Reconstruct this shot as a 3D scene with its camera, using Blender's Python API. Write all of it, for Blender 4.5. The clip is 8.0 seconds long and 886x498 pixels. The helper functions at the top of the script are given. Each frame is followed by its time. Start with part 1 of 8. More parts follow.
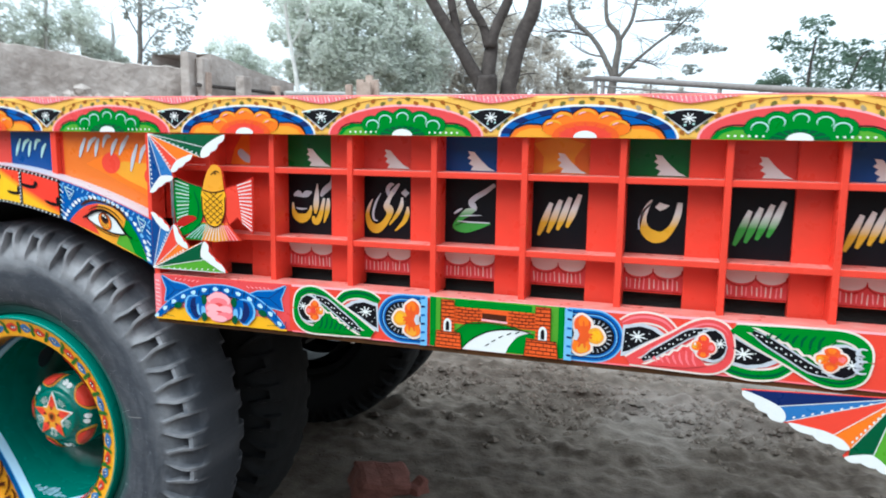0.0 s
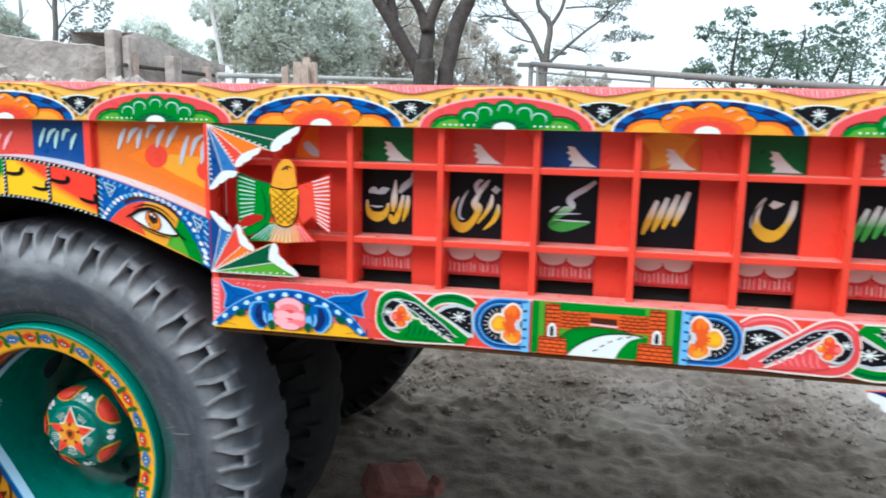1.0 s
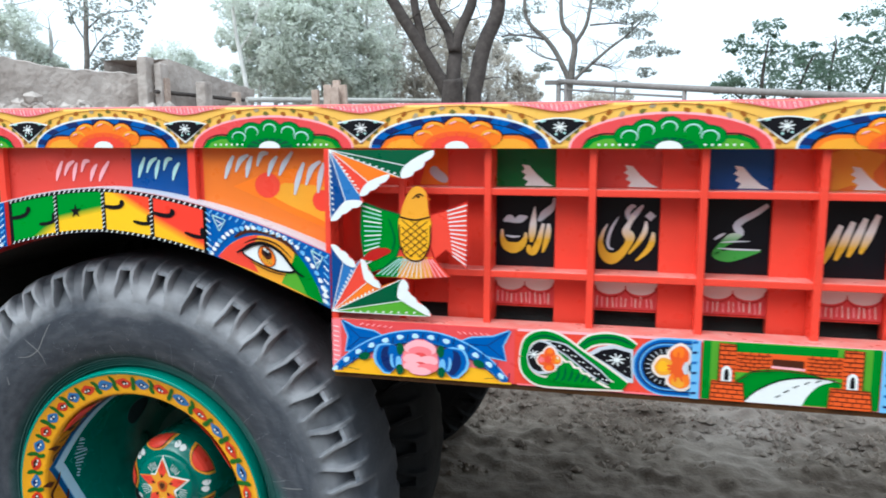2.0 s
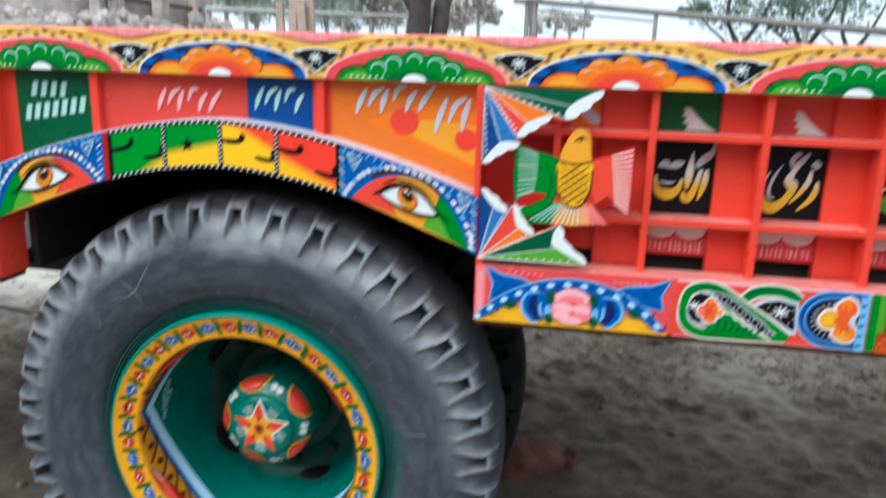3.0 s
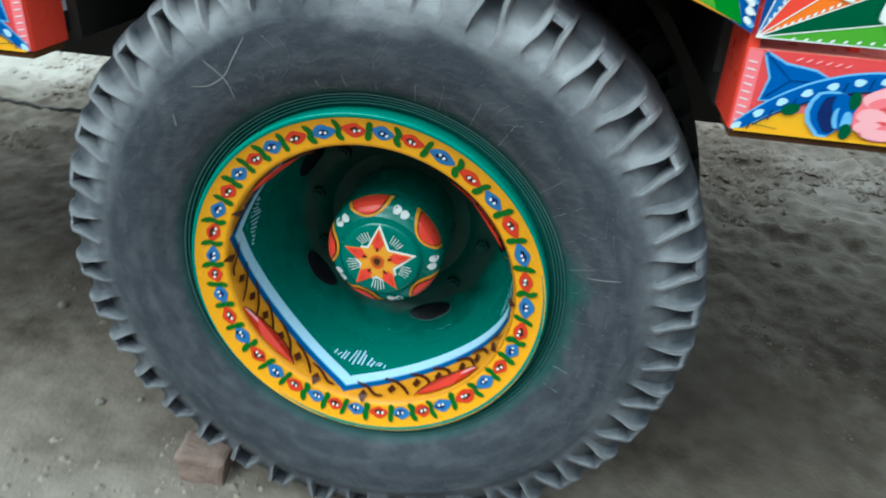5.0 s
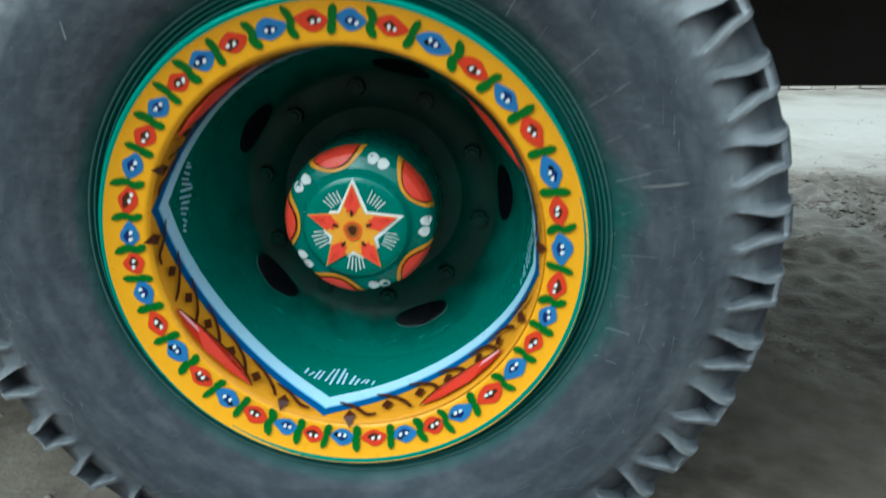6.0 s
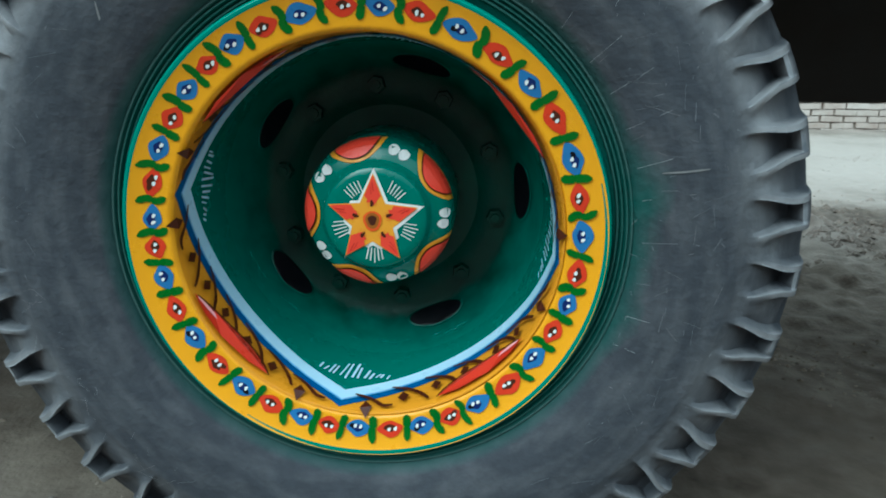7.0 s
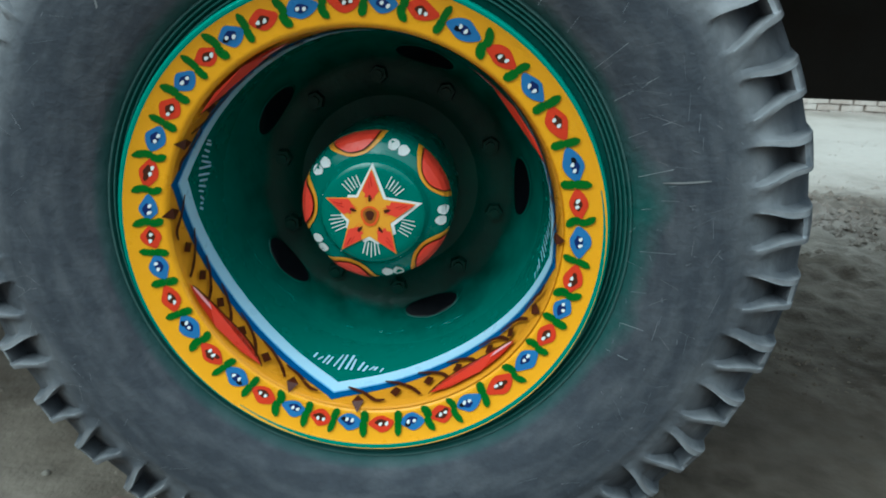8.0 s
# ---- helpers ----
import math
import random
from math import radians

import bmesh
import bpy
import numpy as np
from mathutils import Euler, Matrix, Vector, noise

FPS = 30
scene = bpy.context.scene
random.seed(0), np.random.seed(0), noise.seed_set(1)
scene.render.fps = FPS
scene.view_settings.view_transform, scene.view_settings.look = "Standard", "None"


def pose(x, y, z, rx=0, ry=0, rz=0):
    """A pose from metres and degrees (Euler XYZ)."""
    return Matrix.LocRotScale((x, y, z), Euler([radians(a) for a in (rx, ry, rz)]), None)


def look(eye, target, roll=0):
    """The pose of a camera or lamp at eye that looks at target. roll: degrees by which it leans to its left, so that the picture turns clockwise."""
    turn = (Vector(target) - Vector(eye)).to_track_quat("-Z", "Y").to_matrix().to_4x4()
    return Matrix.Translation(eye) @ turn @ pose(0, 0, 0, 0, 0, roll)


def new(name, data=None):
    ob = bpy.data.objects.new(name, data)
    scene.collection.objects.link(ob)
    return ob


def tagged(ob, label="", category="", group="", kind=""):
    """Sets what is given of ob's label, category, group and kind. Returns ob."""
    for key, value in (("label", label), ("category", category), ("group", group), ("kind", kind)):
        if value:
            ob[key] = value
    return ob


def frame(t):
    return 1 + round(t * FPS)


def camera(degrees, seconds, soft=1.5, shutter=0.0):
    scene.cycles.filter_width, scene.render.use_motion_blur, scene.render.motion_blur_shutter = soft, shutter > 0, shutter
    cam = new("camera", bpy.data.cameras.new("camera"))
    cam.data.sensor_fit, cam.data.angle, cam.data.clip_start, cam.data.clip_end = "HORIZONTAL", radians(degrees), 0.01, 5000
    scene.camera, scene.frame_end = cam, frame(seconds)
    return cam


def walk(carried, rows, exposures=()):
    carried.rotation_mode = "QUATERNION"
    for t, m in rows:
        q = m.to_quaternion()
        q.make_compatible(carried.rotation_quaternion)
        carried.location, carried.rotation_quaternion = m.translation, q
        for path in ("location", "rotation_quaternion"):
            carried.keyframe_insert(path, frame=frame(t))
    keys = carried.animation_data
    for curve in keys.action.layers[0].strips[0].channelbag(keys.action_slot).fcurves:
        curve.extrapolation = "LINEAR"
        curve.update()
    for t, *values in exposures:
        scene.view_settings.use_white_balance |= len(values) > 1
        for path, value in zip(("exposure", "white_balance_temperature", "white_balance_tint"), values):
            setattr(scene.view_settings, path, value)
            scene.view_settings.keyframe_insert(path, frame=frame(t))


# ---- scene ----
cam = camera(61.7, 8.0, soft=1.8, shutter=0.5)
PATH = [
    (0, (1.586, -1.334, 1.266), (0.977, 0.548, 0.974), 0.8),
    (0.5, (1.422, -1.315, 1.264), (0.918, 0.595, 0.95), 3.7),
    (1, (1.241, -1.331, 1.278), (0.833, 0.599, 0.948), 1.2),
    (1.5, (1.115, -1.301, 1.279), (0.69, 0.627, 0.956), 1.5),
    (1.7, (1.071, -1.264, 1.279), (0.591, 0.657, 1.002), -0.1),
    (2.8, (0.71, -1.221, 1.289), (0.364, 0.714, 0.92), 1.6),
    (3, (0.632, -1.24, 1.305), (0.316, 0.674, 0.818), 1.7),
    (3.5, (0.553, -1.223, 1.266), (0.199, 0.617, 0.565), 2.9),
    (4, (0.469, -1.148, 1.233), (0.063, 0.633, 0.418), 2.8),
    (4.5, (0.387, -1.019, 1.217), (0.008, 0.693, 0.256), 3.6),
    (4.7, (0.343, -0.987, 1.201), (0.03, 0.721, 0.208), 4.6),
    (5.8, (0.177, -0.774, 0.895), (0.061, 1.091, 0.182), -0.0),
    (6, (0.178, -0.767, 0.806), (0.064, 1.122, 0.157), -0.8),
    (6.5, (0.157, -0.783, 0.749), (0.004, 1.121, 0.158), -1.2),
    (7, (0.148, -0.793, 0.747), (0.045, 1.128, 0.199), 0.1),
    (7.5, (0.146, -0.784, 0.745), (0.069, 1.141, 0.208), 0.9),
    (8, (0.153, -0.776, 0.786), (0.048, 1.117, 0.15), 2.0),
]
walk(cam, [(t, look(eye, target, roll)) for t, eye, target, roll in PATH],
     exposures=[(0.0, 0.36, 5500, 0), (0.5, 0.27, 5500, 0), (1.0, 0.36, 5500, 0), (1.7, 0.36, 5500, 0), (3.0, 0.20, 5500, 0), (3.6, 0.33, 5450, -3), (4.7, 0.27, 5300, -10), (6.0, 0.20, 5150, -14), (6.6, 0.02, 5150, -14), (8.0, 0.0, 5150, -14)])

# ---- light ----
world = bpy.data.worlds.new("overcast_sky")
scene.world = world
world.use_nodes = True
wn, wl = world.node_tree.nodes, world.node_tree.links
wn.clear()
sky = wn.new("ShaderNodeTexSky")
sky.sky_type, sky.sun_disc = "NISHITA", False
sky.sun_elevation, sky.sun_rotation = radians(49), radians(214)
sky.dust_density = 6.0
sky_scale = wn.new("ShaderNodeMix")
sky_scale.data_type, sky_scale.blend_type = "RGBA", "MULTIPLY"
sky_scale.inputs[0].default_value = 1.0
wl.new(sky.outputs[0], sky_scale.inputs[6])
sky_scale.inputs[7].default_value = (0.10, 0.10, 0.10, 1)
cloud = wn.new("ShaderNodeMix")
cloud.data_type = "RGBA"
cloud.inputs[0].default_value = 0.85
wl.new(sky_scale.outputs[2], cloud.inputs[6])
# an even overcast, brighter towards the zenith
where, height = wn.new("ShaderNodeTexCoord"), wn.new("ShaderNodeSeparateXYZ")
wl.new(where.outputs["Generated"], height.inputs[0])
over = wn.new("ShaderNodeMapRange")
over.inputs["To Min"].default_value, over.inputs["To Max"].default_value = 1.10, 2.20
wl.new(height.outputs["Z"], over.inputs["Value"])
tint = wn.new("ShaderNodeMix")
tint.data_type, tint.blend_type = "RGBA", "MULTIPLY"
tint.inputs[0].default_value = 1.0
tint.inputs[6].default_value = (0.98, 1.0, 1.02, 1)
wl.new(over.outputs["Result"], tint.inputs[7])
wl.new(tint.outputs[2], cloud.inputs[7])
wbg, wout = wn.new("ShaderNodeBackground"), wn.new("ShaderNodeOutputWorld")
wbg.inputs[1].default_value = 1.0
wl.new(cloud.outputs[2], wbg.inputs[0])
wl.new(wbg.outputs[0], wout.inputs[0])

sun = new("sun", bpy.data.lights.new("sun", "SUN"))
sun.data.energy, sun.data.angle, sun.data.color = 2.0, radians(40), (1.0, 0.97, 0.92)
sun.matrix_world = look((-2.0, -3.0, 4.1), (0, 0, 0))


# ---- materials ----
def srgb(r, g, b):
    return tuple((c / 255 / 12.92 if c <= 10 else ((c / 255 + 0.055) / 1.055) ** 2.4) for c in (r, g, b)) + (1,)


def material(name, base, second=None, rough=0.5, metal=0.0, scale=20.0, mix=0.25, bump=0.0, bump_scale=120.0, coarse=3.0, spec=0.5, coat=0.0,
             rough_var=0.08, detail=6.0, per_object=0.0, relief=0.01):
    """A surface with colour variation at two scales, uneven gloss and a fine relief."""
    m = bpy.data.materials.new(name)
    m.use_nodes = True
    n, l = m.node_tree.nodes, m.node_tree.links
    b = n["Principled BSDF"]
    b.inputs["Metallic"].default_value, b.inputs["Specular IOR Level"].default_value = metal, spec
    b.inputs["Coat Weight"].default_value = coat
    b.inputs["Coat Roughness"].default_value = 0.15
    at = n.new("ShaderNodeTexCoord")
    fine, big = n.new("ShaderNodeTexNoise"), n.new("ShaderNodeTexNoise")
    fine.inputs["Scale"].default_value, fine.inputs["Detail"].default_value = scale, detail
    big.inputs["Scale"].default_value, big.inputs["Detail"].default_value = coarse, 4
    geo = n.new("ShaderNodeNewGeometry")
    l.new(geo.outputs["Position"], fine.inputs["Vector"])
    l.new(geo.outputs["Position"], big.inputs["Vector"])
    add = n.new("ShaderNodeMath")
    add.operation = "ADD"
    l.new(fine.outputs["Fac"], add.inputs[0])
    l.new(big.outputs["Fac"], add.inputs[1])
    ramp = n.new("ShaderNodeMapRange")
    ramp.inputs["From Min"].default_value, ramp.inputs["From Max"].default_value = 0.7, 1.3
    ramp.inputs["To Min"].default_value, ramp.inputs["To Max"].default_value = 0.0, mix
    l.new(add.outputs[0], ramp.inputs["Value"])
    blend = n.new("ShaderNodeMix")
    blend.data_type = "RGBA"
    blend.inputs[6].default_value = base
    blend.inputs[7].default_value = second or tuple(c * 0.55 for c in base[:3]) + (1,)
    if per_object:
        info, more = n.new("ShaderNodeObjectInfo"), n.new("ShaderNodeMath")
        more.operation, more.inputs[1].default_value = "MULTIPLY_ADD", per_object
        l.new(info.outputs["Random"], more.inputs[0])
        l.new(ramp.outputs["Result"], more.inputs[2])
        l.new(more.outputs[0], blend.inputs[0])
    else:
        l.new(ramp.outputs["Result"], blend.inputs[0])
    l.new(blend.outputs[2], b.inputs["Base Color"])
    rr = n.new("ShaderNodeMapRange")
    rr.inputs["From Min"].default_value, rr.inputs["From Max"].default_value = 0.3, 0.7
    rr.inputs["To Min"].default_value, rr.inputs["To Max"].default_value = max(rough - rough_var, 0.03), min(rough + rough_var, 1)
    l.new(fine.outputs["Fac"], rr.inputs["Value"])
    l.new(rr.outputs["Result"], b.inputs["Roughness"])
    if bump:
        bn, bt = n.new("ShaderNodeBump"), n.new("ShaderNodeTexNoise")
        bt.inputs["Scale"].default_value, bt.inputs["Detail"].default_value = bump_scale, 5
        bn.inputs["Strength"].default_value, bn.inputs["Distance"].default_value = bump, relief
        l.new(geo.outputs["Position"], bt.inputs["Vector"])
        l.new(bt.outputs["Fac"], bn.inputs["Height"])
        l.new(bn.outputs["Normal"], b.inputs["Normal"])
    return m


def enamel(name, r, g, b, mix=0.12, rough=0.32, spec=0.36):
    """Glossy hand-brushed enamel paint."""
    return material("enamel_" + name, srgb(r, g, b), tuple(c * 0.72 for c in srgb(r, g, b)[:3]) + (1,), rough=rough, scale=35, coarse=5, mix=mix,
                    bump=0.06, bump_scale=90, rough_var=0.07, spec=spec)


RED = enamel("red", 227, 67, 49)


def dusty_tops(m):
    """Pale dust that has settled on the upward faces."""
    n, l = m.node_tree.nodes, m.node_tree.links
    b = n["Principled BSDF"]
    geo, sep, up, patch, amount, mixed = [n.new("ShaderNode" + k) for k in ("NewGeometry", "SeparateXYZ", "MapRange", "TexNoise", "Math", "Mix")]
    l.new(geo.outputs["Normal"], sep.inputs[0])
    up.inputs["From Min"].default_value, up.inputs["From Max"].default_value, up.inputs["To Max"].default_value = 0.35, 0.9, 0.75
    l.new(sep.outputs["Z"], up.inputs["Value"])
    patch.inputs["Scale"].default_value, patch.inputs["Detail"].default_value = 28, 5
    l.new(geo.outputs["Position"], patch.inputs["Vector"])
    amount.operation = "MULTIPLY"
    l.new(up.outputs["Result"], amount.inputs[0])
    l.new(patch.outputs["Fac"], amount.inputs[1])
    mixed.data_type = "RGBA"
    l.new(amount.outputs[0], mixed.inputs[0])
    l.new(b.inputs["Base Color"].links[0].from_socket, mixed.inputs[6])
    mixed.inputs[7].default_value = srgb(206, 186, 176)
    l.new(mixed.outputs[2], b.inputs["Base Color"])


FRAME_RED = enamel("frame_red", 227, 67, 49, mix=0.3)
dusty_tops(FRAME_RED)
DEEP_RED = enamel("deep_red", 176, 22, 18)
ORANGE = enamel("orange", 238, 118, 22)
YELLOW = enamel("yellow", 240, 176, 22)
GOLD = enamel("gold", 232, 158, 40)
GREEN = enamel("green", 4, 126, 26)
DARK_GREEN = enamel("dark_green", 6, 82, 48)
LIGHT_GREEN = enamel("light_green", 92, 160, 40)
BLUE = enamel("blue", 12, 86, 164)
LIGHT_BLUE = enamel("light_blue", 120, 178, 222)
NAVY = enamel("navy", 10, 34, 92)
BLACK = enamel("black", 10, 9, 16, rough=0.38, spec=0.22)
WHITE = enamel("white", 228, 228, 226)
GREY_WHITE = enamel("grey_white", 196, 198, 206)
PINK = enamel("pink", 238, 120, 128)
LIGHT_PINK = enamel("light_pink", 244, 172, 178)
ROSE = enamel("rose", 220, 72, 74)
BROWN = enamel("brown", 70, 30, 14)
TEAL = enamel("teal", 4, 110, 95, rough=0.24, spec=0.55)
TEAL_LIGHT = enamel("teal_light", 12, 124, 106)
RIM_YELLOW = enamel("rim_yellow", 232, 160, 8)
SILVER = enamel("pale_cyan", 178, 214, 208)
# grime on the disc, with the dish's shade mixed into its dark green
DISC_GREEN = material("grimy_shaded_green", srgb(3, 60, 47), srgb(5, 34, 27), rough=0.42, scale=18, coarse=6, mix=0.8, bump=0.15, bump_scale=80, spec=0.3)
LEAF_GREEN = enamel("leaf_green", 30, 98, 20, mix=0.35)


def grime_shade_to_edge(m, clean, r0, r1):
    """The grime and painted-in shade give way to the wheel's own paint between two distances from its middle, unevenly.
    """
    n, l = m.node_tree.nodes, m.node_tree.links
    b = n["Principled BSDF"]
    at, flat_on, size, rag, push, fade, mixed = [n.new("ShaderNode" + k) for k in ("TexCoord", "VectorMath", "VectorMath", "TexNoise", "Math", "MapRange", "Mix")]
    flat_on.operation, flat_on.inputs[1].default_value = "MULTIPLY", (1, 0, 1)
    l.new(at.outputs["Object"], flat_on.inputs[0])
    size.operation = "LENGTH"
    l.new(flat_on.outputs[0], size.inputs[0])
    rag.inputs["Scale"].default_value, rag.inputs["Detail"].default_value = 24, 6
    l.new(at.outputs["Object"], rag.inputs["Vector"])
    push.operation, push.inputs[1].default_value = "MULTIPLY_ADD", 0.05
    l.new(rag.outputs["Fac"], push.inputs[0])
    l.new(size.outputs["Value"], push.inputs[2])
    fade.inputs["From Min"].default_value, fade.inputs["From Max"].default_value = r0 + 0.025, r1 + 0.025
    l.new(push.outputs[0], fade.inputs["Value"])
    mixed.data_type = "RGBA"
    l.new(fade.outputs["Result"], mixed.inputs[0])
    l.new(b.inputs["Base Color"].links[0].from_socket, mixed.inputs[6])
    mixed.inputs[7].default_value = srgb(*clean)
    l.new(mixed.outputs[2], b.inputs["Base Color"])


grime_shade_to_edge(DISC_GREEN, (4, 110, 95), 0.190, 0.227)
OCHRE = enamel("ochre", 158, 92, 26)
DOT_GREY = enamel("dot_grey", 168, 150, 120)
OLIVE = enamel("olive", 112, 104, 44)
RAIL_YELLOW = enamel("rail_yellow", 240, 186, 84, mix=0.25)
SQUARE_GREEN = enamel("square_green", 8, 96, 36)
SQUARE_BLUE = enamel("square_blue", 14, 66, 132)
SQUARE_RED = enamel("square_red", 208, 66, 56)
SQUARE_ORANGE = enamel("square_orange", 222, 112, 34)
WALL_GOLD = enamel("wall_gold", 214, 142, 26)
CREAM = enamel("cream", 232, 214, 204)
RING_BLUE = enamel("ring_blue", 54, 112, 176)
FLOWER_RED = enamel("flower_red", 206, 54, 26, mix=0.3)
FLOWER_BLUE = enamel("flower_blue", 58, 112, 168, mix=0.35)
LANCE_RED = enamel("lance_red", 196, 46, 24, mix=0.25)
PALE_BLUE = enamel("pale_blue", 186, 218, 240)
LINE_BLUE = enamel("line_blue", 24, 84, 140)
BRICK_RED = enamel("brick_red", 226, 88, 30)

EDGE_DUST = material("pale_dust_on_rubber", srgb(160, 160, 164), srgb(102, 104, 110), rough=0.9, scale=60, coarse=12, mix=1.0, bump=0.1, spec=0.15)
MOULD_LINE = material("scraped_rubber_line", srgb(176, 178, 180), srgb(120, 124, 128), rough=0.8, scale=60, mix=0.8, bump=0.1, spec=0.2)
DUST = material("dusty_rubber", srgb(128, 126, 126), srgb(76, 76, 80), rough=0.85, scale=40, mix=0.6, bump=0.15)
RUST = material("rusty_brown_steel", srgb(96, 60, 26), srgb(52, 34, 18), rough=0.75, scale=16, mix=0.8, bump=0.25, spec=0.25)
STEEL_DARK = material("dark_steel", srgb(34, 33, 32), srgb(50, 44, 38), rough=0.7, scale=12, mix=0.6, bump=0.2)
SOIL = material("dry_trodden_soil", srgb(134, 122, 110), srgb(74, 64, 55), rough=0.95, scale=14, coarse=1.6, mix=1.0, relief=0.010, bump=0.45, bump_scale=85, spec=0.15, detail=10)


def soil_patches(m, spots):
    """Dried dust, and damp earth with the trailer's shade in its dark colour, in ragged patches: (x, y, radius, colour,
    strength).
    """
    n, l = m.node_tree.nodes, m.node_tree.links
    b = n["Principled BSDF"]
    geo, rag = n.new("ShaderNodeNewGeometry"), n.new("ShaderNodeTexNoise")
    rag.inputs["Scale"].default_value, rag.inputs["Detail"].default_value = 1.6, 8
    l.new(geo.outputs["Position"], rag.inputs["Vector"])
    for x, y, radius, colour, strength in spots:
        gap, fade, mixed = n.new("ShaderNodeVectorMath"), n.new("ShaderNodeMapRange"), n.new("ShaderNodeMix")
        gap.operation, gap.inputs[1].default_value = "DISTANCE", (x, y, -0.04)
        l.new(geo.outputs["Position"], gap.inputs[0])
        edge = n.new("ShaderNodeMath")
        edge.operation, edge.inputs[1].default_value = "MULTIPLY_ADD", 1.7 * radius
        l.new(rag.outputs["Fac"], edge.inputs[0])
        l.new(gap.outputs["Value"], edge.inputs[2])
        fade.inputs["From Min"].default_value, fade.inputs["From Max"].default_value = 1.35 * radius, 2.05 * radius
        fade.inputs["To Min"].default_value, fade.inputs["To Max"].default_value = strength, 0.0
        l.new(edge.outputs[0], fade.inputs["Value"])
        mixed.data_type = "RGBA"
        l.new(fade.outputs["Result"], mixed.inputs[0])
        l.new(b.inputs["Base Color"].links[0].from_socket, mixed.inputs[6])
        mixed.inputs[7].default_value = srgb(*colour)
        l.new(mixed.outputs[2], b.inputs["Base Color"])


# dark spots under the trailer: damp earth plus its shade, put into the colour
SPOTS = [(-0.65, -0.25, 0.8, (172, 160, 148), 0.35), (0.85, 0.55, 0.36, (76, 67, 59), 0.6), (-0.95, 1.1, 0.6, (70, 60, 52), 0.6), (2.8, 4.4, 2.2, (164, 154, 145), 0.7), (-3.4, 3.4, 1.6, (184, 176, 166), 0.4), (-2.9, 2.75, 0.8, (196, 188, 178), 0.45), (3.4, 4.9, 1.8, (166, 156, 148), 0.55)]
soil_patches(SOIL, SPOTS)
CLOD = material("dry_earth_clods", srgb(140, 127, 114), srgb(106, 95, 85), rough=0.95, scale=40, mix=0.4, bump=0.4, spec=0.15)


def vary_clods(m):
    """Each clod a little paler or darker than the next."""
    n, l = m.node_tree.nodes, m.node_tree.links
    geo = n.new("ShaderNodeNewGeometry")
    blend = n["Principled BSDF"].inputs["Base Color"].links[0].from_node
    l.new(geo.outputs["Random Per Island"], blend.inputs[0])


vary_clods(CLOD)
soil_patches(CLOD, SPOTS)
STONE = material("grey_pebble", srgb(150, 142, 132), srgb(92, 84, 76), rough=0.9, scale=30, mix=0.7, bump=0.3, spec=0.2, per_object=0.4)
PINK_BRICK = material("worn_pinkish_brick", srgb(150, 128, 118), srgb(108, 90, 82), rough=0.95, scale=30, mix=0.8, bump=0.5, relief=0.006, spec=0.15)
CLAY_BRICK = material("fired_clay_brick", srgb(142, 94, 84), srgb(100, 68, 60), rough=0.92, scale=30, mix=0.7, bump=0.4, spec=0.2)
PALE_BRICK = material("dusty_pale_brick", srgb(200, 190, 182), srgb(168, 152, 142), rough=0.92, scale=18, mix=0.6, bump=0.4, spec=0.2, per_object=0.5)
MORTAR = material("grey_mud_mortar", srgb(172, 161, 151), srgb(96, 88, 80), rough=0.95, scale=20, mix=0.6, bump=0.4, spec=0.2)
MUD = material("dry_mud_plaster", srgb(184, 172, 164), srgb(132, 120, 112), rough=0.95, scale=5, coarse=0.9, mix=0.9, relief=0.05, bump=0.8, bump_scale=9, spec=0.2)
BARK = material("grey_brown_bark", srgb(84, 76, 72), srgb(52, 46, 43), rough=0.95, scale=9, mix=0.8, bump=0.8, bump_scale=25, spec=0.2)
GREY_BARK = material("grey_bark", srgb(124, 117, 111), srgb(88, 82, 77), rough=0.95, scale=9, mix=0.8, bump=0.5, bump_scale=25, spec=0.2)
WHITE_BARK = material("white_bark", srgb(222, 218, 212), srgb(186, 182, 176), rough=0.9, scale=9, mix=0.8, bump=0.4, bump_scale=25, spec=0.2)
PALE_BARK = material("pale_bark", srgb(186, 182, 176), srgb(146, 142, 136), rough=0.95, scale=9, mix=0.8, bump=0.5, bump_scale=25, spec=0.2)
WOOD = material("weathered_wood", srgb(194, 172, 158), srgb(146, 126, 114), rough=0.9, scale=16, mix=0.7, bump=0.4, spec=0.2, per_object=0.3)
GALVANISED = material("weathered_steel_pipe", srgb(134, 126, 122), srgb(100, 92, 86), rough=0.7, metal=0.1, scale=14, mix=0.6, bump=0.1)


def leafy(name, base, second):
    """Leaves that let part of the light through."""
    m = material(name, base, second, rough=0.8, scale=3, coarse=0.5, mix=0.9, spec=0.2)
    n, l = m.node_tree.nodes, m.node_tree.links
    b, out = n["Principled BSDF"], n["Material Output"]
    thin, both = n.new("ShaderNodeBsdfTranslucent"), n.new("ShaderNodeMixShader")
    l.new(b.inputs["Base Color"].links[0].from_socket, thin.inputs["Color"])
    both.inputs[0].default_value = 0.7
    l.new(b.outputs[0], both.inputs[1])
    l.new(thin.outputs[0], both.inputs[2])
    l.new(both.outputs[0], out.inputs["Surface"])
    return m


# haze is mixed into these leaf colours, most in LEAF_FAR and THICKET
LEAF = leafy("haze_grey_leaves", srgb(172, 173, 166), srgb(140, 142, 134))
LEAF_FAR = leafy("haze_paled_leaves", srgb(226, 228, 220), srgb(208, 212, 203))
THICKET = leafy("haze_grey_brown_leaves", srgb(214, 208, 198), srgb(190, 183, 174))
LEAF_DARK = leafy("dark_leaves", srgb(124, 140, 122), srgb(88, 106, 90))


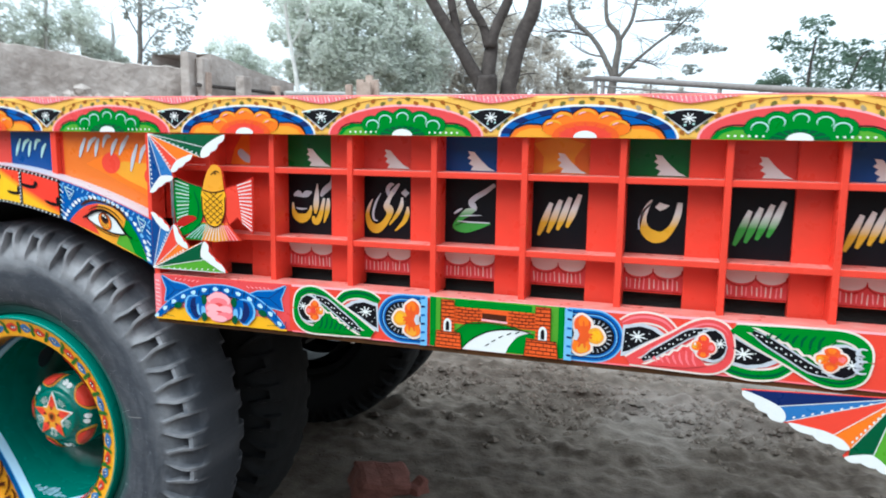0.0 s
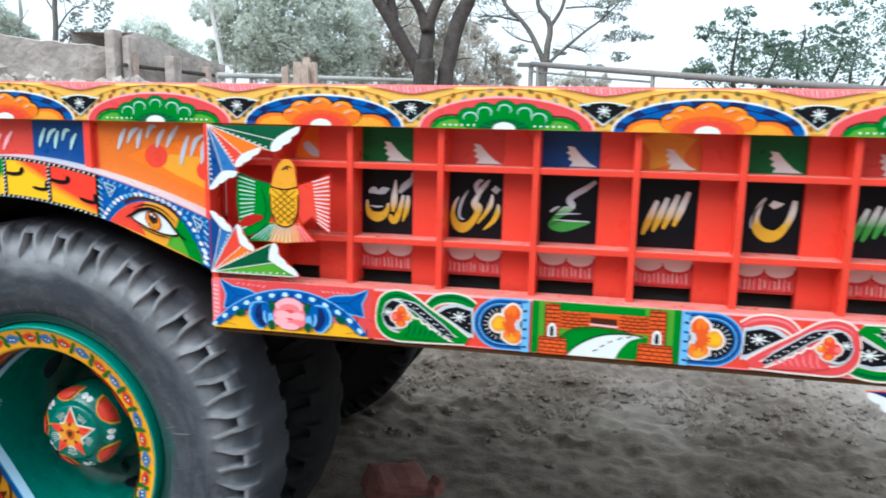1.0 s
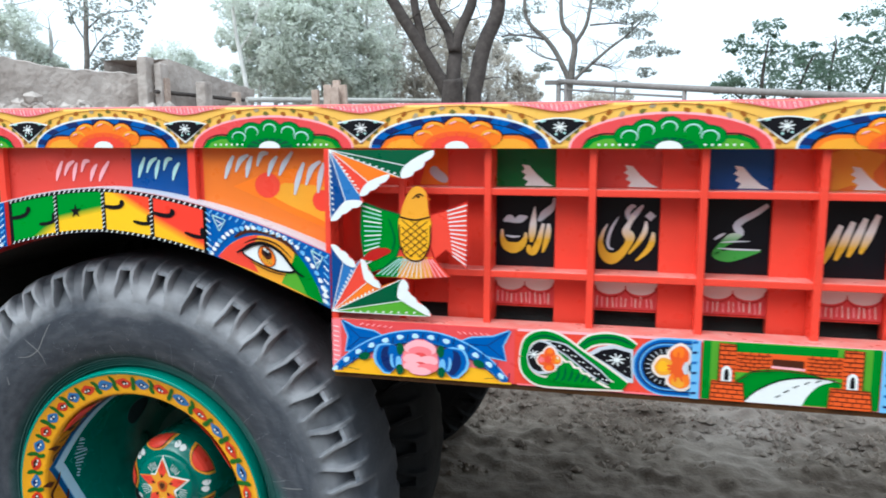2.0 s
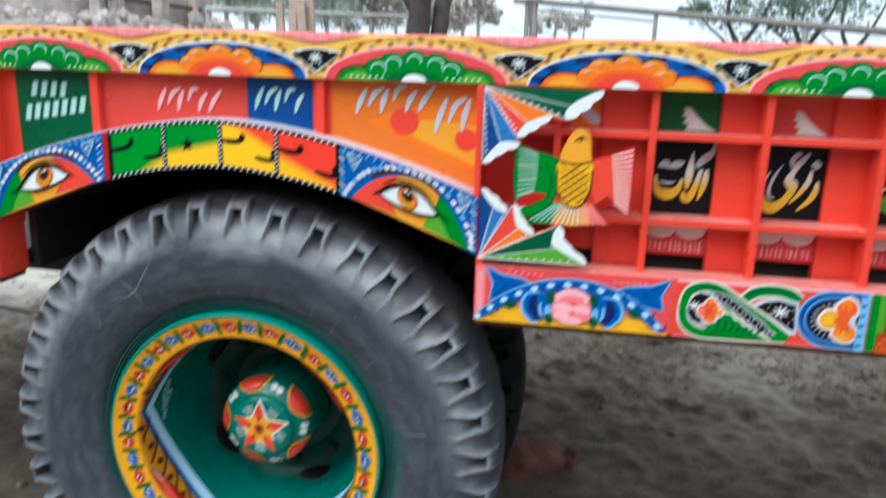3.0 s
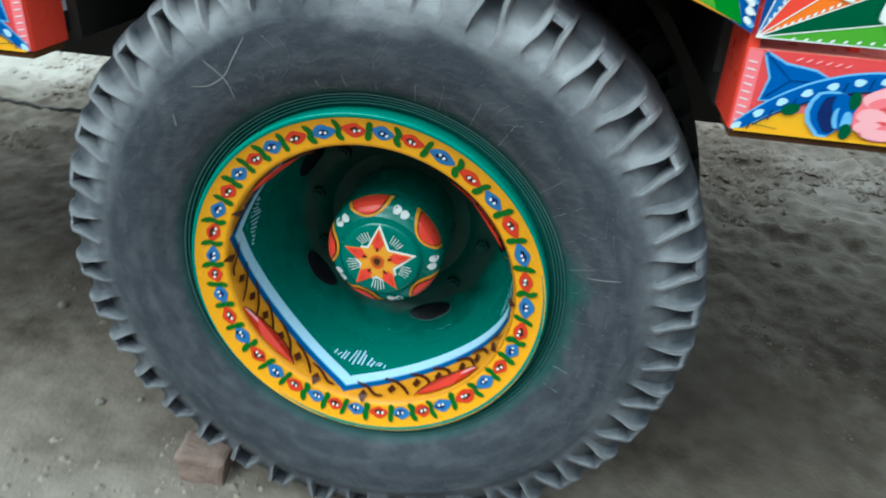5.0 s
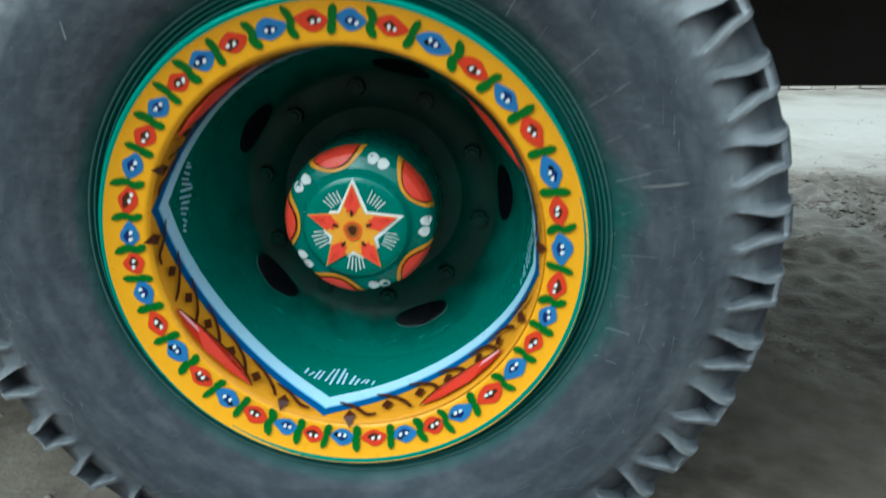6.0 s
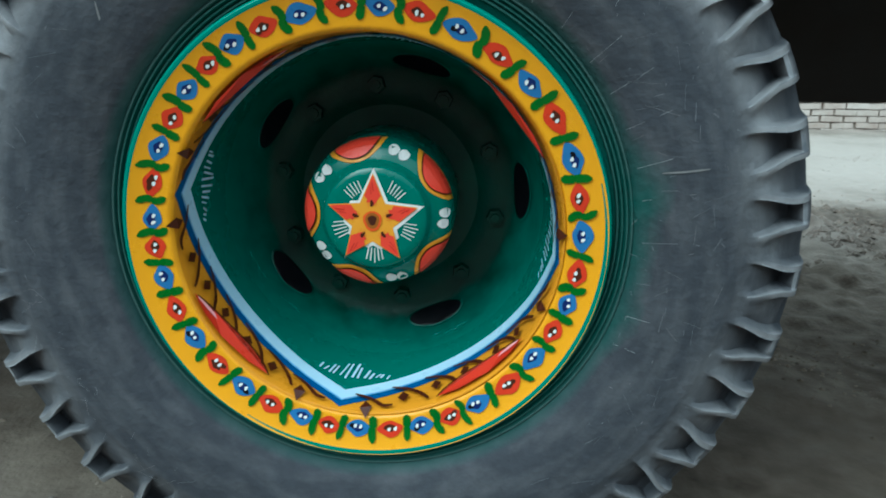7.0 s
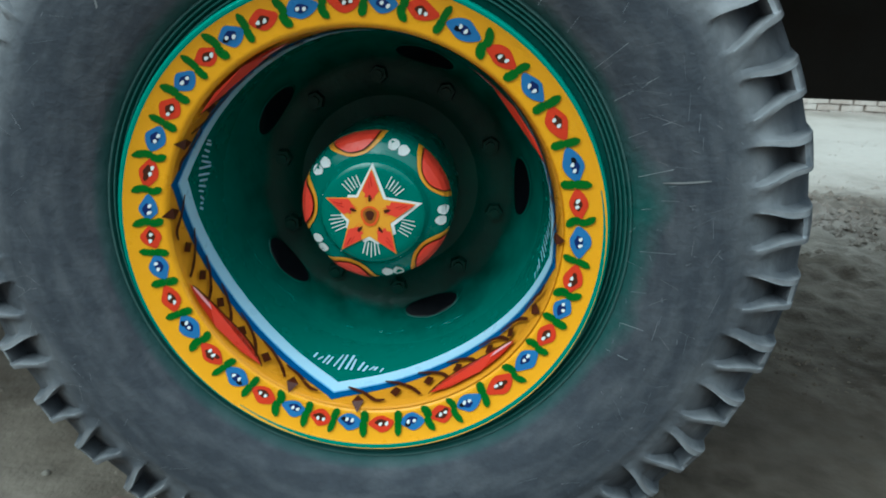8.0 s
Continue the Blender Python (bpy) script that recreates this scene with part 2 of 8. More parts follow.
# ---- building helpers ----
def finish(bm, name, mats, smooth=False):
    me = bpy.data.meshes.new(name)
    bmesh.ops.recalc_face_normals(bm, faces=bm.faces)
    bm.to_mesh(me)
    bm.free()
    for m in (mats if isinstance(mats, (list, tuple)) else [mats]):
        me.materials.append(m)
    if smooth:
        for p in me.polygons:
            p.use_smooth = True
    return me


def part(name, bm, mats, parent=None, label="", smooth=False):
    """One mesh object out of a bmesh, under a thing or a part."""
    ob = new(name, finish(bm, name, mats, smooth))
    ob.parent = parent
    return tagged(ob, label)


def empty(name, place=(0, 0, 0), parent=None, **tags):
    ob = new(name)
    ob.location = place
    ob.parent = parent
    ob.empty_display_size = 0.1
    return tagged(ob, **tags)


def add_box(bm, x0, x1, y0, y1, z0, z1, bevel=0.0, mat=0):
    made = bmesh.ops.create_cube(bm, size=1.0, matrix=Matrix.LocRotScale(((x0 + x1) / 2, (y0 + y1) / 2, (z0 + z1) / 2), None, (x1 - x0, y1 - y0, z1 - z0)))
    faces = {f for v in made["verts"] for f in v.link_faces}
    if bevel:
        out = bmesh.ops.bevel(bm, geom=list({e for f in faces for e in f.edges}), offset=bevel, segments=2, affect="EDGES", profile=0.6)
        faces |= set(out["faces"])
    for f in faces:
        if f.is_valid:
            f.material_index = mat
    return bm


def box(x0, x1, y0, y1, z0, z1, bevel=0.0):
    return add_box(bmesh.new(), x0, x1, y0, y1, z0, z1, bevel)


def lathe(profile, steps=96, centre=(0, 0, 0), closed=False):
    """Turns (radius, y) pairs round the y axis through centre."""
    bm = bmesh.new()
    rings = []
    for k in range(steps):
        a = 2 * math.pi * k / steps
        rings.append([bm.verts.new((centre[0] + r * math.cos(a), centre[1] + y, centre[2] + r * math.sin(a))) for r, y in profile])
    count = len(profile) - (0 if closed else 1)
    for k in range(steps):
        a, b = rings[k], rings[(k + 1) % steps]
        for i in range(count):
            j = (i + 1) % len(profile)
            bm.faces.new((a[i], a[j], b[j], b[i]))
    return bm


def tube(bm, points, radii, sides=8, cap=True):
    """A tapered round bar along points."""
    rings = []
    for i, p in enumerate(points):
        p = Vector(p)
        d = (Vector(points[min(i + 1, len(points) - 1)]) - Vector(points[max(i - 1, 0)])).normalized()
        u = d.orthogonal().normalized()
        if rings:
            u = (last - d * last.dot(d)).normalized()
        last = u
        w = d.cross(u)
        rings.append([bm.verts.new(p + radii[i] * (math.cos(2 * math.pi * k / sides) * u + math.sin(2 * math.pi * k / sides) * w)) for k in range(sides)])
    for a, b in zip(rings, rings[1:]):
        for k in range(sides):
            bm.faces.new((a[k], a[(k + 1) % sides], b[(k + 1) % sides], b[k]))
    if cap and sides > 2:
        bm.faces.new(rings[0][::-1])
        bm.faces.new(rings[-1])
    return bm


def smooth_line(points, n=6, closed=False):
    """A soft line through a few points."""
    out, count = [], len(points)
    get = (lambda i: points[i % count]) if closed else (lambda i: points[max(0, min(count - 1, i))])
    for i in range(count if closed else count - 1):
        p0, p1, p2, p3 = get(i - 1), get(i), get(i + 1), get(i + 2)
        for k in range(n):
            t = k / n
            out.append(tuple(0.5 * (2 * b + (c - a) * t + (2 * a - 5 * b + 4 * c - d) * t * t + (3 * b - a - 3 * c + d) * t ** 3) for a, b, c, d in zip(p0, p1, p2, p3)))
    if not closed:
        out.append(tuple(points[-1]))
    return out


class Paint:
    """Hand-painted decoration: thin coats of enamel laid over one another on a surface. place(u, v, coat) gives the spot."""

    def __init__(self, place, us=1.0, vs=1.0):
        self.us, self.vs = us, vs          # metres to one step of u and of v
        self.place, self.verts, self.faces, self.kinds, self.mats = place, [], [], [], []

    def poly(self, points, mat, coat=1, lift=None):
        if mat not in self.mats:
            self.mats.append(mat)
        start = len(self.verts)
        lift = coat + 0.01 * len(self.faces) if lift is None else lift          # every touch of paint lies over the one before
        self.verts += [self.place(u, v, lift) for u, v in points]
        self.faces.append(list(range(start, len(self.verts))))
        self.kinds.append(self.mats.index(mat))
        return self

    def blob(self, cu, cv, ru, rv, mat, coat=1, turn=0.0, n=14, wobble=0.0):
        c, s = math.cos(radians(turn)), math.sin(radians(turn))
        pts = []
        for k in range(n):
            a = 2 * math.pi * k / n
            f = 1 + wobble * math.sin(3 * a + cu * 57) + wobble * 0.6 * math.sin(5 * a + cv * 91)
            x, y = ru * f * math.cos(a), rv * f * math.sin(a)
            pts.append((cu + c * x - s * y, cv + s * x + c * y))
        return self.poly(pts, mat, coat)

    def stroke(self, points, width, mat, coat=2, ends=0.35, soft=5):
        """A brush stroke through points, thinner at its ends."""
        if soft and len(points) > 2:
            points = smooth_line(points, soft)
        n = len(points)
        points = [(u * self.us, v * self.vs) for u, v in points]
        lift = coat + 0.01 * len(self.faces)
        for i in range(n - 1):
            quad = []
            for j in (i, i + 1):
                a, b = points[max(j - 1, 0)], points[min(j + 1, n - 1)]
                du, dv = b[0] - a[0], b[1] - a[1]
                d = math.hypot(du, dv) or 1
                t = j / (n - 1)
                w = width * 0.5 * (ends + (1 - ends) * min(1, 4 * t, 4 * (1 - t)))
                quad.append(((points[j][0] - dv / d * w, points[j][1] + du / d * w), (points[j][0] + dv / d * w, points[j][1] - du / d * w)))
            self.poly([(u / self.us, v / self.vs) for u, v in (quad[0][0], quad[0][1], quad[1][1], quad[1][0])], mat, coat, lift)
        return self

    def brush(self, points, mat, coat=2, n=5):
        """A broad-nib stroke through (u, v, width) spots."""
        line = smooth_line(points, n)
        lift = coat + 0.01 * len(self.faces)
        sides = []
        for i, (u, v, w) in enumerate(line):
            a, b = line[max(i - 1, 0)], line[min(i + 1, len(line) - 1)]
            du, dv = (b[0] - a[0]) * self.us, (b[1] - a[1]) * self.vs
            d = math.hypot(du, dv) or 1
            h = max(w, 0.0006) * 0.5
            sides.append(((u - dv / d * h / self.us, v + du / d * h / self.vs), (u + dv / d * h / self.us, v - du / d * h / self.vs)))
        for (p, q), (r, t) in zip(sides, sides[1:]):
            self.poly([p, q, t, r], mat, coat, lift)
        return self

    def dots(self, points, radius, mat, coat=3, squash=1.0, turn=0.0):
        for u, v in points:
            self.blob(u, v, radius, radius * squash, mat, coat, turn, n=8, wobble=0.08)
        return self

    def done(self, name, parent, label="", kind=""):
        me = bpy.data.meshes.new(name)
        me.from_pydata(self.verts, [], self.faces)
        for m in self.mats:
            me.materials.append(m)
        me.polygons.foreach_set("material_index", self.kinds)
        me.update()
        ob = new(name, me)
        ob.parent = parent
        return tagged(ob, label, kind=kind)


def arc(cu, cv, ru, rv, a0, a1, n=24):
    return [(cu + ru * math.cos(radians(a0 + (a1 - a0) * k / n)), cv + rv * math.sin(radians(a0 + (a1 - a0) * k / n))) for k in range(n + 1)]


def along(points, step):
    """Spots at even steps along a line, with the way's angle."""
    out, left = [], 0.0
    for (a, b), (c, d) in zip(points, points[1:]):
        length = math.hypot(c - a, d - b)
        t = left
        while t < length:
            out.append((a + (c - a) * t / length, b + (d - b) * t / length, math.degrees(math.atan2(d - b, c - a))))
            t += step
        left = t - length
    return out


def flat(y, coat_depth=0.0006):
    return lambda u, v, coat: (u, y - coat * coat_depth, v)


# ---- trailer: main sizes ----
LEFT, RIGHT = -0.458, 0.487          # the wheel arch's two sides
MIDDLE = (LEFT + RIGHT) / 2
BEAM_LOW, BEAM_TOP = 0.866, 0.966
RAIL_LOW, RAIL_TOP = 1.272, 1.347
Y_RAIL, Y_RIB, Y_SHEET, Y_ARCH = 0.020, 0.030, 0.090, 0.045
FRONT, BACK, WIDTH = -2.45, 2.62, 2.10
BAY = 0.1782
RIBS = [0.767 + BAY * k for k in range(11)]
HUB = (0.006, -0.008, 0.515)


def arch_low(x):
    return 1.111 - 0.121 * (abs(x - MIDDLE) / 0.455) ** 1.75


def arch_high(x):
    return arch_low(x) + 0.084 + 0.016 * (abs(x - MIDDLE) / 0.455) ** 2


trailer = empty("farm_trailer", label="red painted steel farm trailer covered in bright folk-art flowers", category="trailer")

# beams and rails
beam = part("lower_beam", box(RIGHT, BACK, 0.0, 0.065, BEAM_LOW, BEAM_TOP, 0.003), FRAME_RED, trailer, "red steel beam painted with flowers, a fort and a road")
beam_front = part("lower_beam", box(FRONT, LEFT, 0.0, 0.065, BEAM_LOW, BEAM_TOP, 0.003), FRAME_RED, trailer, "red steel beam with painted fish and rose")
for x0, x1 in ((RIGHT + 0.002, BACK), (FRONT, LEFT - 0.002)):
    part("bottom_flange", box(x0, x1, 0.004, 0.075, BEAM_LOW - 0.0105, BEAM_LOW - 0.0005, 0.001), RUST, beam if x0 > 0 else beam_front, "brown rusty flange")
rail = part("top_rail", box(FRONT, BACK, Y_RAIL, 0.085, RAIL_LOW, RAIL_TOP, 0.004), RAIL_YELLOW, trailer, "golden rail painted with flower domes")

# the ribbed side wall to the right of the wheel
for x in [0.612] + RIBS:
    if x < BACK:
        part("rib", box(x - 0.006, x + 0.006, Y_RIB, Y_SHEET + 0.01, BEAM_TOP - 0.004, RAIL_LOW + 0.01, 0.0015), FRAME_RED, trailer)
for z in (1.198, 1.054):
    part("shelf_bar", box(RIGHT + 0.02, BACK, Y_RIB + 0.003, Y_SHEET + 0.01, z - 0.006, z + 0.006, 0.0015), FRAME_RED, trailer)
bays = [RIGHT - 0.012] + RIBS
sheets = []
for k, (x0, x1) in enumerate(zip(bays, bays[1:] + [BACK])):
    if x0 >= BACK:
        break
    cut = x0 + (x1 - x0) * (0.72 if k == 0 else 0.635)
    x1 = min(x1, BACK)
    sheets.append((part("side_sheet", box(x0, min(cut, x1), Y_SHEET, Y_SHEET + 0.012, 0.986, RAIL_LOW + 0.01), FRAME_RED, trailer), x0, cut))
    if cut < x1:
        part("side_stake", box(cut, x1, Y_SHEET - 0.012, Y_SHEET + 0.012, BEAM_TOP - 0.006, RAIL_LOW + 0.01, 0.002), FRAME_RED, trailer)
# the same wall to the left of the wheel
for k in range(11):
    x = LEFT - 0.28 - BAY * k
    if x > FRONT:
        part("rib", box(x - 0.006, x + 0.006, Y_RIB, Y_SHEET + 0.01, BEAM_TOP - 0.004, RAIL_LOW + 0.01, 0.0015), FRAME_RED, trailer)
for z in (1.198, 1.054):
    part("shelf_bar", box(FRONT, LEFT - 0.02, Y_RIB + 0.003, Y_SHEET + 0.01, z - 0.006, z + 0.006, 0.0015), FRAME_RED, trailer)
part("side_sheet", box(FRONT, LEFT - 0.01, Y_SHEET, Y_SHEET + 0.012, BEAM_TOP - 0.004, RAIL_LOW + 0.01), FRAME_RED, trailer)

# wheel arch: band, sheet above it, dark well behind it
STEPS = 48
xs = [LEFT + (RIGHT - LEFT) * k / STEPS for k in range(STEPS + 1)]


def curved_plate(low, high, y0, y1):
    bm = bmesh.new()
    rows = [[bm.verts.new((x, y, z)) for y, z in ((y0, low(x)), (y0, high(x)), (y1, high(x)), (y1, low(x)))] for x in xs]
    for a, b in zip(rows, rows[1:]):
        for i in range(4):
            j = (i + 1) % 4
            bm.faces.new((a[i], a[j], b[j], b[i]))
    bm.faces.new(rows[0])
    bm.faces.new(rows[-1][::-1])
    return bm


arch = part("arch_band", curved_plate(arch_low, arch_high, 0.0, 0.07), DEEP_RED, trailer, "curved band painted with two eyes and a year")
panel = part("arch_sheet", curved_plate(lambda x: arch_high(x) - 0.02, lambda x: RAIL_LOW + 0.008, Y_ARCH, Y_ARCH + 0.02), FRAME_RED, trailer, "red sheet above the wheel arch")
part("arch_post", box(LEFT - 0.012, LEFT + 0.002, 0.004, 0.082, BEAM_LOW, arch_low(LEFT) + 0.03, 0.002), FRAME_RED, trailer)
part("arch_post", box(RIGHT - 0.002, RIGHT + 0.012, 0.004, 0.11, BEAM_LOW, arch_low(RIGHT) + 0.03, 0.002), FRAME_RED, trailer)
part("wheel_well", curved_plate(lambda x: arch_low(x) + 0.001, lambda x: arch_low(x) + 0.02, 0.072, 0.76), STEEL_DARK, trailer, "dark wheel well")
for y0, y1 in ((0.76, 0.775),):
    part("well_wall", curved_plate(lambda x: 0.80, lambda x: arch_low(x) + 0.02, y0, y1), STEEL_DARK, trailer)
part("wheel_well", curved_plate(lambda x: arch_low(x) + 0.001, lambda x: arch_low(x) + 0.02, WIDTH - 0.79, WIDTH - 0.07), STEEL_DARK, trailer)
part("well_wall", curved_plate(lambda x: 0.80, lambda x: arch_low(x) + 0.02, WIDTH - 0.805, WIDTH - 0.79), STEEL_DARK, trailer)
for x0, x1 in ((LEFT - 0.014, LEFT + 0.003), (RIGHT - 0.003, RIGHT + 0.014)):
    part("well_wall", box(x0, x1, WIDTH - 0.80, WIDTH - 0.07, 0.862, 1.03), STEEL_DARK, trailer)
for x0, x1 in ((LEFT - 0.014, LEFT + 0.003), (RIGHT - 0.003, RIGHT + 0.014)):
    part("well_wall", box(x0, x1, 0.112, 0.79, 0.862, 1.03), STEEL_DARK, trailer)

# floor, far wall, ends, chassis
part("floor_plate", box(RIGHT + 0.022, BACK, 0.068, WIDTH - 0.07, 0.868, 0.90), STEEL_DARK, trailer, "dark steel trailer floor")
part("floor_plate", box(FRONT, LEFT - 0.022, 0.068, WIDTH - 0.07, 0.868, 0.90), STEEL_DARK, trailer)
part("floor_plate", box(LEFT - 0.02, RIGHT + 0.02, 0.78, WIDTH - 0.78, 0.868, 0.90), STEEL_DARK, trailer)
part("far_side", box(FRONT, BACK, WIDTH - 0.068, WIDTH, BEAM_LOW + 0.01, RAIL_TOP - 0.002, 0.004), FRAME_RED, trailer)
for x0, x1 in ((FRONT - 0.05, FRONT - 0.002), (BACK + 0.002, BACK + 0.05)):
    part("end_board", box(x0, x1, Y_RAIL, WIDTH - 0.02, BEAM_LOW, RAIL_TOP - 0.004, 0.004), FRAME_RED, trailer)
part("chassis_beam", box(FRONT, BACK, 1.16, 1.28, 0.618, 0.867, 0.006), STEEL_DARK, trailer, "deep dark chassis beam")
part("chassis_beam", box(FRONT, BACK, 0.82, 0.92, 0.618, 0.867, 0.006), STEEL_DARK, trailer)
part("axle", tube(bmesh.new(), [(0, 0.34, HUB[2]), (0, WIDTH - 0.34, HUB[2])], [0.055, 0.055], 20), STEEL_DARK, trailer)
for y in (0.80, WIDTH - 0.80):
    spring = empty("leaf_spring", (0, y, 0), trailer)
    for k in range(6):
        half = 0.44 - 0.055 * k
        part("leaf", box(-half, half, -0.035, 0.035, 0.60 - 0.012 * k, 0.611 - 0.012 * k, 0.001), STEEL_DARK, spring)


# ---- wheels ----
def tyre_material():
    m = material("worn_tyre_rubber", srgb(56, 58, 64), srgb(76, 78, 85), rough=0.72, scale=70, coarse=4, mix=0.5, bump=0.22, bump_scale=110, rough_var=0.12, spec=0.16)
    n, l = m.node_tree.nodes, m.node_tree.links
    b = n["Principled BSDF"]
    old = b.inputs["Base Color"].links[0].from_socket
    # dust and scuffs on the proud edges
    geo = n.new("ShaderNodeNewGeometry")
    edge = n.new("ShaderNodeMapRange")
    edge.inputs["From Min"].default_value, edge.inputs["From Max"].default_value = 0.515, 0.60
    l.new(geo.outputs["Pointiness"], edge.inputs["Value"])
    worn = n.new("ShaderNodeMix")
    worn.data_type = "RGBA"
    l.new(edge.outputs["Result"], worn.inputs[0])
    l.new(old, worn.inputs[6])
    worn.inputs[7].default_value = srgb(158, 156, 158)
    # distance from the wheel's middle
    at, sep = n.new("ShaderNodeTexCoord"), n.new("ShaderNodeVectorMath")
    sep.operation = "MULTIPLY"
    sep.inputs[1].default_value = (1, 0, 1)
    l.new(at.outputs["Object"], sep.inputs[0])
    size = n.new("ShaderNodeVectorMath")
    size.operation = "LENGTH"
    l.new(sep.outputs[0], size.inputs[0])
    # dried dust: streaks on the side, a heavier coat on the lugs
    dust, caked = n.new("ShaderNodeTexNoise"), n.new("ShaderNodeMapRange")
    dust.inputs["Scale"].default_value, dust.inputs["Detail"].default_value = 1.0, 8
    caked.inputs["From Min"].default_value, caked.inputs["From Max"].default_value, caked.inputs["To Max"].default_value = 0.42, 0.78, 0.14
    # scuffs run round the tyre
    unit, wide, deep, streak = n.new("ShaderNodeVectorMath"), n.new("ShaderNodeVectorMath"), n.new("ShaderNodeMath"), n.new("ShaderNodeVectorMath")
    unit.operation = "NORMALIZE"
    l.new(sep.outputs[0], unit.inputs[0])
    wide.operation, wide.inputs[1].default_value = "MULTIPLY", (7, 0, 7)
    l.new(unit.outputs[0], wide.inputs[0])
    deep.operation, deep.inputs[1].default_value = "MULTIPLY", 44
    l.new(size.outputs["Value"], deep.inputs[0])
    lift = n.new("ShaderNodeCombineXYZ")
    l.new(deep.outputs[0], lift.inputs["Y"])
    streak.operation = "ADD"
    l.new(wide.outputs[0], streak.inputs[0])
    l.new(lift.outputs[0], streak.inputs[1])
    l.new(streak.outputs[0], dust.inputs["Vector"])
    l.new(dust.outputs["Fac"], caked.inputs["Value"])
    cake, coat = n.new("ShaderNodeTexNoise"), n.new("ShaderNodeMath")
    cake.inputs["Scale"].default_value, cake.inputs["Detail"].default_value = 9.0, 7
    l.new(geo.outputs["Position"], cake.inputs["Vector"])
    coat.operation, coat.inputs[1].default_value = "MULTIPLY_ADD", 0.07
    l.new(cake.outputs["Fac"], coat.inputs[0])
    l.new(size.outputs["Value"], coat.inputs[2])
    heavy = n.new("ShaderNodeMapRange")
    heavy.inputs["From Min"].default_value, heavy.inputs["From Max"].default_value, heavy.inputs["To Max"].default_value = 0.455, 0.512, 0.72
    l.new(coat.outputs[0], heavy.inputs["Value"])
    # it lies thickest on the upper lugs, in patches
    tall, upper, patchy, amount = n.new("ShaderNodeSeparateXYZ"), n.new("ShaderNodeMapRange"), n.new("ShaderNodeMapRange"), n.new("ShaderNodeMath")
    l.new(at.outputs["Object"], tall.inputs[0])
    upper.inputs["From Min"].default_value, upper.inputs["From Max"].default_value = 0.0, 0.42
    upper.inputs["To Min"].default_value, upper.inputs["To Max"].default_value = 0.28, 1.25
    l.new(tall.outputs["Z"], upper.inputs["Value"])
    patchy.inputs["From Min"].default_value, patchy.inputs["From Max"].default_value, patchy.inputs["To Min"].default_value = 0.35, 0.6, 0.45
    l.new(cake.outputs["Fac"], patchy.inputs["Value"])
    amount.operation = "MULTIPLY"
    l.new(upper.outputs["Result"], amount.inputs[0])
    l.new(patchy.outputs["Result"], amount.inputs[1])
    # rubbed off the rolling face; lug hollows darkened for the arch's shade
    side_only, kept = n.new("ShaderNodeMapRange"), n.new("ShaderNodeMath")
    side_only.inputs["From Min"].default_value, side_only.inputs["From Max"].default_value = 0.046, 0.066
    side_only.inputs["To Min"].default_value, side_only.inputs["To Max"].default_value = 1.0, 0.06
    l.new(tall.outputs["Y"], side_only.inputs["Value"])
    kept.operation = "MULTIPLY"
    l.new(amount.outputs[0], kept.inputs[0])
    l.new(side_only.outputs["Result"], kept.inputs[1])
    both = n.new("ShaderNodeMath")
    both.operation, both.use_clamp = "MULTIPLY_ADD", True
    l.new(heavy.outputs["Result"], both.inputs[0])
    l.new(kept.outputs[0], both.inputs[1])
    l.new(caked.outputs["Result"], both.inputs[2])
    dusty = n.new("ShaderNodeMix")
    dusty.data_type = "RGBA"
    l.new(both.outputs[0], dusty.inputs[0])
    l.new(old, dusty.inputs[6])
    dusty.inputs[7].default_value = srgb(160, 158, 160)
    l.new(dusty.outputs[2], worn.inputs[6])
    # teal overspray next to the rim: on the bead all round, further out in clouds
    lean_x = n.new("ShaderNodeVectorMath")
    lean_x.operation, lean_x.inputs[1].default_value = "DOT_PRODUCT", (-0.055, 0, -0.03)
    l.new(at.outputs["Object"], lean_x.inputs[0])
    cloudy, push, far = n.new("ShaderNodeTexNoise"), n.new("ShaderNodeMath"), n.new("ShaderNodeMath")
    cloudy.inputs["Scale"].default_value, cloudy.inputs["Detail"].default_value = 4.5, 5
    l.new(at.outputs["Object"], cloudy.inputs["Vector"])
    push.operation, push.inputs[1].default_value = "MULTIPLY_ADD", -0.13
    l.new(cloudy.outputs["Fac"], push.inputs[0])
    l.new(size.outputs["Value"], push.inputs[2])
    far.operation = "ADD"
    l.new(push.outputs[0], far.inputs[0])
    l.new(lean_x.outputs["Value"], far.inputs[1])
    fade = n.new("ShaderNodeMapRange")
    fade.inputs["From Min"].default_value, fade.inputs["From Max"].default_value = 0.220, 0.254
    fade.inputs["To Min"].default_value, fade.inputs["To Max"].default_value = 0.78, 0.0
    l.new(far.outputs[0], fade.inputs["Value"])
    spray = n.new("ShaderNodeMix")
    spray.data_type = "RGBA"
    bead, most = n.new("ShaderNodeMapRange"), n.new("ShaderNodeMath")
    bead.inputs["From Min"].default_value, bead.inputs["From Max"].default_value = 0.312, 0.334
    bead.inputs["To Min"].default_value, bead.inputs["To Max"].default_value = 0.8, 0.0
    l.new(size.outputs["Value"], bead.inputs["Value"])
    most.operation = "MAXIMUM"
    l.new(fade.outputs["Result"], most.inputs[0])
    l.new(bead.outputs["Result"], most.inputs[1])
    l.new(most.outputs[0], spray.inputs[0])
    l.new(worn.outputs[2], spray.inputs[6])
    spray.inputs[7].default_value = srgb(8, 84, 74)
    l.new(spray.outputs[2], b.inputs["Base Color"])
    return m


TYRE = tyre_material()
LUGS, DEEP = 38, 0.312      # lugs, the tyre's width plus twice its outer face


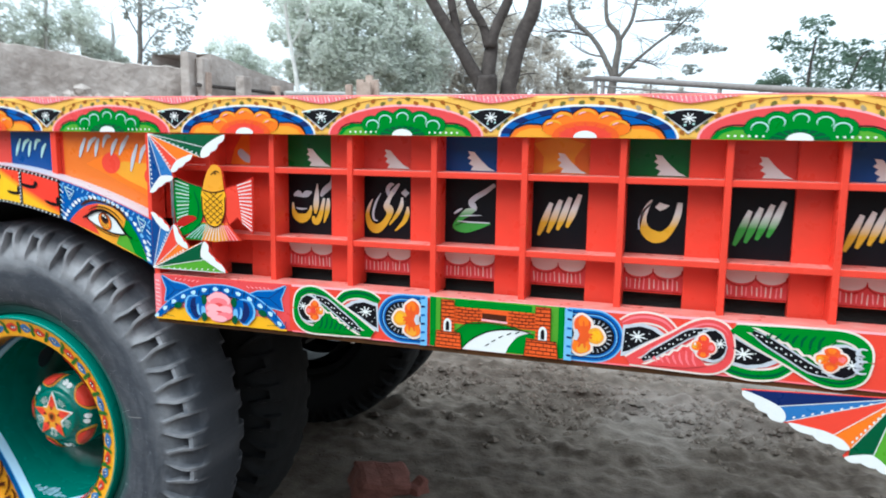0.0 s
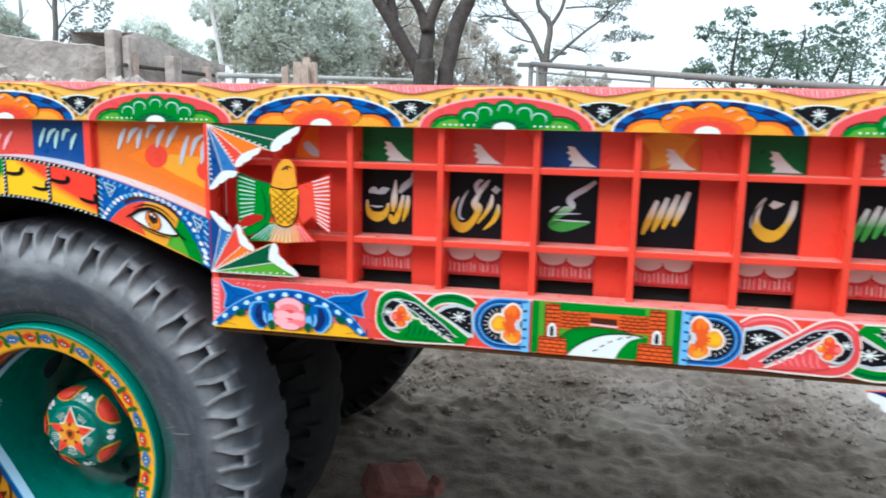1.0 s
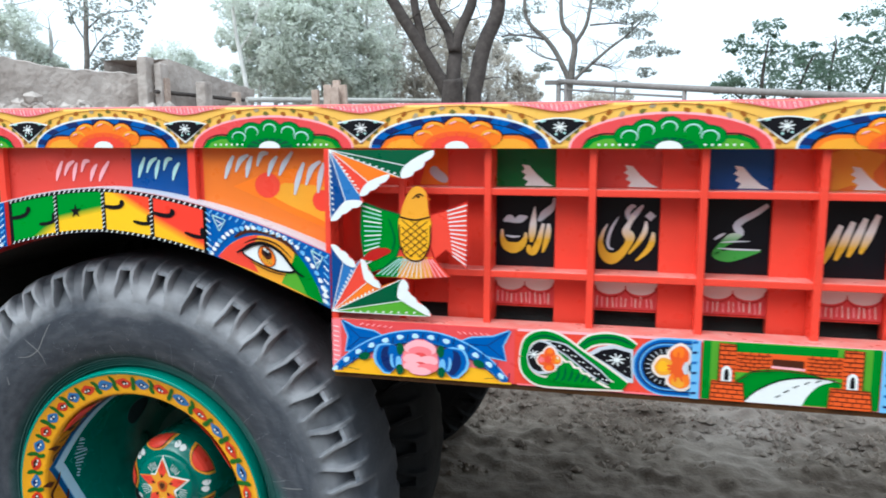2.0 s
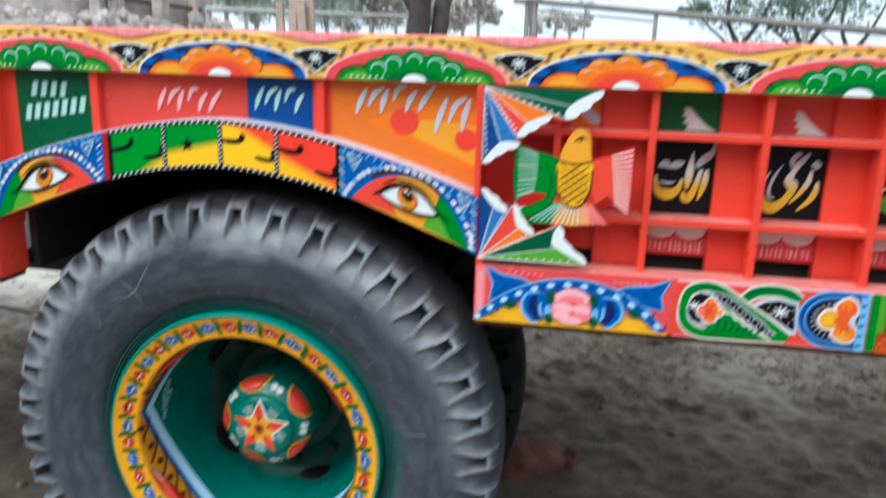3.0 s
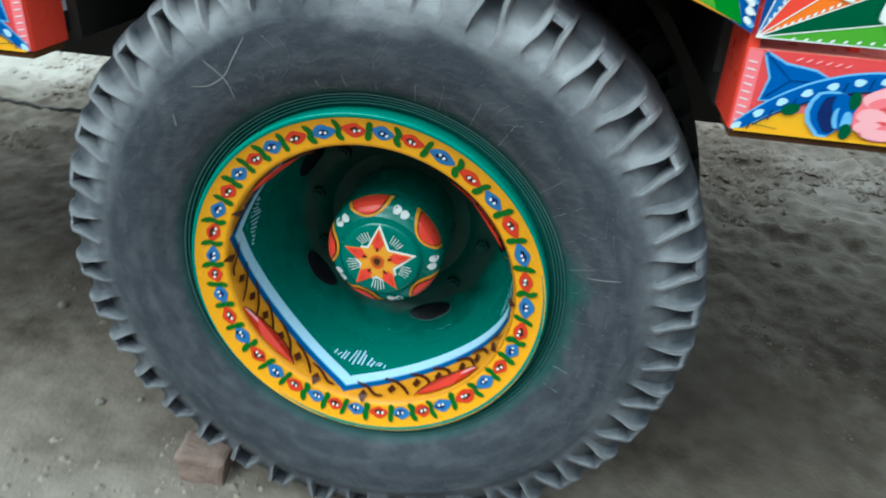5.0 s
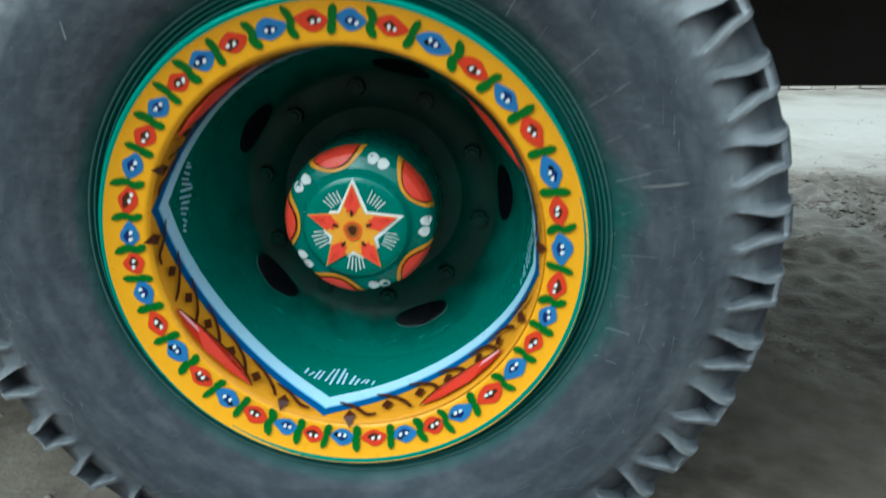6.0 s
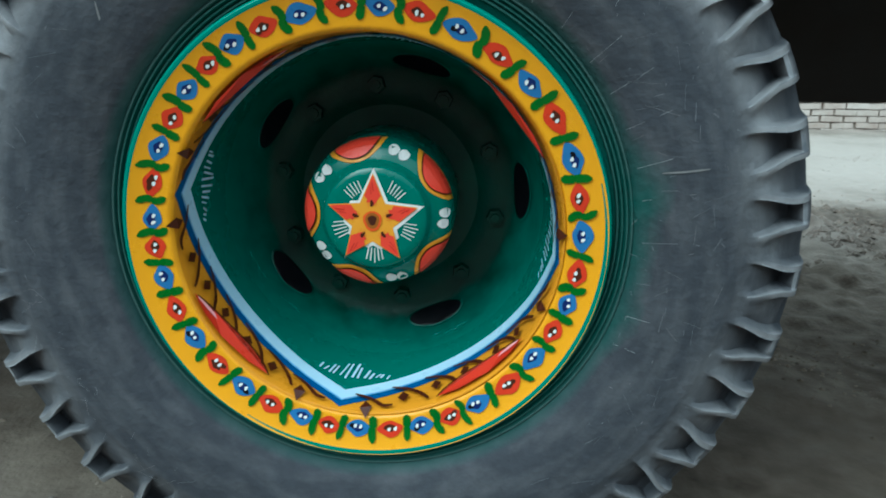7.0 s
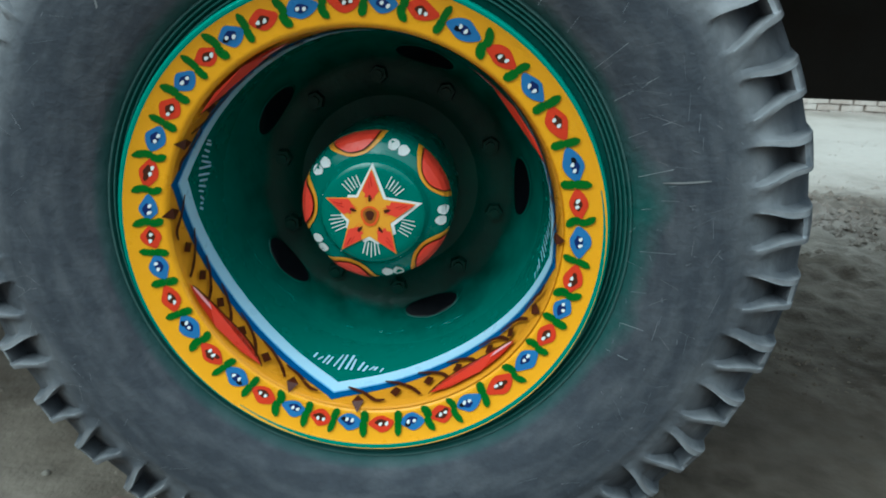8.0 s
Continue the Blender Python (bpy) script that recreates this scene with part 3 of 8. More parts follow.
def ramp01(x, a, b):
    t = max(0.0, min(1.0, (x - a) / (b - a)))
    return t * t * (3 - 2 * t)


def tyre_mesh():
    half = [(0.280, 0.094), (0.290, 0.082), (0.3005, 0.0770), (0.3020, 0.0715), (0.3038, 0.0715), (0.3055, 0.0755), (0.3072, 0.0690), (0.3090, 0.0690), (0.3107, 0.0725), (0.3124, 0.0655), (0.3142, 0.0655), (0.3159, 0.0685), (0.3176, 0.0620), (0.3194, 0.0620), (0.3211, 0.0640), (0.328, 0.0525), (0.34, 0.046),
            (0.36, 0.038), (0.38, 0.033), (0.40, 0.030), (0.42, 0.030), (0.427, 0.0302), (0.431, 0.0300), (0.436, 0.0308), (0.444, 0.0345), (0.450, 0.035), (0.456, 0.0355), (0.464, 0.036), (0.472, 0.037), (0.480, 0.038), (0.488, 0.0395), (0.496, 0.0415), (0.504, 0.044),
            (0.511, 0.0475), (0.518, 0.053), (0.5235, 0.060), (0.528, 0.069), (0.531, 0.081), (0.533, 0.098), (0.534, 0.115), (0.5345, 0.135)]
    profile = half + [(0.5345, DEEP / 2)] + [(r, DEEP - y) for r, y in reversed(half)]
    n = len(profile)
    verts, faces = [], []
    rng = random.Random(5)
    shift = [rng.uniform(-0.05, 0.05) for _ in range(LUGS)]
    broad = [rng.uniform(0.9, 1.1) for _ in range(LUGS)]
    start = [rng.uniform(-0.006, 0.006) for _ in range(LUGS)]
    columns = [(lug, c) for lug in range(LUGS) for c in range(13)]
    for lug, c in columns:
        for r, y in profile:
            inner = min(y, DEEP - y)
            side = 1 if y < DEEP / 2 else -1
            # a scoop between two lugs, wide and shallow towards the side, narrow and deep outwards; the lugs' faces are hollow
            w = (0.28 - 0.135 * ramp01(r, 0.452, 0.502)) * broad[lug]
            ridge, floor_at = min(w + 0.085, 0.44), min(w + 0.15, 0.475)          # a ridge winds round the scoop; beyond it the face falls back
            spot = (-0.5, -floor_at, -ridge, -w - 0.02, -w, -0.84 * w, -0.4 * w, 0.4 * w, 0.84 * w, w, w + 0.02, ridge, floor_at)[c]
            hole = (0, 0, 0, 0, 0, 1, 1, 1, 1, 0, 0, 0, 0)[c]
            hollow = (1, 0.9, 0, 0, 0, 0, 0, 0, 0, 0, 0, 0, 0.9)[c]
            dent = hollow
            lip = (0, 0, 0.6, 1, 1, 0, 0, 0, 0, 1, 1, 0.6, 0)[c]
            a = 2 * math.pi * (lug + 0.4 + spot + shift[lug] * (1 - abs(spot) * 2) + (0.5 if side < 0 else 0)) / LUGS
            depth = max(0.0, min(1.0, (r + start[lug] - 0.446) / 0.050))
            cut = hole * depth ** 1.2 * (1 - ramp01(inner, 0.0438, 0.0478))
            worn = hollow * ramp01(r + start[(lug + 9) % LUGS], 0.456, 0.504)
            swell = lip * ramp01(r, 0.440, 0.462) * (1 - ramp01(inner, 0.046, 0.060))
            notch = dent * (1 - ramp01(inner, 0.075, 0.105))
            rr = r - 0.0055 * notch * ramp01(r, 0.495, 0.524) + 0.0012 * swell
            yy = y + side * (0.029 * cut + 0.018 * worn * (1 - ramp01(inner, 0.056, 0.085)) - 0.0026 * swell)
            rr += 0.002 * noise.noise((a * 9, y * 30, 3)) * ramp01(r, 0.44, 0.5)
            yy += side * 0.0015 * noise.noise((a * 14, r * 40, 8)) * ramp01(r, 0.44, 0.47)
            x, z = rr * math.cos(a), rr * math.sin(a)
            if z < -0.46:          # it gives under the load
                z += 0.10 * (-0.46 - z)
            verts.append((x, yy, z))
    count, dusted = len(columns), []
    for k in range(count):
        b = (k + 1) % count
        for i in range(n - 1):
            faces.append((k * n + i, k * n + i + 1, b * n + i + 1, b * n + i))
            # dust caught on the rims of the scoops
            cap = 4 <= columns[k][1] <= 8 and 0.510 < profile[i][0] < 0.5175 and rng.random() < 0.8
            rim_face = cap or columns[k][1] in (3, 9) and 0.453 + 0.010 * rng.random() < profile[i][0] < 0.5185
            dusted.append(1 if rim_face and profile[i][1] < DEEP / 2 and rng.random() < 0.92 else 0)
    me = bpy.data.meshes.new("tyre")
    me.from_pydata(verts, [], faces)
    me.materials.append(TYRE)
    me.materials.append(EDGE_DUST)
    me.polygons.foreach_set("material_index", dusted)
    for p in me.polygons:
        p.use_smooth = True
    me.update()
    me.set_sharp_from_angle(angle=radians(45))
    return me


RING_IN, RING_OUT = 0.246, 0.2908


def ring_y(r):
    """The face of the rim's ring, hollowed a little."""
    t = (r - RING_IN) / (RING_OUT - RING_IN)
    return 0.083 - 0.0135 * t + 0.0022 * math.sin(math.pi * max(0, min(1, t)))


WALL = [(0.246, 0.083), (0.2432, 0.0855), (0.2415, 0.090), (0.2395, 0.100), (0.238, 0.13), (0.236, 0.17), (0.233, 0.21), (0.229, 0.25), (0.223, 0.285)]


def wall_r(y):
    for (r0, y0), (r1, y1) in zip(WALL, WALL[1:]):
        if y <= y1:
            return r0 + (r1 - r0) * (y - y0) / (y1 - y0)
    return WALL[-1][0]


wheel = empty("wheel", HUB, trailer, label="large painted truck wheel with a teal dish rim and worn lug tyre", category="wheel")
tyre = new("tyre", tyre_mesh())
tyre.parent = wheel
tyre.location, tyre.scale = (0.005, 0.018, 0.005), (0.991, 1, 0.991)
tagged(tyre, "worn dusty grey rubber tyre with heavy lugs")
ring = [(0.2960, 0.110), (0.2966, 0.096), (0.2966, 0.0740), (0.2950, 0.0704), (0.2925, 0.0692), (0.2880, 0.0712)]
rim_lip = part("rim_lip", lathe([(0.283, 0.096)] + ring, 128), TEAL_LIGHT, wheel, "bright teal lip", True)
rim = part("rim", lathe([(0.2910, 0.0690)] + [(r, ring_y(r)) for r in (0.288, 0.281, 0.274, 0.267, 0.260, 0.253, 0.249)] + WALL[:3], 128), RIM_YELLOW, wheel,
           "yellow ring painted with red and blue flowers", True)
rim.location = (0.0016, 0, -0.0022)          # the painter's circle sits a little low
dish = part("dish", lathe(WALL[2:8], 128), TEAL, wheel, "deep teal dish", True)
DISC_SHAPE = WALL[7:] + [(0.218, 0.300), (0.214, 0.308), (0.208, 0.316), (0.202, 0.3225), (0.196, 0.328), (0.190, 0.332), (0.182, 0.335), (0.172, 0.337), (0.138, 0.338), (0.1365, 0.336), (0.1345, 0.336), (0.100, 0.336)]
disc = part("disc", lathe(DISC_SHAPE, 128), DISC_GREEN, wheel, "grimy green disc darkened for the dish's shade", True)


def disc_y(r):
    for (r1, y1), (r0, y0) in zip(DISC_SHAPE, DISC_SHAPE[1:]):
        if r0 <= r <= r1:
            return y0 + (y1 - y0) * (r - r0) / (r1 - r0)
    return DISC_SHAPE[0][1]


HUB_SHAPE = [(0.1065, 0.334), (0.1052, 0.24), (0.1035, 0.215), (0.101, 0.204), (0.096, 0.196), (0.088, 0.191), (0.078, 0.187), (0.073, 0.182), (0.070, 0.1755), (0.0665, 0.172), (0.055, 0.1705), (0.0, 0.170)]


def hub_y(r):
    for (r1, y1), (r0, y0) in zip(HUB_SHAPE, HUB_SHAPE[1:]):
        if r0 <= r <= r1:
            return y0 + (y1 - y0) * (r - r0) / (r1 - r0)
    return 0.26


hub = part("hub_cap", lathe(HUB_SHAPE, 72),
           TEAL, wheel, "teal hub cap painted with a star", True)


def nut_mesh():
    bm = bmesh.new()
    bmesh.ops.create_cone(bm, cap_ends=True, segments=6, radius1=0.0145, radius2=0.0125, depth=0.012, matrix=pose(0, 0, 0, 90, 0, 0))
    bmesh.ops.create_cone(bm, cap_ends=True, segments=16, radius1=0.018, radius2=0.018, depth=0.004, matrix=pose(0, 0.008, 0, 90, 0, 0))
    bmesh.ops.create_cone(bm, cap_ends=True, segments=10, radius1=0.0075, radius2=0.007, depth=0.008, matrix=pose(0, -0.007, 0, 90, 0, 0))
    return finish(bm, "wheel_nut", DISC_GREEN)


nut = nut_mesh()
for k in range(10):
    a = radians(24 + 36 * k)
    ob = new("wheel_nut", nut)
    ob.parent, ob.location = wheel, (0.166 * math.cos(a), 0.332, 0.166 * math.sin(a))
    ob.rotation_euler = (0, 0.4 * k, 0)


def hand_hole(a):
    """An oval hole's dark inside, painted as a black face on the slope between disc and wall, with a thin rolled lip.
    """
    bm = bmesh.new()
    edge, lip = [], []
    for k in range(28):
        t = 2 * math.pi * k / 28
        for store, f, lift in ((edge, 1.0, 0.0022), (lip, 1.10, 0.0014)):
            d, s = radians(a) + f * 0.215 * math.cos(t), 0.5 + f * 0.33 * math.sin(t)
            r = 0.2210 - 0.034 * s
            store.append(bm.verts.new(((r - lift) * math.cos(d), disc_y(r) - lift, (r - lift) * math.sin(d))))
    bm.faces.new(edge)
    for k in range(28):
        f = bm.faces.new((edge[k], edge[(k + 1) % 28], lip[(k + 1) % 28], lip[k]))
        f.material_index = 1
    part("hand_hole", bm, [BLACK, DISC_GREEN], wheel, "black oval face for a hole's dark inside")


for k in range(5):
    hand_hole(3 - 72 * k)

# the inner wheel of the pair, and the far pair
inner_wheel = empty("wheel", (HUB[0], 0.33, HUB[2] + 0.018), trailer, label="inner wheel of the pair, bare worn tyre", category="wheel")
far_wheel = empty("wheel", (HUB[0], WIDTH, HUB[2]), trailer, label="far outer wheel with worn lug tyre", category="wheel")
far_inner = empty("wheel", (HUB[0], WIDTH - 0.33, HUB[2]), trailer, label="far inner wheel with worn lug tyre", category="wheel")
# the shade behind the outer wheel is put into this blacker rubber
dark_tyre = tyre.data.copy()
dark_tyre.materials[1] = dark_tyre.materials[0] = material("shade_black_rubber", srgb(22, 23, 25), srgb(34, 34, 35), rough=0.8, scale=12, mix=0.5, bump=0.15, spec=0.25)
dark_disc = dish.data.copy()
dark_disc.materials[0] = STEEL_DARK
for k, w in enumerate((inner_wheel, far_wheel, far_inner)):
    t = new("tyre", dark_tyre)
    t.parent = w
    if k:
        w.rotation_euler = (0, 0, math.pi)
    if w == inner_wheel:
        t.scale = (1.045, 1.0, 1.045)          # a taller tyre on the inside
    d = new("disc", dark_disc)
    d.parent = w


# ---- painted decoration ----
def graded(name, c1, c2, p1, p2):
    """Enamel that shades by brush from one colour to another between two spots (x, z)."""
    m = enamel(name, 200, 200, 200)
    n, l = m.node_tree.nodes, m.node_tree.links
    geo = n.new("ShaderNodeNewGeometry")
    dx, dz = p2[0] - p1[0], p2[1] - p1[1]
    size = dx * dx + dz * dz
    dot = n.new("ShaderNodeVectorMath")
    dot.operation = "DOT_PRODUCT"
    dot.inputs[1].default_value = (dx / size, 0, dz / size)
    l.new(geo.outputs["Position"], dot.inputs[0])
    fade = n.new("ShaderNodeMapRange")
    start = (p1[0] * dx + p1[1] * dz) / size
    fade.inputs["From Min"].default_value, fade.inputs["From Max"].default_value = start, start + 1
    l.new(dot.outputs["Value"], fade.inputs["Value"])
    mixed = n.new("ShaderNodeMix")
    mixed.data_type = "RGBA"
    l.new(fade.outputs["Result"], mixed.inputs[0])
    mixed.inputs[6].default_value, mixed.inputs[7].default_value = srgb(*c1), srgb(*c2)
    l.new(mixed.outputs[2], n["Principled BSDF"].inputs["Base Color"])
    return m


def star_points(cu, cv, r, inner=0.42, points=5, turn=90):
    return [(cu + (r if k % 2 == 0 else r * inner) * math.cos(radians(turn + 180 / points * k)), cv + (r if k % 2 == 0 else r * inner) * math.sin(radians(turn + 180 / points * k))) for k in range(2 * points)]


def sparkle(p, cu, cv, r, mat, coat=3, rays=8):
    for k in range(rays):
        a = math.pi * 2 * k / rays + 0.2
        p.stroke([(cu, cv), (cu + r * math.cos(a), cv + r * 0.8 * math.sin(a))], r * 0.30, mat, coat, 0.6, 0)


# top rail: domes of petals, dark fans between them, dotted gold border
PERIOD = 0.3485
RAIL_H = RAIL_TOP - RAIL_LOW


def dome(cx, warm):
    z = RAIL_LOW + 0.0006
    p = Paint(flat(Y_RAIL))
    ru, rv = 0.156, 0.055
    p.poly(arc(cx, z, ru + 0.004, rv + 0.004, 0, 180), LIGHT_PINK if not warm else WHITE, 1)
    p.poly(arc(cx, z, ru, rv, 0, 180), BLUE if warm else ROSE, 2)
    if warm:
        for k in range(15):
            a0 = 6 + 12 * k
            if k % 2:
                p.poly(arc(cx, z, ru, rv, a0, a0 + 11, 4) + arc(cx, z, ru - 0.018, rv - 0.009, a0 + 11, a0, 4), NAVY, 3)
        p.poly(arc(cx, z, ru - 0.017, rv - 0.009, 0, 180), BLACK, 3)
        p.poly(arc(cx, z, ru - 0.020, rv - 0.0105, 0, 180), BLUE, 3.5)
    outer, edge, core = (GOLD, ORANGE, ROSE) if warm else (GREEN, DARK_GREEN, GREEN)
    # side leaves and petals
    for s in (-1, 1):
        leaf_line = [(cx + s * 0.138, z), (cx + s * 0.128, z + 0.014), (cx + s * 0.108, z + 0.022), (cx + s * 0.082, z + 0.022), (cx + s * 0.05, z + 0.014), (cx + s * 0.04, z)]
        p.poly(leaf_line, ORANGE if warm else GREEN, 4)
        p.poly([(u * 0.93 + cx * 0.07, z + (v - z) * 0.72) for u, v in leaf_line], GOLD if warm else LIGHT_GREEN, 5)
        p.stroke([(u, v + 0.001) for u, v in leaf_line[:5]], 0.0022, BLACK, 6)
        if not warm:
            p.dots([(cx + s * (0.055 + 0.011 * k), z + 0.006) for k in range(6)], 0.0022, WHITE, 7)
    lobes = ((-0.058, 0.020, 0.020), (0.058, 0.020, 0.020), (-0.040, 0.033, 0.0225), (0.040, 0.033, 0.0225), (0.0, 0.039, 0.0235)) if warm else ((-0.062, 0.021, 0.024), (0.062, 0.021, 0.024), (-0.036, 0.032, 0.023), (0.036, 0.032, 0.023), (0.0, 0.038, 0.0215))
    for k, (du, dv, r) in enumerate(lobes):
        p.blob(cx + du, z + dv * 0.9 + 0.0012, r + 0.0016, (r + 0.0014) * 0.72, BLACK if warm else DARK_GREEN, 5 + k * 0.2, wobble=0.03)
        p.blob(cx + du, z + dv * 0.9, r, r * 0.72, ORANGE if warm else GREEN, 6 + k * 0.3, wobble=0.03)
        if warm:
            p.stroke(arc(cx + du, z + dv * 0.9, r * 0.80, r * 0.56, 165, 20, 8), 0.0045, GOLD, 8 + k * 0.1, soft=0)
            p.stroke(arc(cx + du, z + dv * 0.9, r * 0.62, r * 0.42, 150, 90, 6), 0.0026, LIGHT_PINK, 8.6, soft=0)
        else:
            p.stroke(arc(cx + du, z + dv * 0.9, r * 0.55, r * 0.42, 200, -40, 8), 0.0026, SILVER, 8, soft=0)
    p.poly(arc(cx, z, 0.060 if warm else 0.055, 0.029 if warm else 0.026, 0, 180, 14), BRICK_RED if warm else GREEN, 9)
    p.poly(arc(cx, z, 0.046, 0.021 if warm else 0.018, 0, 180, 14), RED if warm else DARK_GREEN, 9.4)
    for k in range(7):
        a = radians(20 + 140 * k / 6)
        p.stroke([(cx + 0.02 * math.cos(a), z + 0.010 * math.sin(a)), (cx + 0.05 * math.cos(a), z + 0.026 * math.sin(a))], 0.007, RED if warm else GREEN, 9.8, 0.3, 0)
    p.poly(arc(cx, z, 0.021, 0.0125, 0, 180, 12), WHITE, 10.5)
    p.done("painted_dome", rail, "orange petals under a blue arch" if warm else "green leaves under a rose arch")
    # dotted border above the arch
    q = Paint(flat(Y_RAIL))
    for row, (a, b) in enumerate(((ru + 0.0105, rv + 0.0070), (ru + 0.021, rv + 0.0145))):
        for k in range(14):
            mat = (OCHRE, OLIVE, DOT_GREY, OCHRE, OLIVE)[(3 * k + row) % 5]
            t = radians(10 + 160 * (k + 0.5 * row) / 13.5)
            u, v = cx + a * math.cos(t), z + b * math.sin(t)
            if v < RAIL_TOP - 0.003 and v > z + 0.006:
                q.blob(u, v, 0.0056, 0.0042, mat, 1.5, turn=math.degrees(t) - 90 + 20 * math.sin(k * 7 + cx), n=7, wobble=0.14)
    q.stroke(arc(cx, z, ru + 0.027, rv + 0.0165, 30, 150, 26), 0.0014, OCHRE, 2, soft=0)
    q.done("painted_dots", rail)


def rail_fan(cx):
    z = RAIL_LOW
    p = Paint(flat(Y_RAIL))
    top = [(cx - 0.042 + 0.084 * k / 8, z + 0.043 + 0.0065 * math.sin(math.pi * k / 8)) for k in range(9)]
    p.poly([(cx, z + 0.009)] + [(cx + (u - cx) * 1.08, v + 0.0022) for u, v in top[::-1]], WHITE, 3)
    p.poly([(cx, z + 0.013)] + top[::-1], BLACK, 4)
    sparkle(p, cx, z + 0.0355, 0.0115, WHITE, 5)
    p.dots([(cx - 0.026, z + 0.046), (cx + 0.026, z + 0.046), (cx - 0.006, z + 0.024), (cx + 0.008, z + 0.026), (cx - 0.030, z + 0.045), (cx + 0.030, z + 0.046)], 0.0022, SILVER, 5)
    # pink hatched corner at the rail's top edge
    p.poly([(cx - 0.085, z + RAIL_H - 0.0008), (cx - 0.055, z + RAIL_H - 0.0050), (cx - 0.022, z + RAIL_H - 0.0115), (cx, z + RAIL_H - 0.0140), (cx + 0.022, z + RAIL_H - 0.0115), (cx + 0.055, z + RAIL_H - 0.0050), (cx + 0.085, z + RAIL_H - 0.0008)], PINK, 3)
    p.stroke([(cx - 0.085, z + RAIL_H - 0.002), (cx - 0.055, z + RAIL_H - 0.0060), (cx - 0.022, z + RAIL_H - 0.0125), (cx, z + RAIL_H - 0.0150), (cx + 0.022, z + RAIL_H - 0.0125), (cx + 0.055, z + RAIL_H - 0.0060), (cx + 0.085, z + RAIL_H - 0.002)], 0.0015, OCHRE, 3.4, 0.6)
    for k in range(19):
        u = cx - 0.070 + 0.0078 * k
        p.stroke([(u, z + RAIL_H - 0.0012), (u + 0.003, z + RAIL_H - 0.0125 + 0.0011 * abs(k - 9))], 0.0026, WHITE if k % 3 else LIGHT_PINK, 4, 0.5, 0)
    p.done("painted_fan", rail)


for k in range(-9, 7):
    x = 0.7155 + PERIOD * k
    if FRONT + 0.16 < x < BACK - 0.12:
        dome(x, k % 2 == 0)
    if FRONT + 0.1 < x - PERIOD / 2 < BACK - 0.05:
        rail_fan(x - PERIOD / 2)
top_coat = part("rail_cap", box(FRONT, BACK, Y_RAIL + 0.003, 0.082, RAIL_TOP - 0.001, RAIL_TOP + 0.0025, 0.001), PINK, rail, "pink cap strip")


# lower beam: one function for each motif; s = -1 mirrors it
def beam_place(x0, s):
    return lambda u, v, coat: (x0 + s * u, -0.0006 * coat, BEAM_LOW + v)


def flower(p, u, v, r, coat=5, deep=None):
    """Four uneven lobes, red at the heart and golden outwards, with a thick pale edge."""
    deep = deep or BRICK_RED
    lobes = ((0.05, 0.62, 0.50, 0.46, deep, ORANGE), (0.62, 0.02, 0.46, 0.44, ORANGE, GOLD), (0.02, -0.62, 0.52, 0.46, deep, ORANGE), (-0.52, -0.05, 0.50, 0.52, deep, PINK))
    for du, dv, ru, rv, _, _ in lobes:
        p.blob(u + r * du, v + r * dv, r * (ru + 0.17), r * (rv + 0.17), CREAM, coat, n=14, wobble=0.05)
    for k, (du, dv, ru, rv, base, pale) in enumerate(lobes):
        p.blob(u + r * du, v + r * dv, r * ru, r * rv, base, coat + 0.6 + 0.1 * k, n=14, wobble=0.05)
        p.blob(u + r * du * 1.22, v + r * dv * 1.22, r * ru * 0.55, r * rv * 0.55, pale, coat + 0.65 + 0.1 * k, n=10, wobble=0.08)
        a = math.atan2(dv, du)
        for j in (-0.32, 0.0, 0.32):          # brush marks from the heart into the lobe
            p.stroke([(u + r * 0.12 * math.cos(a + j), v + r * 0.12 * math.sin(a + j)), (u + r * 0.66 * math.cos(a + j), v + r * 0.66 * math.sin(a + j))], r * 0.20, deep, coat + 1.2, 0.25, 0)
    p.blob(u - r * 0.10, v, r * 0.30, r * 0.34, RED, coat + 1.5, n=10, wobble=0.08)
    p.blob(u + r * 0.78, v + r * 0.22, r * 0.10, r * 0.16, CREAM, coat + 1.8, n=8)


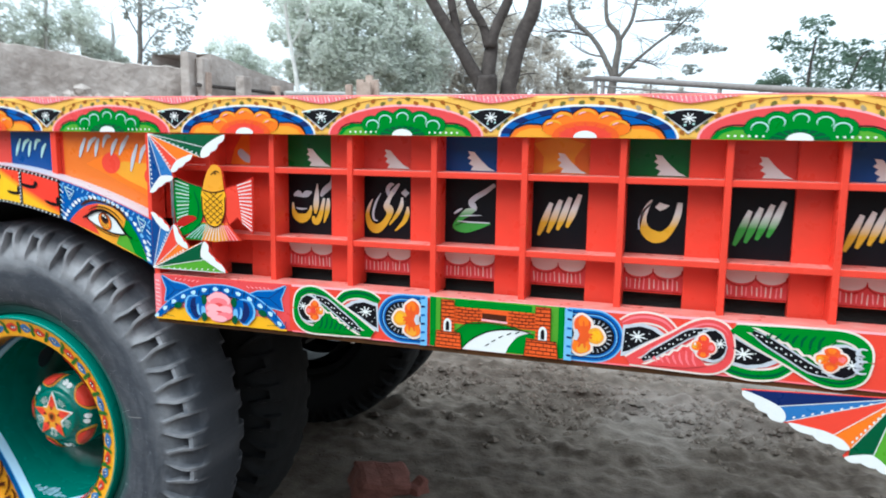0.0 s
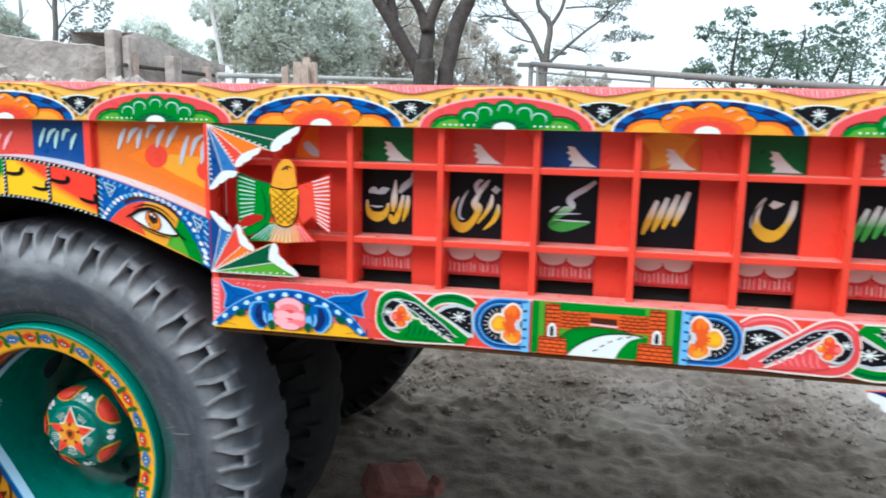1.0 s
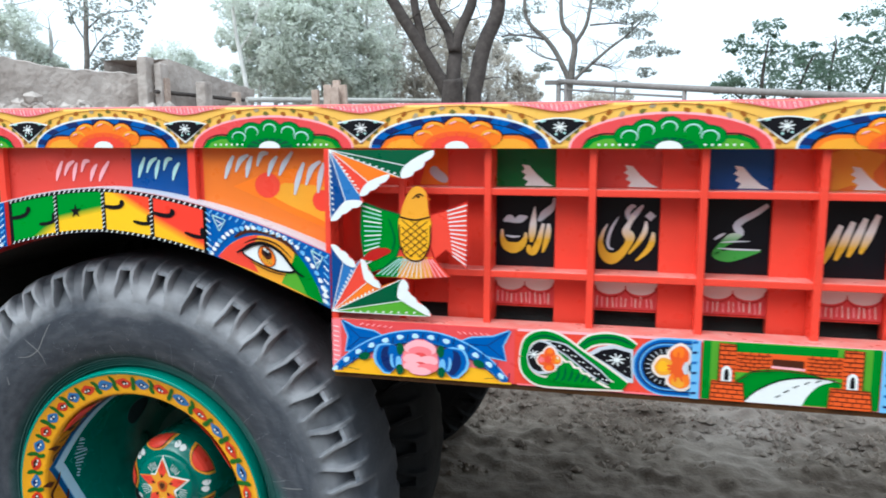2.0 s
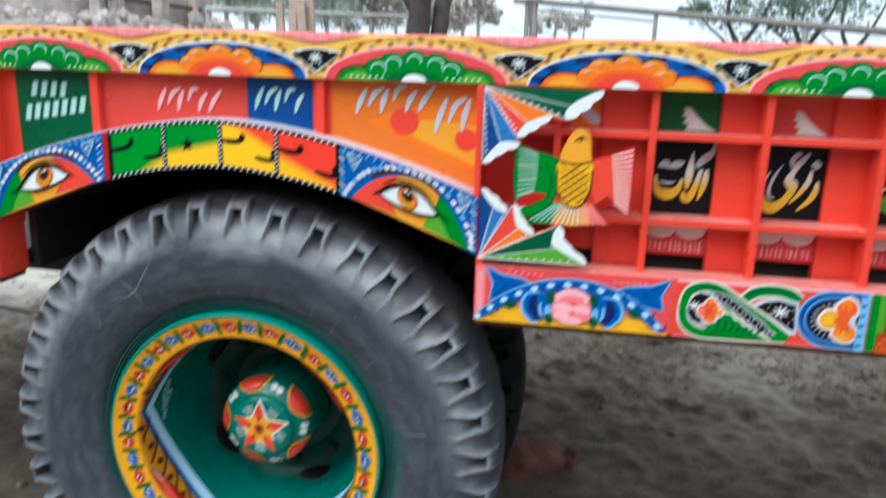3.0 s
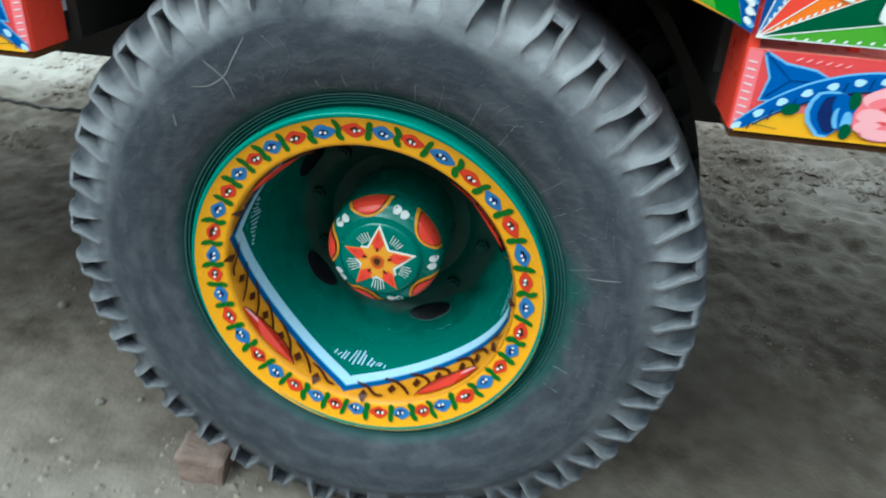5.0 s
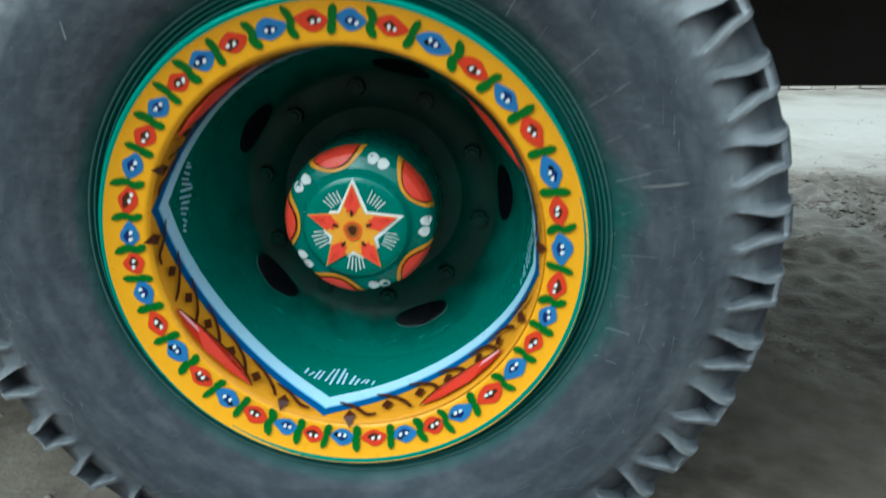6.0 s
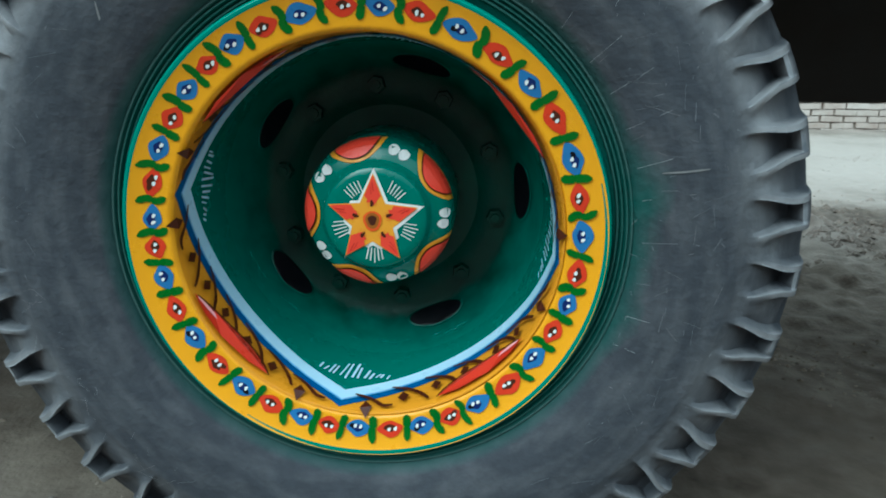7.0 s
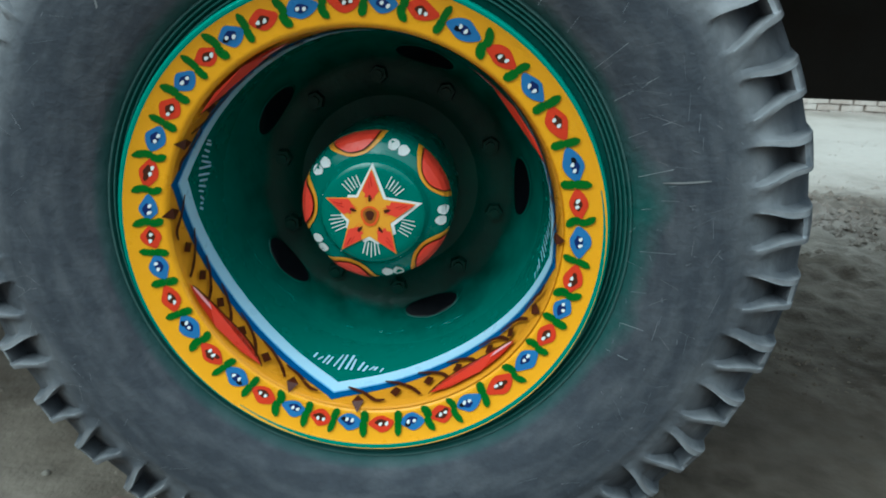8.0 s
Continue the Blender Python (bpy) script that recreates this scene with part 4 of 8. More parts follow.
def fish_rose(x0, s, owner):
    """A blue banner arching over a pink rose between blue blooms; 0.335 wide."""
    p = Paint(beam_place(x0, s))
    p.poly([(0.0, 0.001), (0.335, 0.001), (0.335, 0.099), (0.0, 0.099)], ROSE, 0.6)
    p.poly([(0, 0.001), (0.017, 0.001), (0.017, 0.099), (0, 0.099)], PINK, 1)
    for k in range(9):
        p.stroke([(0.003, 0.014 + 0.009 * k), (0.013, 0.012 + 0.009 * k)], 0.003, WHITE, 2, 0.5, 0)
    line = smooth_line([(0.006, 0.006), (0.05, 0.040), (0.11, 0.067), (0.168, 0.076), (0.225, 0.067), (0.285, 0.038), (0.322, 0.004)], 6)
    field = [(0.01, 0.0015)] + line + [(0.326, 0.0015)]
    p.poly(field, PINK, 1.6)
    p.poly([(0.006, 0.0012), (0.04, 0.026), (0.085, 0.030), (0.12, 0.022), (0.16, 0.010), (0.21, 0.014), (0.26, 0.026), (0.295, 0.022), (0.324, 0.0012)], YELLOW, 2.2)
    tails = ([(0.020, 0.097), (0.045, 0.085), (0.080, 0.080), (0.108, 0.068), (0.076, 0.053), (0.050, 0.044), (0.026, 0.041), (0.032, 0.068)],
             [(0.327, 0.095), (0.298, 0.083), (0.260, 0.079), (0.230, 0.068), (0.262, 0.053), (0.290, 0.048), (0.320, 0.043), (0.314, 0.068)])
    for t in tails:
        cu, cv = sum(a for a, _ in t) / 8, sum(b for _, b in t) / 8
        p.stroke(t + t[:1], 0.0055, LIGHT_BLUE, 2.6, 1, 0)
        p.poly(t, BLUE, 2.9)
        for k in range(3):
            p.stroke([(cu, cv), (t[(k * 3) % 7][0] * 0.85 + cu * 0.15, t[(k * 3) % 7][1] * 0.85 + cv * 0.15)], 0.003, NAVY, 3.6, 0.4, 0)
    p.stroke(line, 0.0245, LIGHT_BLUE, 4, 0.5, 0)
    p.stroke(line, 0.0195, BLUE, 4.8, 0.5, 0)
    p.stroke([(u, v - 0.0115) for u, v in line[3:-3]], 0.0022, NAVY, 5.4, 0.8, 0)
    for u, v, a in along(line, 0.0285):
        p.blob(u, v + 0.001, 0.0066, 0.0046, PALE_BLUE, 6, turn=a, n=10, wobble=0.10)
        p.stroke([(u + 0.012, v - 0.006), (u + 0.015, v + 0.007)], 0.0045, NAVY, 5.6, 0.4, 0)
    # rose
    for s2 in (-1, 1):
        for k, (du, dv, ru, rv, mat) in enumerate(((0.064, 0.034, 0.024, 0.029, LIGHT_BLUE), (0.061, 0.034, 0.022, 0.026, BLUE), (0.058, 0.034, 0.016, 0.023, NAVY), (0.051, 0.044, 0.009, 0.016, BLUE), (0.050, 0.030, 0.007, 0.013, LIGHT_BLUE),
                                                   (0.042, 0.036, 0.010, 0.022, BLUE), (0.040, 0.026, 0.006, 0.013, LIGHT_BLUE), (0.037, 0.052, 0.007, 0.011, DARK_GREEN), (0.038, 0.014, 0.007, 0.010, DARK_GREEN))):
            p.blob(0.168 + s2 * du, dv, ru, rv, mat, 6.6 + 0.25 * k, n=14, wobble=0.06)
        p.blob(0.168 + s2 * 0.105, 0.034, 0.011, 0.007, DARK_GREEN, 6.6, turn=s2 * -20)
        p.stroke([(0.168 + s2 * 0.115, 0.008), (0.168 + s2 * 0.145, 0.012)], 0.003, DARK_GREEN, 6.6, 0.3, 0)
    p.blob(0.168, 0.038, 0.034, 0.034, PINK, 9, wobble=0.05)
    for du, dv, ru, rv, mat in ((0, 0.056, 0.030, 0.014, LIGHT_PINK), (0, 0.050, 0.022, 0.009, PINK), (-0.014, 0.036, 0.018, 0.009, LIGHT_PINK), (0.015, 0.034, 0.018, 0.009, LIGHT_PINK), (0.0, 0.042, 0.012, 0.006, ROSE),
                                (-0.014, 0.022, 0.018, 0.008, LIGHT_PINK), (0.014, 0.021, 0.019, 0.008, PINK), (0, 0.014, 0.020, 0.007, LIGHT_PINK), (0, 0.028, 0.010, 0.003, ROSE)):
        p.blob(0.168 + du, dv, ru, rv, mat, 9.6 + abs(0.06 - dv) * 20, n=14, wobble=0.04)
    p.stroke([(0.004, 0.0025), (0.33, 0.0025)], 0.0035, YELLOW, 6, 1, 0)
    # hatching in the red corners
    for k in range(6):
        p.stroke([(0.055 + 0.011 * k, 0.091 - 0.0006 * k), (0.061 + 0.011 * k, 0.0945 - 0.0006 * k)], 0.003, LIGHT_PINK, 3, 0.5, 0)
        p.stroke([(0.235 + 0.010 * k, 0.089), (0.241 + 0.010 * k, 0.085)], 0.003, LIGHT_PINK, 3, 0.5, 0)
    p.done("painted_rose", owner, "pink rose between blue blooms under a blue banner")


def vine(x0, s, owner, mat, dark, wide=0.195, upside_down=False, curls=False):
    """A curling leaf with a flower in its bulb, and a dark starred triangle; 0.195 wide."""
    f = wide / 0.195
    p = Paint(lambda u, v, coat: beam_place(x0, s)(u * f, 0.1 - v if upside_down else v, coat))
    tail = smooth_line([(0.012, 0.052), (0.020, 0.080), (0.044, 0.092), (0.072, 0.086), (0.108, 0.062), (0.150, 0.036), (0.184, 0.013)], 5)
    low = smooth_line([(0.180, 0.0115), (0.140, 0.0115), (0.090, 0.0105), (0.040, 0.0115), (0.017, 0.028), (0.012, 0.052)], 5)
    over = smooth_line([(0.104, 0.068), (0.124, 0.086), (0.152, 0.092), (0.178, 0.088), (0.196, 0.078)], 5)
    # second leaf round the starred triangle
    p.stroke(over, 0.0235, CREAM, 1.2, 0.8, 0)
    p.stroke(over, 0.0160, mat, 1.5, 0.8, 0)
    p.stroke([(u, v + 0.002) for u, v in over], 0.0045, dark, 1.7, 0.3, 0)
    p.poly([(0.116, 0.062), (0.136, 0.076), (0.160, 0.082), (0.194, 0.076), (0.196, 0.018), (0.180, 0.022), (0.150, 0.042)], GREY_WHITE, 1.9)
    p.poly([(0.128, 0.062), (0.144, 0.072), (0.164, 0.076), (0.190, 0.070), (0.193, 0.026), (0.182, 0.030), (0.154, 0.048)], BLACK, 2.3)
    sparkle(p, 0.168, 0.057, 0.0135, WHITE, 2.7)
    p.dots([(0.186, 0.062), (0.188, 0.046), (0.182, 0.038), (0.148, 0.064), (0.152, 0.054)], 0.0012, WHITE, 2.9)
    # the leaf and its ribbon
    p.poly(tail + low[:-1], mat, 3.1)
    for width, paint, coat in ((0.0215, CREAM, 3.3), (0.0140, mat, 3.7)):
        p.stroke(tail, width, paint, coat, 0.8, 0)
        p.stroke(low, width, paint, coat, 0.8, 0)
    p.stroke([(u, v - 0.001) for u, v in tail[4:-4]], 0.0035, dark, 4.0, 0.2, 0)
    # dark dotted band under the ribbon, with its white line
    band = smooth_line([(0.050, 0.080), (0.080, 0.071), (0.110, 0.050), (0.138, 0.030), (0.158, 0.016)], 5)
    p.stroke(band, 0.0185, GREY_WHITE, 4.3, 0.4, 0)
    p.stroke(band, 0.0130, BLACK, 4.7, 0.4, 0)
    p.dots([(u, v + (0.0015 if k % 2 else -0.002)) for k, (u, v, _) in enumerate(along(band, 0.008))], 0.0016, WHITE, 5.1)
    # jagged inner leaf with darker brush marks
    jag = [(0.074, 0.060), (0.086, 0.050), (0.093, 0.051), (0.101, 0.041), (0.108, 0.041), (0.115, 0.032), (0.122, 0.032), (0.130, 0.024), (0.142, 0.018)]
    p.poly(jag + [(0.160, 0.008), (0.085, 0.010), (0.052, 0.018), (0.062, 0.032), (0.070, 0.046)], CREAM, 5.3)
    p.poly([(u - 0.003, v - 0.0035) for u, v in jag] + [(0.152, 0.008), (0.085, 0.009), (0.050, 0.016), (0.062, 0.030), (0.070, 0.044)], mat, 5.6)
    for k in range(7):
        u = 0.066 + 0.011 * k
        p.stroke([(u, 0.014), (u + 0.006, 0.024), (u + 0.007, 0.046 - 0.0048 * k)], 0.0036, dark, 5.9, 0.2, 3)
    # bulb
    p.blob(0.046, 0.053, 0.0285, 0.0300, GREY_WHITE, 6.1, wobble=0.03)
    p.blob(0.044, 0.054, 0.0245, 0.0260, BLACK, 6.5, wobble=0.04)
    sparkle(p, 0.030, 0.058, 0.010, WHITE, 6.8)
    flower(p, 0.056, 0.051, 0.0190, 7, deep=RED if mat == ROSE else BRICK_RED)
    if curls:          # two pale curls beyond the bulb
        for v in (0.040, 0.060):
            p.stroke([(0.014, v - 0.010), (0.022, v - 0.011), (0.026, v - 0.002), (0.018, v + 0.001), (0.026, v + 0.004), (0.022, v + 0.010), (0.013, v + 0.009)], 0.0048, GREY_WHITE, 9, 0.5, 3)
    p.done("painted_vine", owner, "curling leaf with a small flower")


def medallion(x0, s, owner):
    """A blue rounded shield with an orange flower; 0.10 wide."""
    p = Paint(beam_place(x0, s))
    shape = lambda g: [(0.098, 0.050 + g)] + arc(0.052, 0.050, g * 1.10, g, 90, 270, 20) + [(0.098, 0.050 - g)]
    for g, mat, coat in ((0.0495, LIGHT_BLUE, 1), (0.0465, BLUE, 1.6), (0.0420, NAVY, 1.9), (0.0395, LIGHT_BLUE, 2.2), (0.0375, BLUE, 2.5), (0.0345, BLACK, 3.4)):
        p.poly(shape(g), mat, coat)
    for a in range(92, 270, 16):          # grey dabs round the dark field
        c, d = math.cos(radians(a)), math.sin(radians(a))
        p.stroke([(0.052 + 0.026 * c, 0.05 + 0.024 * d), (0.052 + 0.0335 * c, 0.05 + 0.031 * d)], 0.0036, GREY_WHITE, 4.6, 0.4, 0)
    # three lobes: two stacked at the straight side, the golden one towards the curve
    lobes = ((0.072, 0.071, 0.0155, 0.0160, BRICK_RED, ORANGE), (0.073, 0.031, 0.0170, 0.0155, ORANGE, GOLD), (0.049, 0.051, 0.0165, 0.0150, GOLD, YELLOW), (0.071, 0.051, 0.0120, 0.0170, BRICK_RED, BRICK_RED))
    for u, v, ru, rv, deep, pale in lobes:
        p.blob(u, v, ru + 0.0048, rv + 0.0048, CREAM, 5.2, n=16, wobble=0.04)
    for k, (u, v, ru, rv, deep, pale) in enumerate(lobes):
        p.blob(u, v, ru, rv, deep, 6 + 0.2 * k, n=16, wobble=0.05)
        if k < 3:
            p.blob(u - 0.002, v + 0.25 * (v - 0.05), ru * 0.6, rv * 0.62, pale, 6.1 + 0.2 * k, n=12, wobble=0.08)
    for u, v in ((0.058, 0.066), (0.058, 0.040), (0.052, 0.054), (0.053, 0.047), (0.066, 0.026), (0.078, 0.027), (0.070, 0.078)):
        p.stroke([(0.068, 0.051), (0.4 * 0.068 + 0.6 * u, 0.4 * 0.051 + 0.6 * v), (u, v)], 0.0038, BRICK_RED, 7.2, 0.25, 3)
    p.blob(0.082, 0.051, 0.0050, 0.0110, GREY_WHITE, 7.6, n=10, wobble=0.1)
    p.poly([(0.090, 0.001), (0.104, 0.001), (0.104, 0.099), (0.090, 0.099)], LIGHT_BLUE, 8.2)
    for k in range(6):
        p.stroke([(0.091, 0.010 + 0.017 * k), (0.099, 0.011 + 0.017 * k)], 0.0075, BLUE if k % 2 else NAVY, 9, 0.5, 0)
    p.done("painted_medallion", owner, "orange flower in a blue shield")


def fort(x0, s, owner):
    """A brick fort with a white road running to it; 0.262 wide."""
    p = Paint(beam_place(x0, s))
    p.poly([(0, 0.001), (0.262, 0.001), (0.262, 0.099), (0, 0.099)], LIGHT_GREEN, 1)
    p.poly([(0, 0.001), (0.012, 0.001), (0.012, 0.099), (0, 0.099)], GREEN, 1.5)
    p.poly([(0.250, 0.001), (0.262, 0.001), (0.262, 0.099), (0.250, 0.099)], GREEN, 1.5)
    p.poly([(0.05, 0.083), (0.20, 0.083), (0.20, 0.096), (0.05, 0.098)], GREEN, 1.5)
    p.poly([(0.045, 0.050), (0.215, 0.050), (0.215, 0.083), (0.045, 0.083)], BRICK_RED, 2)
    p.poly(smooth_line([(0.050, 0.034), (0.075, 0.053), (0.115, 0.058), (0.160, 0.055), (0.205, 0.042)], 5) + [(0.205, 0.004), (0.05, 0.004)], GREEN, 2.6)
    p.poly(smooth_line([(0.065, 0.001), (0.085, 0.022), (0.120, 0.040), (0.160, 0.047), (0.200, 0.046)], 5) + smooth_line([(0.200, 0.045), (0.176, 0.036), (0.160, 0.018), (0.152, 0.001)], 5), WHITE, 3.4)
    p.stroke([(0.065, 0.001), (0.085, 0.022), (0.120, 0.041), (0.160, 0.048), (0.200, 0.046)], 0.0026, BLACK, 4)
    for u, v in ((0.112, 0.012), (0.124, 0.021), (0.138, 0.030), (0.154, 0.037), (0.170, 0.041)):
        p.stroke([(u, v), (u + 0.008, v + 0.0045)], 0.003, BLACK, 4.4, 0.6, 0)
    p.poly([(0.105, 0.064), (0.152, 0.062), (0.152, 0.074), (0.105, 0.075)], BROWN, 3)
    p.poly([(0.104, 0.060), (0.154, 0.058), (0.154, 0.062), (0.104, 0.064)], LIGHT_PINK, 3.4)
    for a, b, base0, base1 in ((0.024, 0.050, 0.012, 0.066), (0.208, 0.236, 0.188, 0.252)):
        p.poly([(a, 0.03), (b, 0.03), (b, 0.096), (a, 0.097)], BRICK_RED, 5)
        p.poly([(base0, 0.001), (base1, 0.001), (base1 - 0.004, 0.033), (base0 + 0.003, 0.035)], BRICK_RED, 5.6)
        for k in range(4):
            p.stroke([(base0 + 0.002, 0.006 + 0.0075 * k), (base1 - 0.002, 0.005 + 0.0075 * k)], 0.0014, BLACK, 6.2, 1, 0)
            for j in range(4):
                u = base0 + 0.008 + 0.014 * j + 0.006 * (k % 2)
                if u < base1 - 0.004:
                    p.stroke([(u, 0.006 + 0.0075 * k), (u, 0.012 + 0.0075 * k)], 0.0011, BLACK, 6.2, 1, 0)
        for k in range(8):
            p.stroke([(a, 0.040 + 0.0075 * k), (b, 0.040 + 0.0075 * k)], 0.0014, BLACK, 6.2, 1, 0)
            p.stroke([(a + 0.009 + 0.007 * (k % 2), 0.040 + 0.0075 * k), (a + 0.009 + 0.007 * (k % 2), 0.047 + 0.0075 * k)], 0.0011, BLACK, 6.2, 1, 0)
        c = (a + b) / 2
        p.poly([(c - 0.008, 0.034)] + arc(c, 0.048, 0.008, 0.012, 180, 0, 10) + [(c + 0.008, 0.034)], WHITE, 7)
        p.poly([(c - 0.0035, 0.036)] + arc(c, 0.046, 0.0035, 0.009, 180, 0, 8) + [(c + 0.0035, 0.036)], BLACK, 7.8)
    for k in range(5):
        v = 0.054 + 0.0062 * k
        for a, b in ((0.052, 0.103), (0.156, 0.207)):
            p.stroke([(a, v + 0.0006), ((a + b) / 2, v - 0.0004), (b, v + 0.0004)], 0.0012, BLACK, 2.4, 1)
            for j in range(4):
                u = a + 0.007 + 0.013 * j + 0.006 * (k % 2)
                if u < b - 0.002:
                    p.stroke([(u, v), (u + 0.0006, v + 0.0060)], 0.0011, BLACK, 2.45, 1, 0)
    for line in ([(0.024, 0.034), (0.024, 0.097), (0.050, 0.096), (0.050, 0.084)], [(0.208, 0.083), (0.208, 0.097), (0.236, 0.096), (0.237, 0.034)], [(0.050, 0.034), (0.075, 0.053), (0.115, 0.058), (0.160, 0.055), (0.207, 0.043)], [(0.012, 0.002), (0.014, 0.034), (0.063, 0.033), (0.066, 0.002)], [(0.188, 0.002), (0.192, 0.034), (0.248, 0.033), (0.252, 0.002)]):
        p.stroke(line, 0.0018, BROWN, 8.4, 0.8, 0)
    for u in (0.016, 0.246):          # the fields' light brush marks
        for k in range(5):
            p.stroke([(u - 0.004, 0.030 + 0.014 * k), (u + 0.003, 0.040 + 0.014 * k)], 0.0040, LIGHT_GREEN, 1.9, 0.2, 0)
    p.done("painted_fort", owner, "orange brick fort with a white road")


def beam_border(x0, x1, owner):
    p = Paint(flat(0.0))
    p.stroke([(x0, BEAM_TOP - 0.002), (x1, BEAM_TOP - 0.002)], 0.0045, LIGHT_PINK, 0.8, 1, 0)
    p.stroke([(x0, BEAM_LOW + 0.0015), (x1, BEAM_LOW + 0.0015)], 0.003, PINK, 0.8, 1, 0)
    p.done("painted_border", owner)


fish_rose(RIGHT, 1, beam)
vine(0.826, 1, beam, GREEN, DARK_GREEN)
medallion(1.022, 1, beam)
fort(1.130, 1, beam)
medallion(1.496, -1, beam)
vine(1.690, -1, beam, ROSE, PINK)
vine(1.902, -1, beam, GREEN, DARK_GREEN, 0.236, True, True)
medallion(1.935, 1, beam)
fort(2.042, 1, beam)
medallion(2.410, -1, beam)
beam_border(RIGHT + 0.34, BACK - 0.01, beam)
fish_rose(LEFT, -1, beam_front)
vine(LEFT - 0.339, -1, beam_front, GREEN, DARK_GREEN)
medallion(LEFT - 0.535, -1, beam_front)
fort(LEFT - 0.905, 1, beam_front)
medallion(LEFT - 1.009, 1, beam_front)
vine(LEFT - 1.20, 1, beam_front, ROSE, PINK)
beam_border(FRONT + 0.01, LEFT - 0.34, beam_front)


# corner fans: cut plates, striped and tipped with white scallops
def corner_fan(name, c, radii, stripes, owner, lobes, y=-0.0045, s=1, dotted=True):
    """radii: (angle, length) pairs round the corner; stripes: (angle from, to, paint)."""
    def length(a):
        for (a0, r0), (a1, r1) in zip(radii, radii[1:]):
            if min(a0, a1) <= a <= max(a0, a1):
                return r0 + (r1 - r0) * (a - a0) / (a1 - a0)
        return radii[-1][1]

    def spot(a, f):
        r = length(a) * f
        return c[0] + s * r * math.cos(radians(a)), c[1] + r * math.sin(radians(a))

    angles = sorted({radii[0][0] + (radii[-1][0] - radii[0][0]) * k / 24 for k in range(25)} | {a for a, _ in radii}, reverse=radii[0][0] > radii[-1][0])
    bm = bmesh.new()
    front = [bm.verts.new((c[0], y + 0.0003, c[1]))] + [bm.verts.new((u, y + 0.0003, v)) for u, v in (spot(a, 0.985) for a in angles)]
    face = bm.faces.new(front)
    back = bmesh.ops.extrude_face_region(bm, geom=[face])
    for v in back["geom"]:
        if isinstance(v, bmesh.types.BMVert):
            v.co.y += 0.0055
    plate = part(name, bm, RED, owner, "striped fan plate with white scalloped tips")
    p = Paint(flat(y))
    for n_stripe, (a0, a1, mat) in enumerate(stripes):
        p.poly([c] + [spot(a0 + (a1 - a0) * k / 6, 0.97) for k in range(7)], mat, 1)
        p.stroke([c, spot(a1, 0.94)], 0.0028, WHITE, 2, 0.5, 0)
        if dotted and n_stripe % 2 == 1:
            mid = a0 + (a1 - a0) * 0.82
            for k in range(9):
                u, v = spot(mid, 0.22 + 0.078 * k)
                p.blob(u, v, 0.0030, 0.0016, WHITE, 2.4, turn=a0 * s + 20, n=6)
    # white scalloped crescents along each lobe of the rim
    for a0, a1 in lobes:
        outer, inside = [], []
        for k in range(25):
            t = k / 24
            a = a0 + (a1 - a0) * (0.01 + 0.98 * t)
            outer.append(spot(a, 0.985 + 0.030 * abs(math.sin(3 * math.pi * t))))
            inside.append(spot(a, 0.965 - 0.125 * math.sin(math.pi * t) ** 0.7))
        for k in range(24):
            p.poly([inside[k], inside[k + 1], outer[k + 1], outer[k]], WHITE, 4 + 0.01 * k)
    p.done("painted_stripes", plate)


UP = [(90, 0.124), (72, 0.108), (60.5, 0.098), (60, 0.116), (44, 0.104), (26.5, 0.106), (26, 0.152), (14, 0.152), (0, 0.188)]
UP_LOBES = [(90, 60.5), (60, 26.5), (26, 0)]
DOWN = [(0, 0.194), (-12, 0.166), (-20, 0.146), (-20.5, 0.122), (-38, 0.108), (-55, 0.100), (-55.5, 0.112), (-72, 0.112), (-90, 0.128)]
DOWN_LOBES = [(0, -20), (-20.5, -55), (-55.5, -90)]
for c0, s, owner in ((RIGHT + 0.003, 1, beam), (LEFT - 0.003, -1, beam_front)):
    corner_fan("corner_fan", (c0, RAIL_LOW - 0.002), DOWN, [(0, -11, DARK_GREEN), (-11, -20, DARK_GREEN), (-20, -38, ORANGE), (-38, -55, RED), (-55, -72, RING_BLUE), (-72, -90, SQUARE_BLUE)], owner, DOWN_LOBES, s=s)
    corner_fan("corner_fan", (c0, 0.980), UP, [(90, 76, SQUARE_BLUE), (76, 60, RING_BLUE), (60, 40, RED), (40, 26, ORANGE), (26, 11, DARK_GREEN), (11, 0, LIGHT_GREEN)], owner, UP_LOBES, s=s)
HANG = [(183, 0.242), (191, 0.214), (200, 0.186), (200.5, 0.176), (212, 0.148), (226, 0.128), (236, 0.118), (236.5, 0.134), (252, 0.124), (270, 0.130)]
for s in (1, -1):
    corner_fan("hanging_fan", (1.938, BEAM_LOW - 0.0065), HANG, [(183, 191, NAVY), (191, 200, RING_BLUE), (200, 219, RED), (219, 236, ORANGE), (236, 254, DARK_GREEN), (254, 270, LIGHT_GREEN)], beam, [(183, 200), (200.5, 236), (236.5, 270)], s=s)

# edge strips of the arch's sides
for x, owner in ((RIGHT, beam), (LEFT, beam_front)):
    s = 1 if x > 0 else -1
    strip = part("arch_edge", box(min(x, x - s * 0.010), max(x, x - s * 0.010), 0.001, 0.05, arch_low(x) + 0.004, RAIL_LOW - 0.001, 0.001), RED, owner)


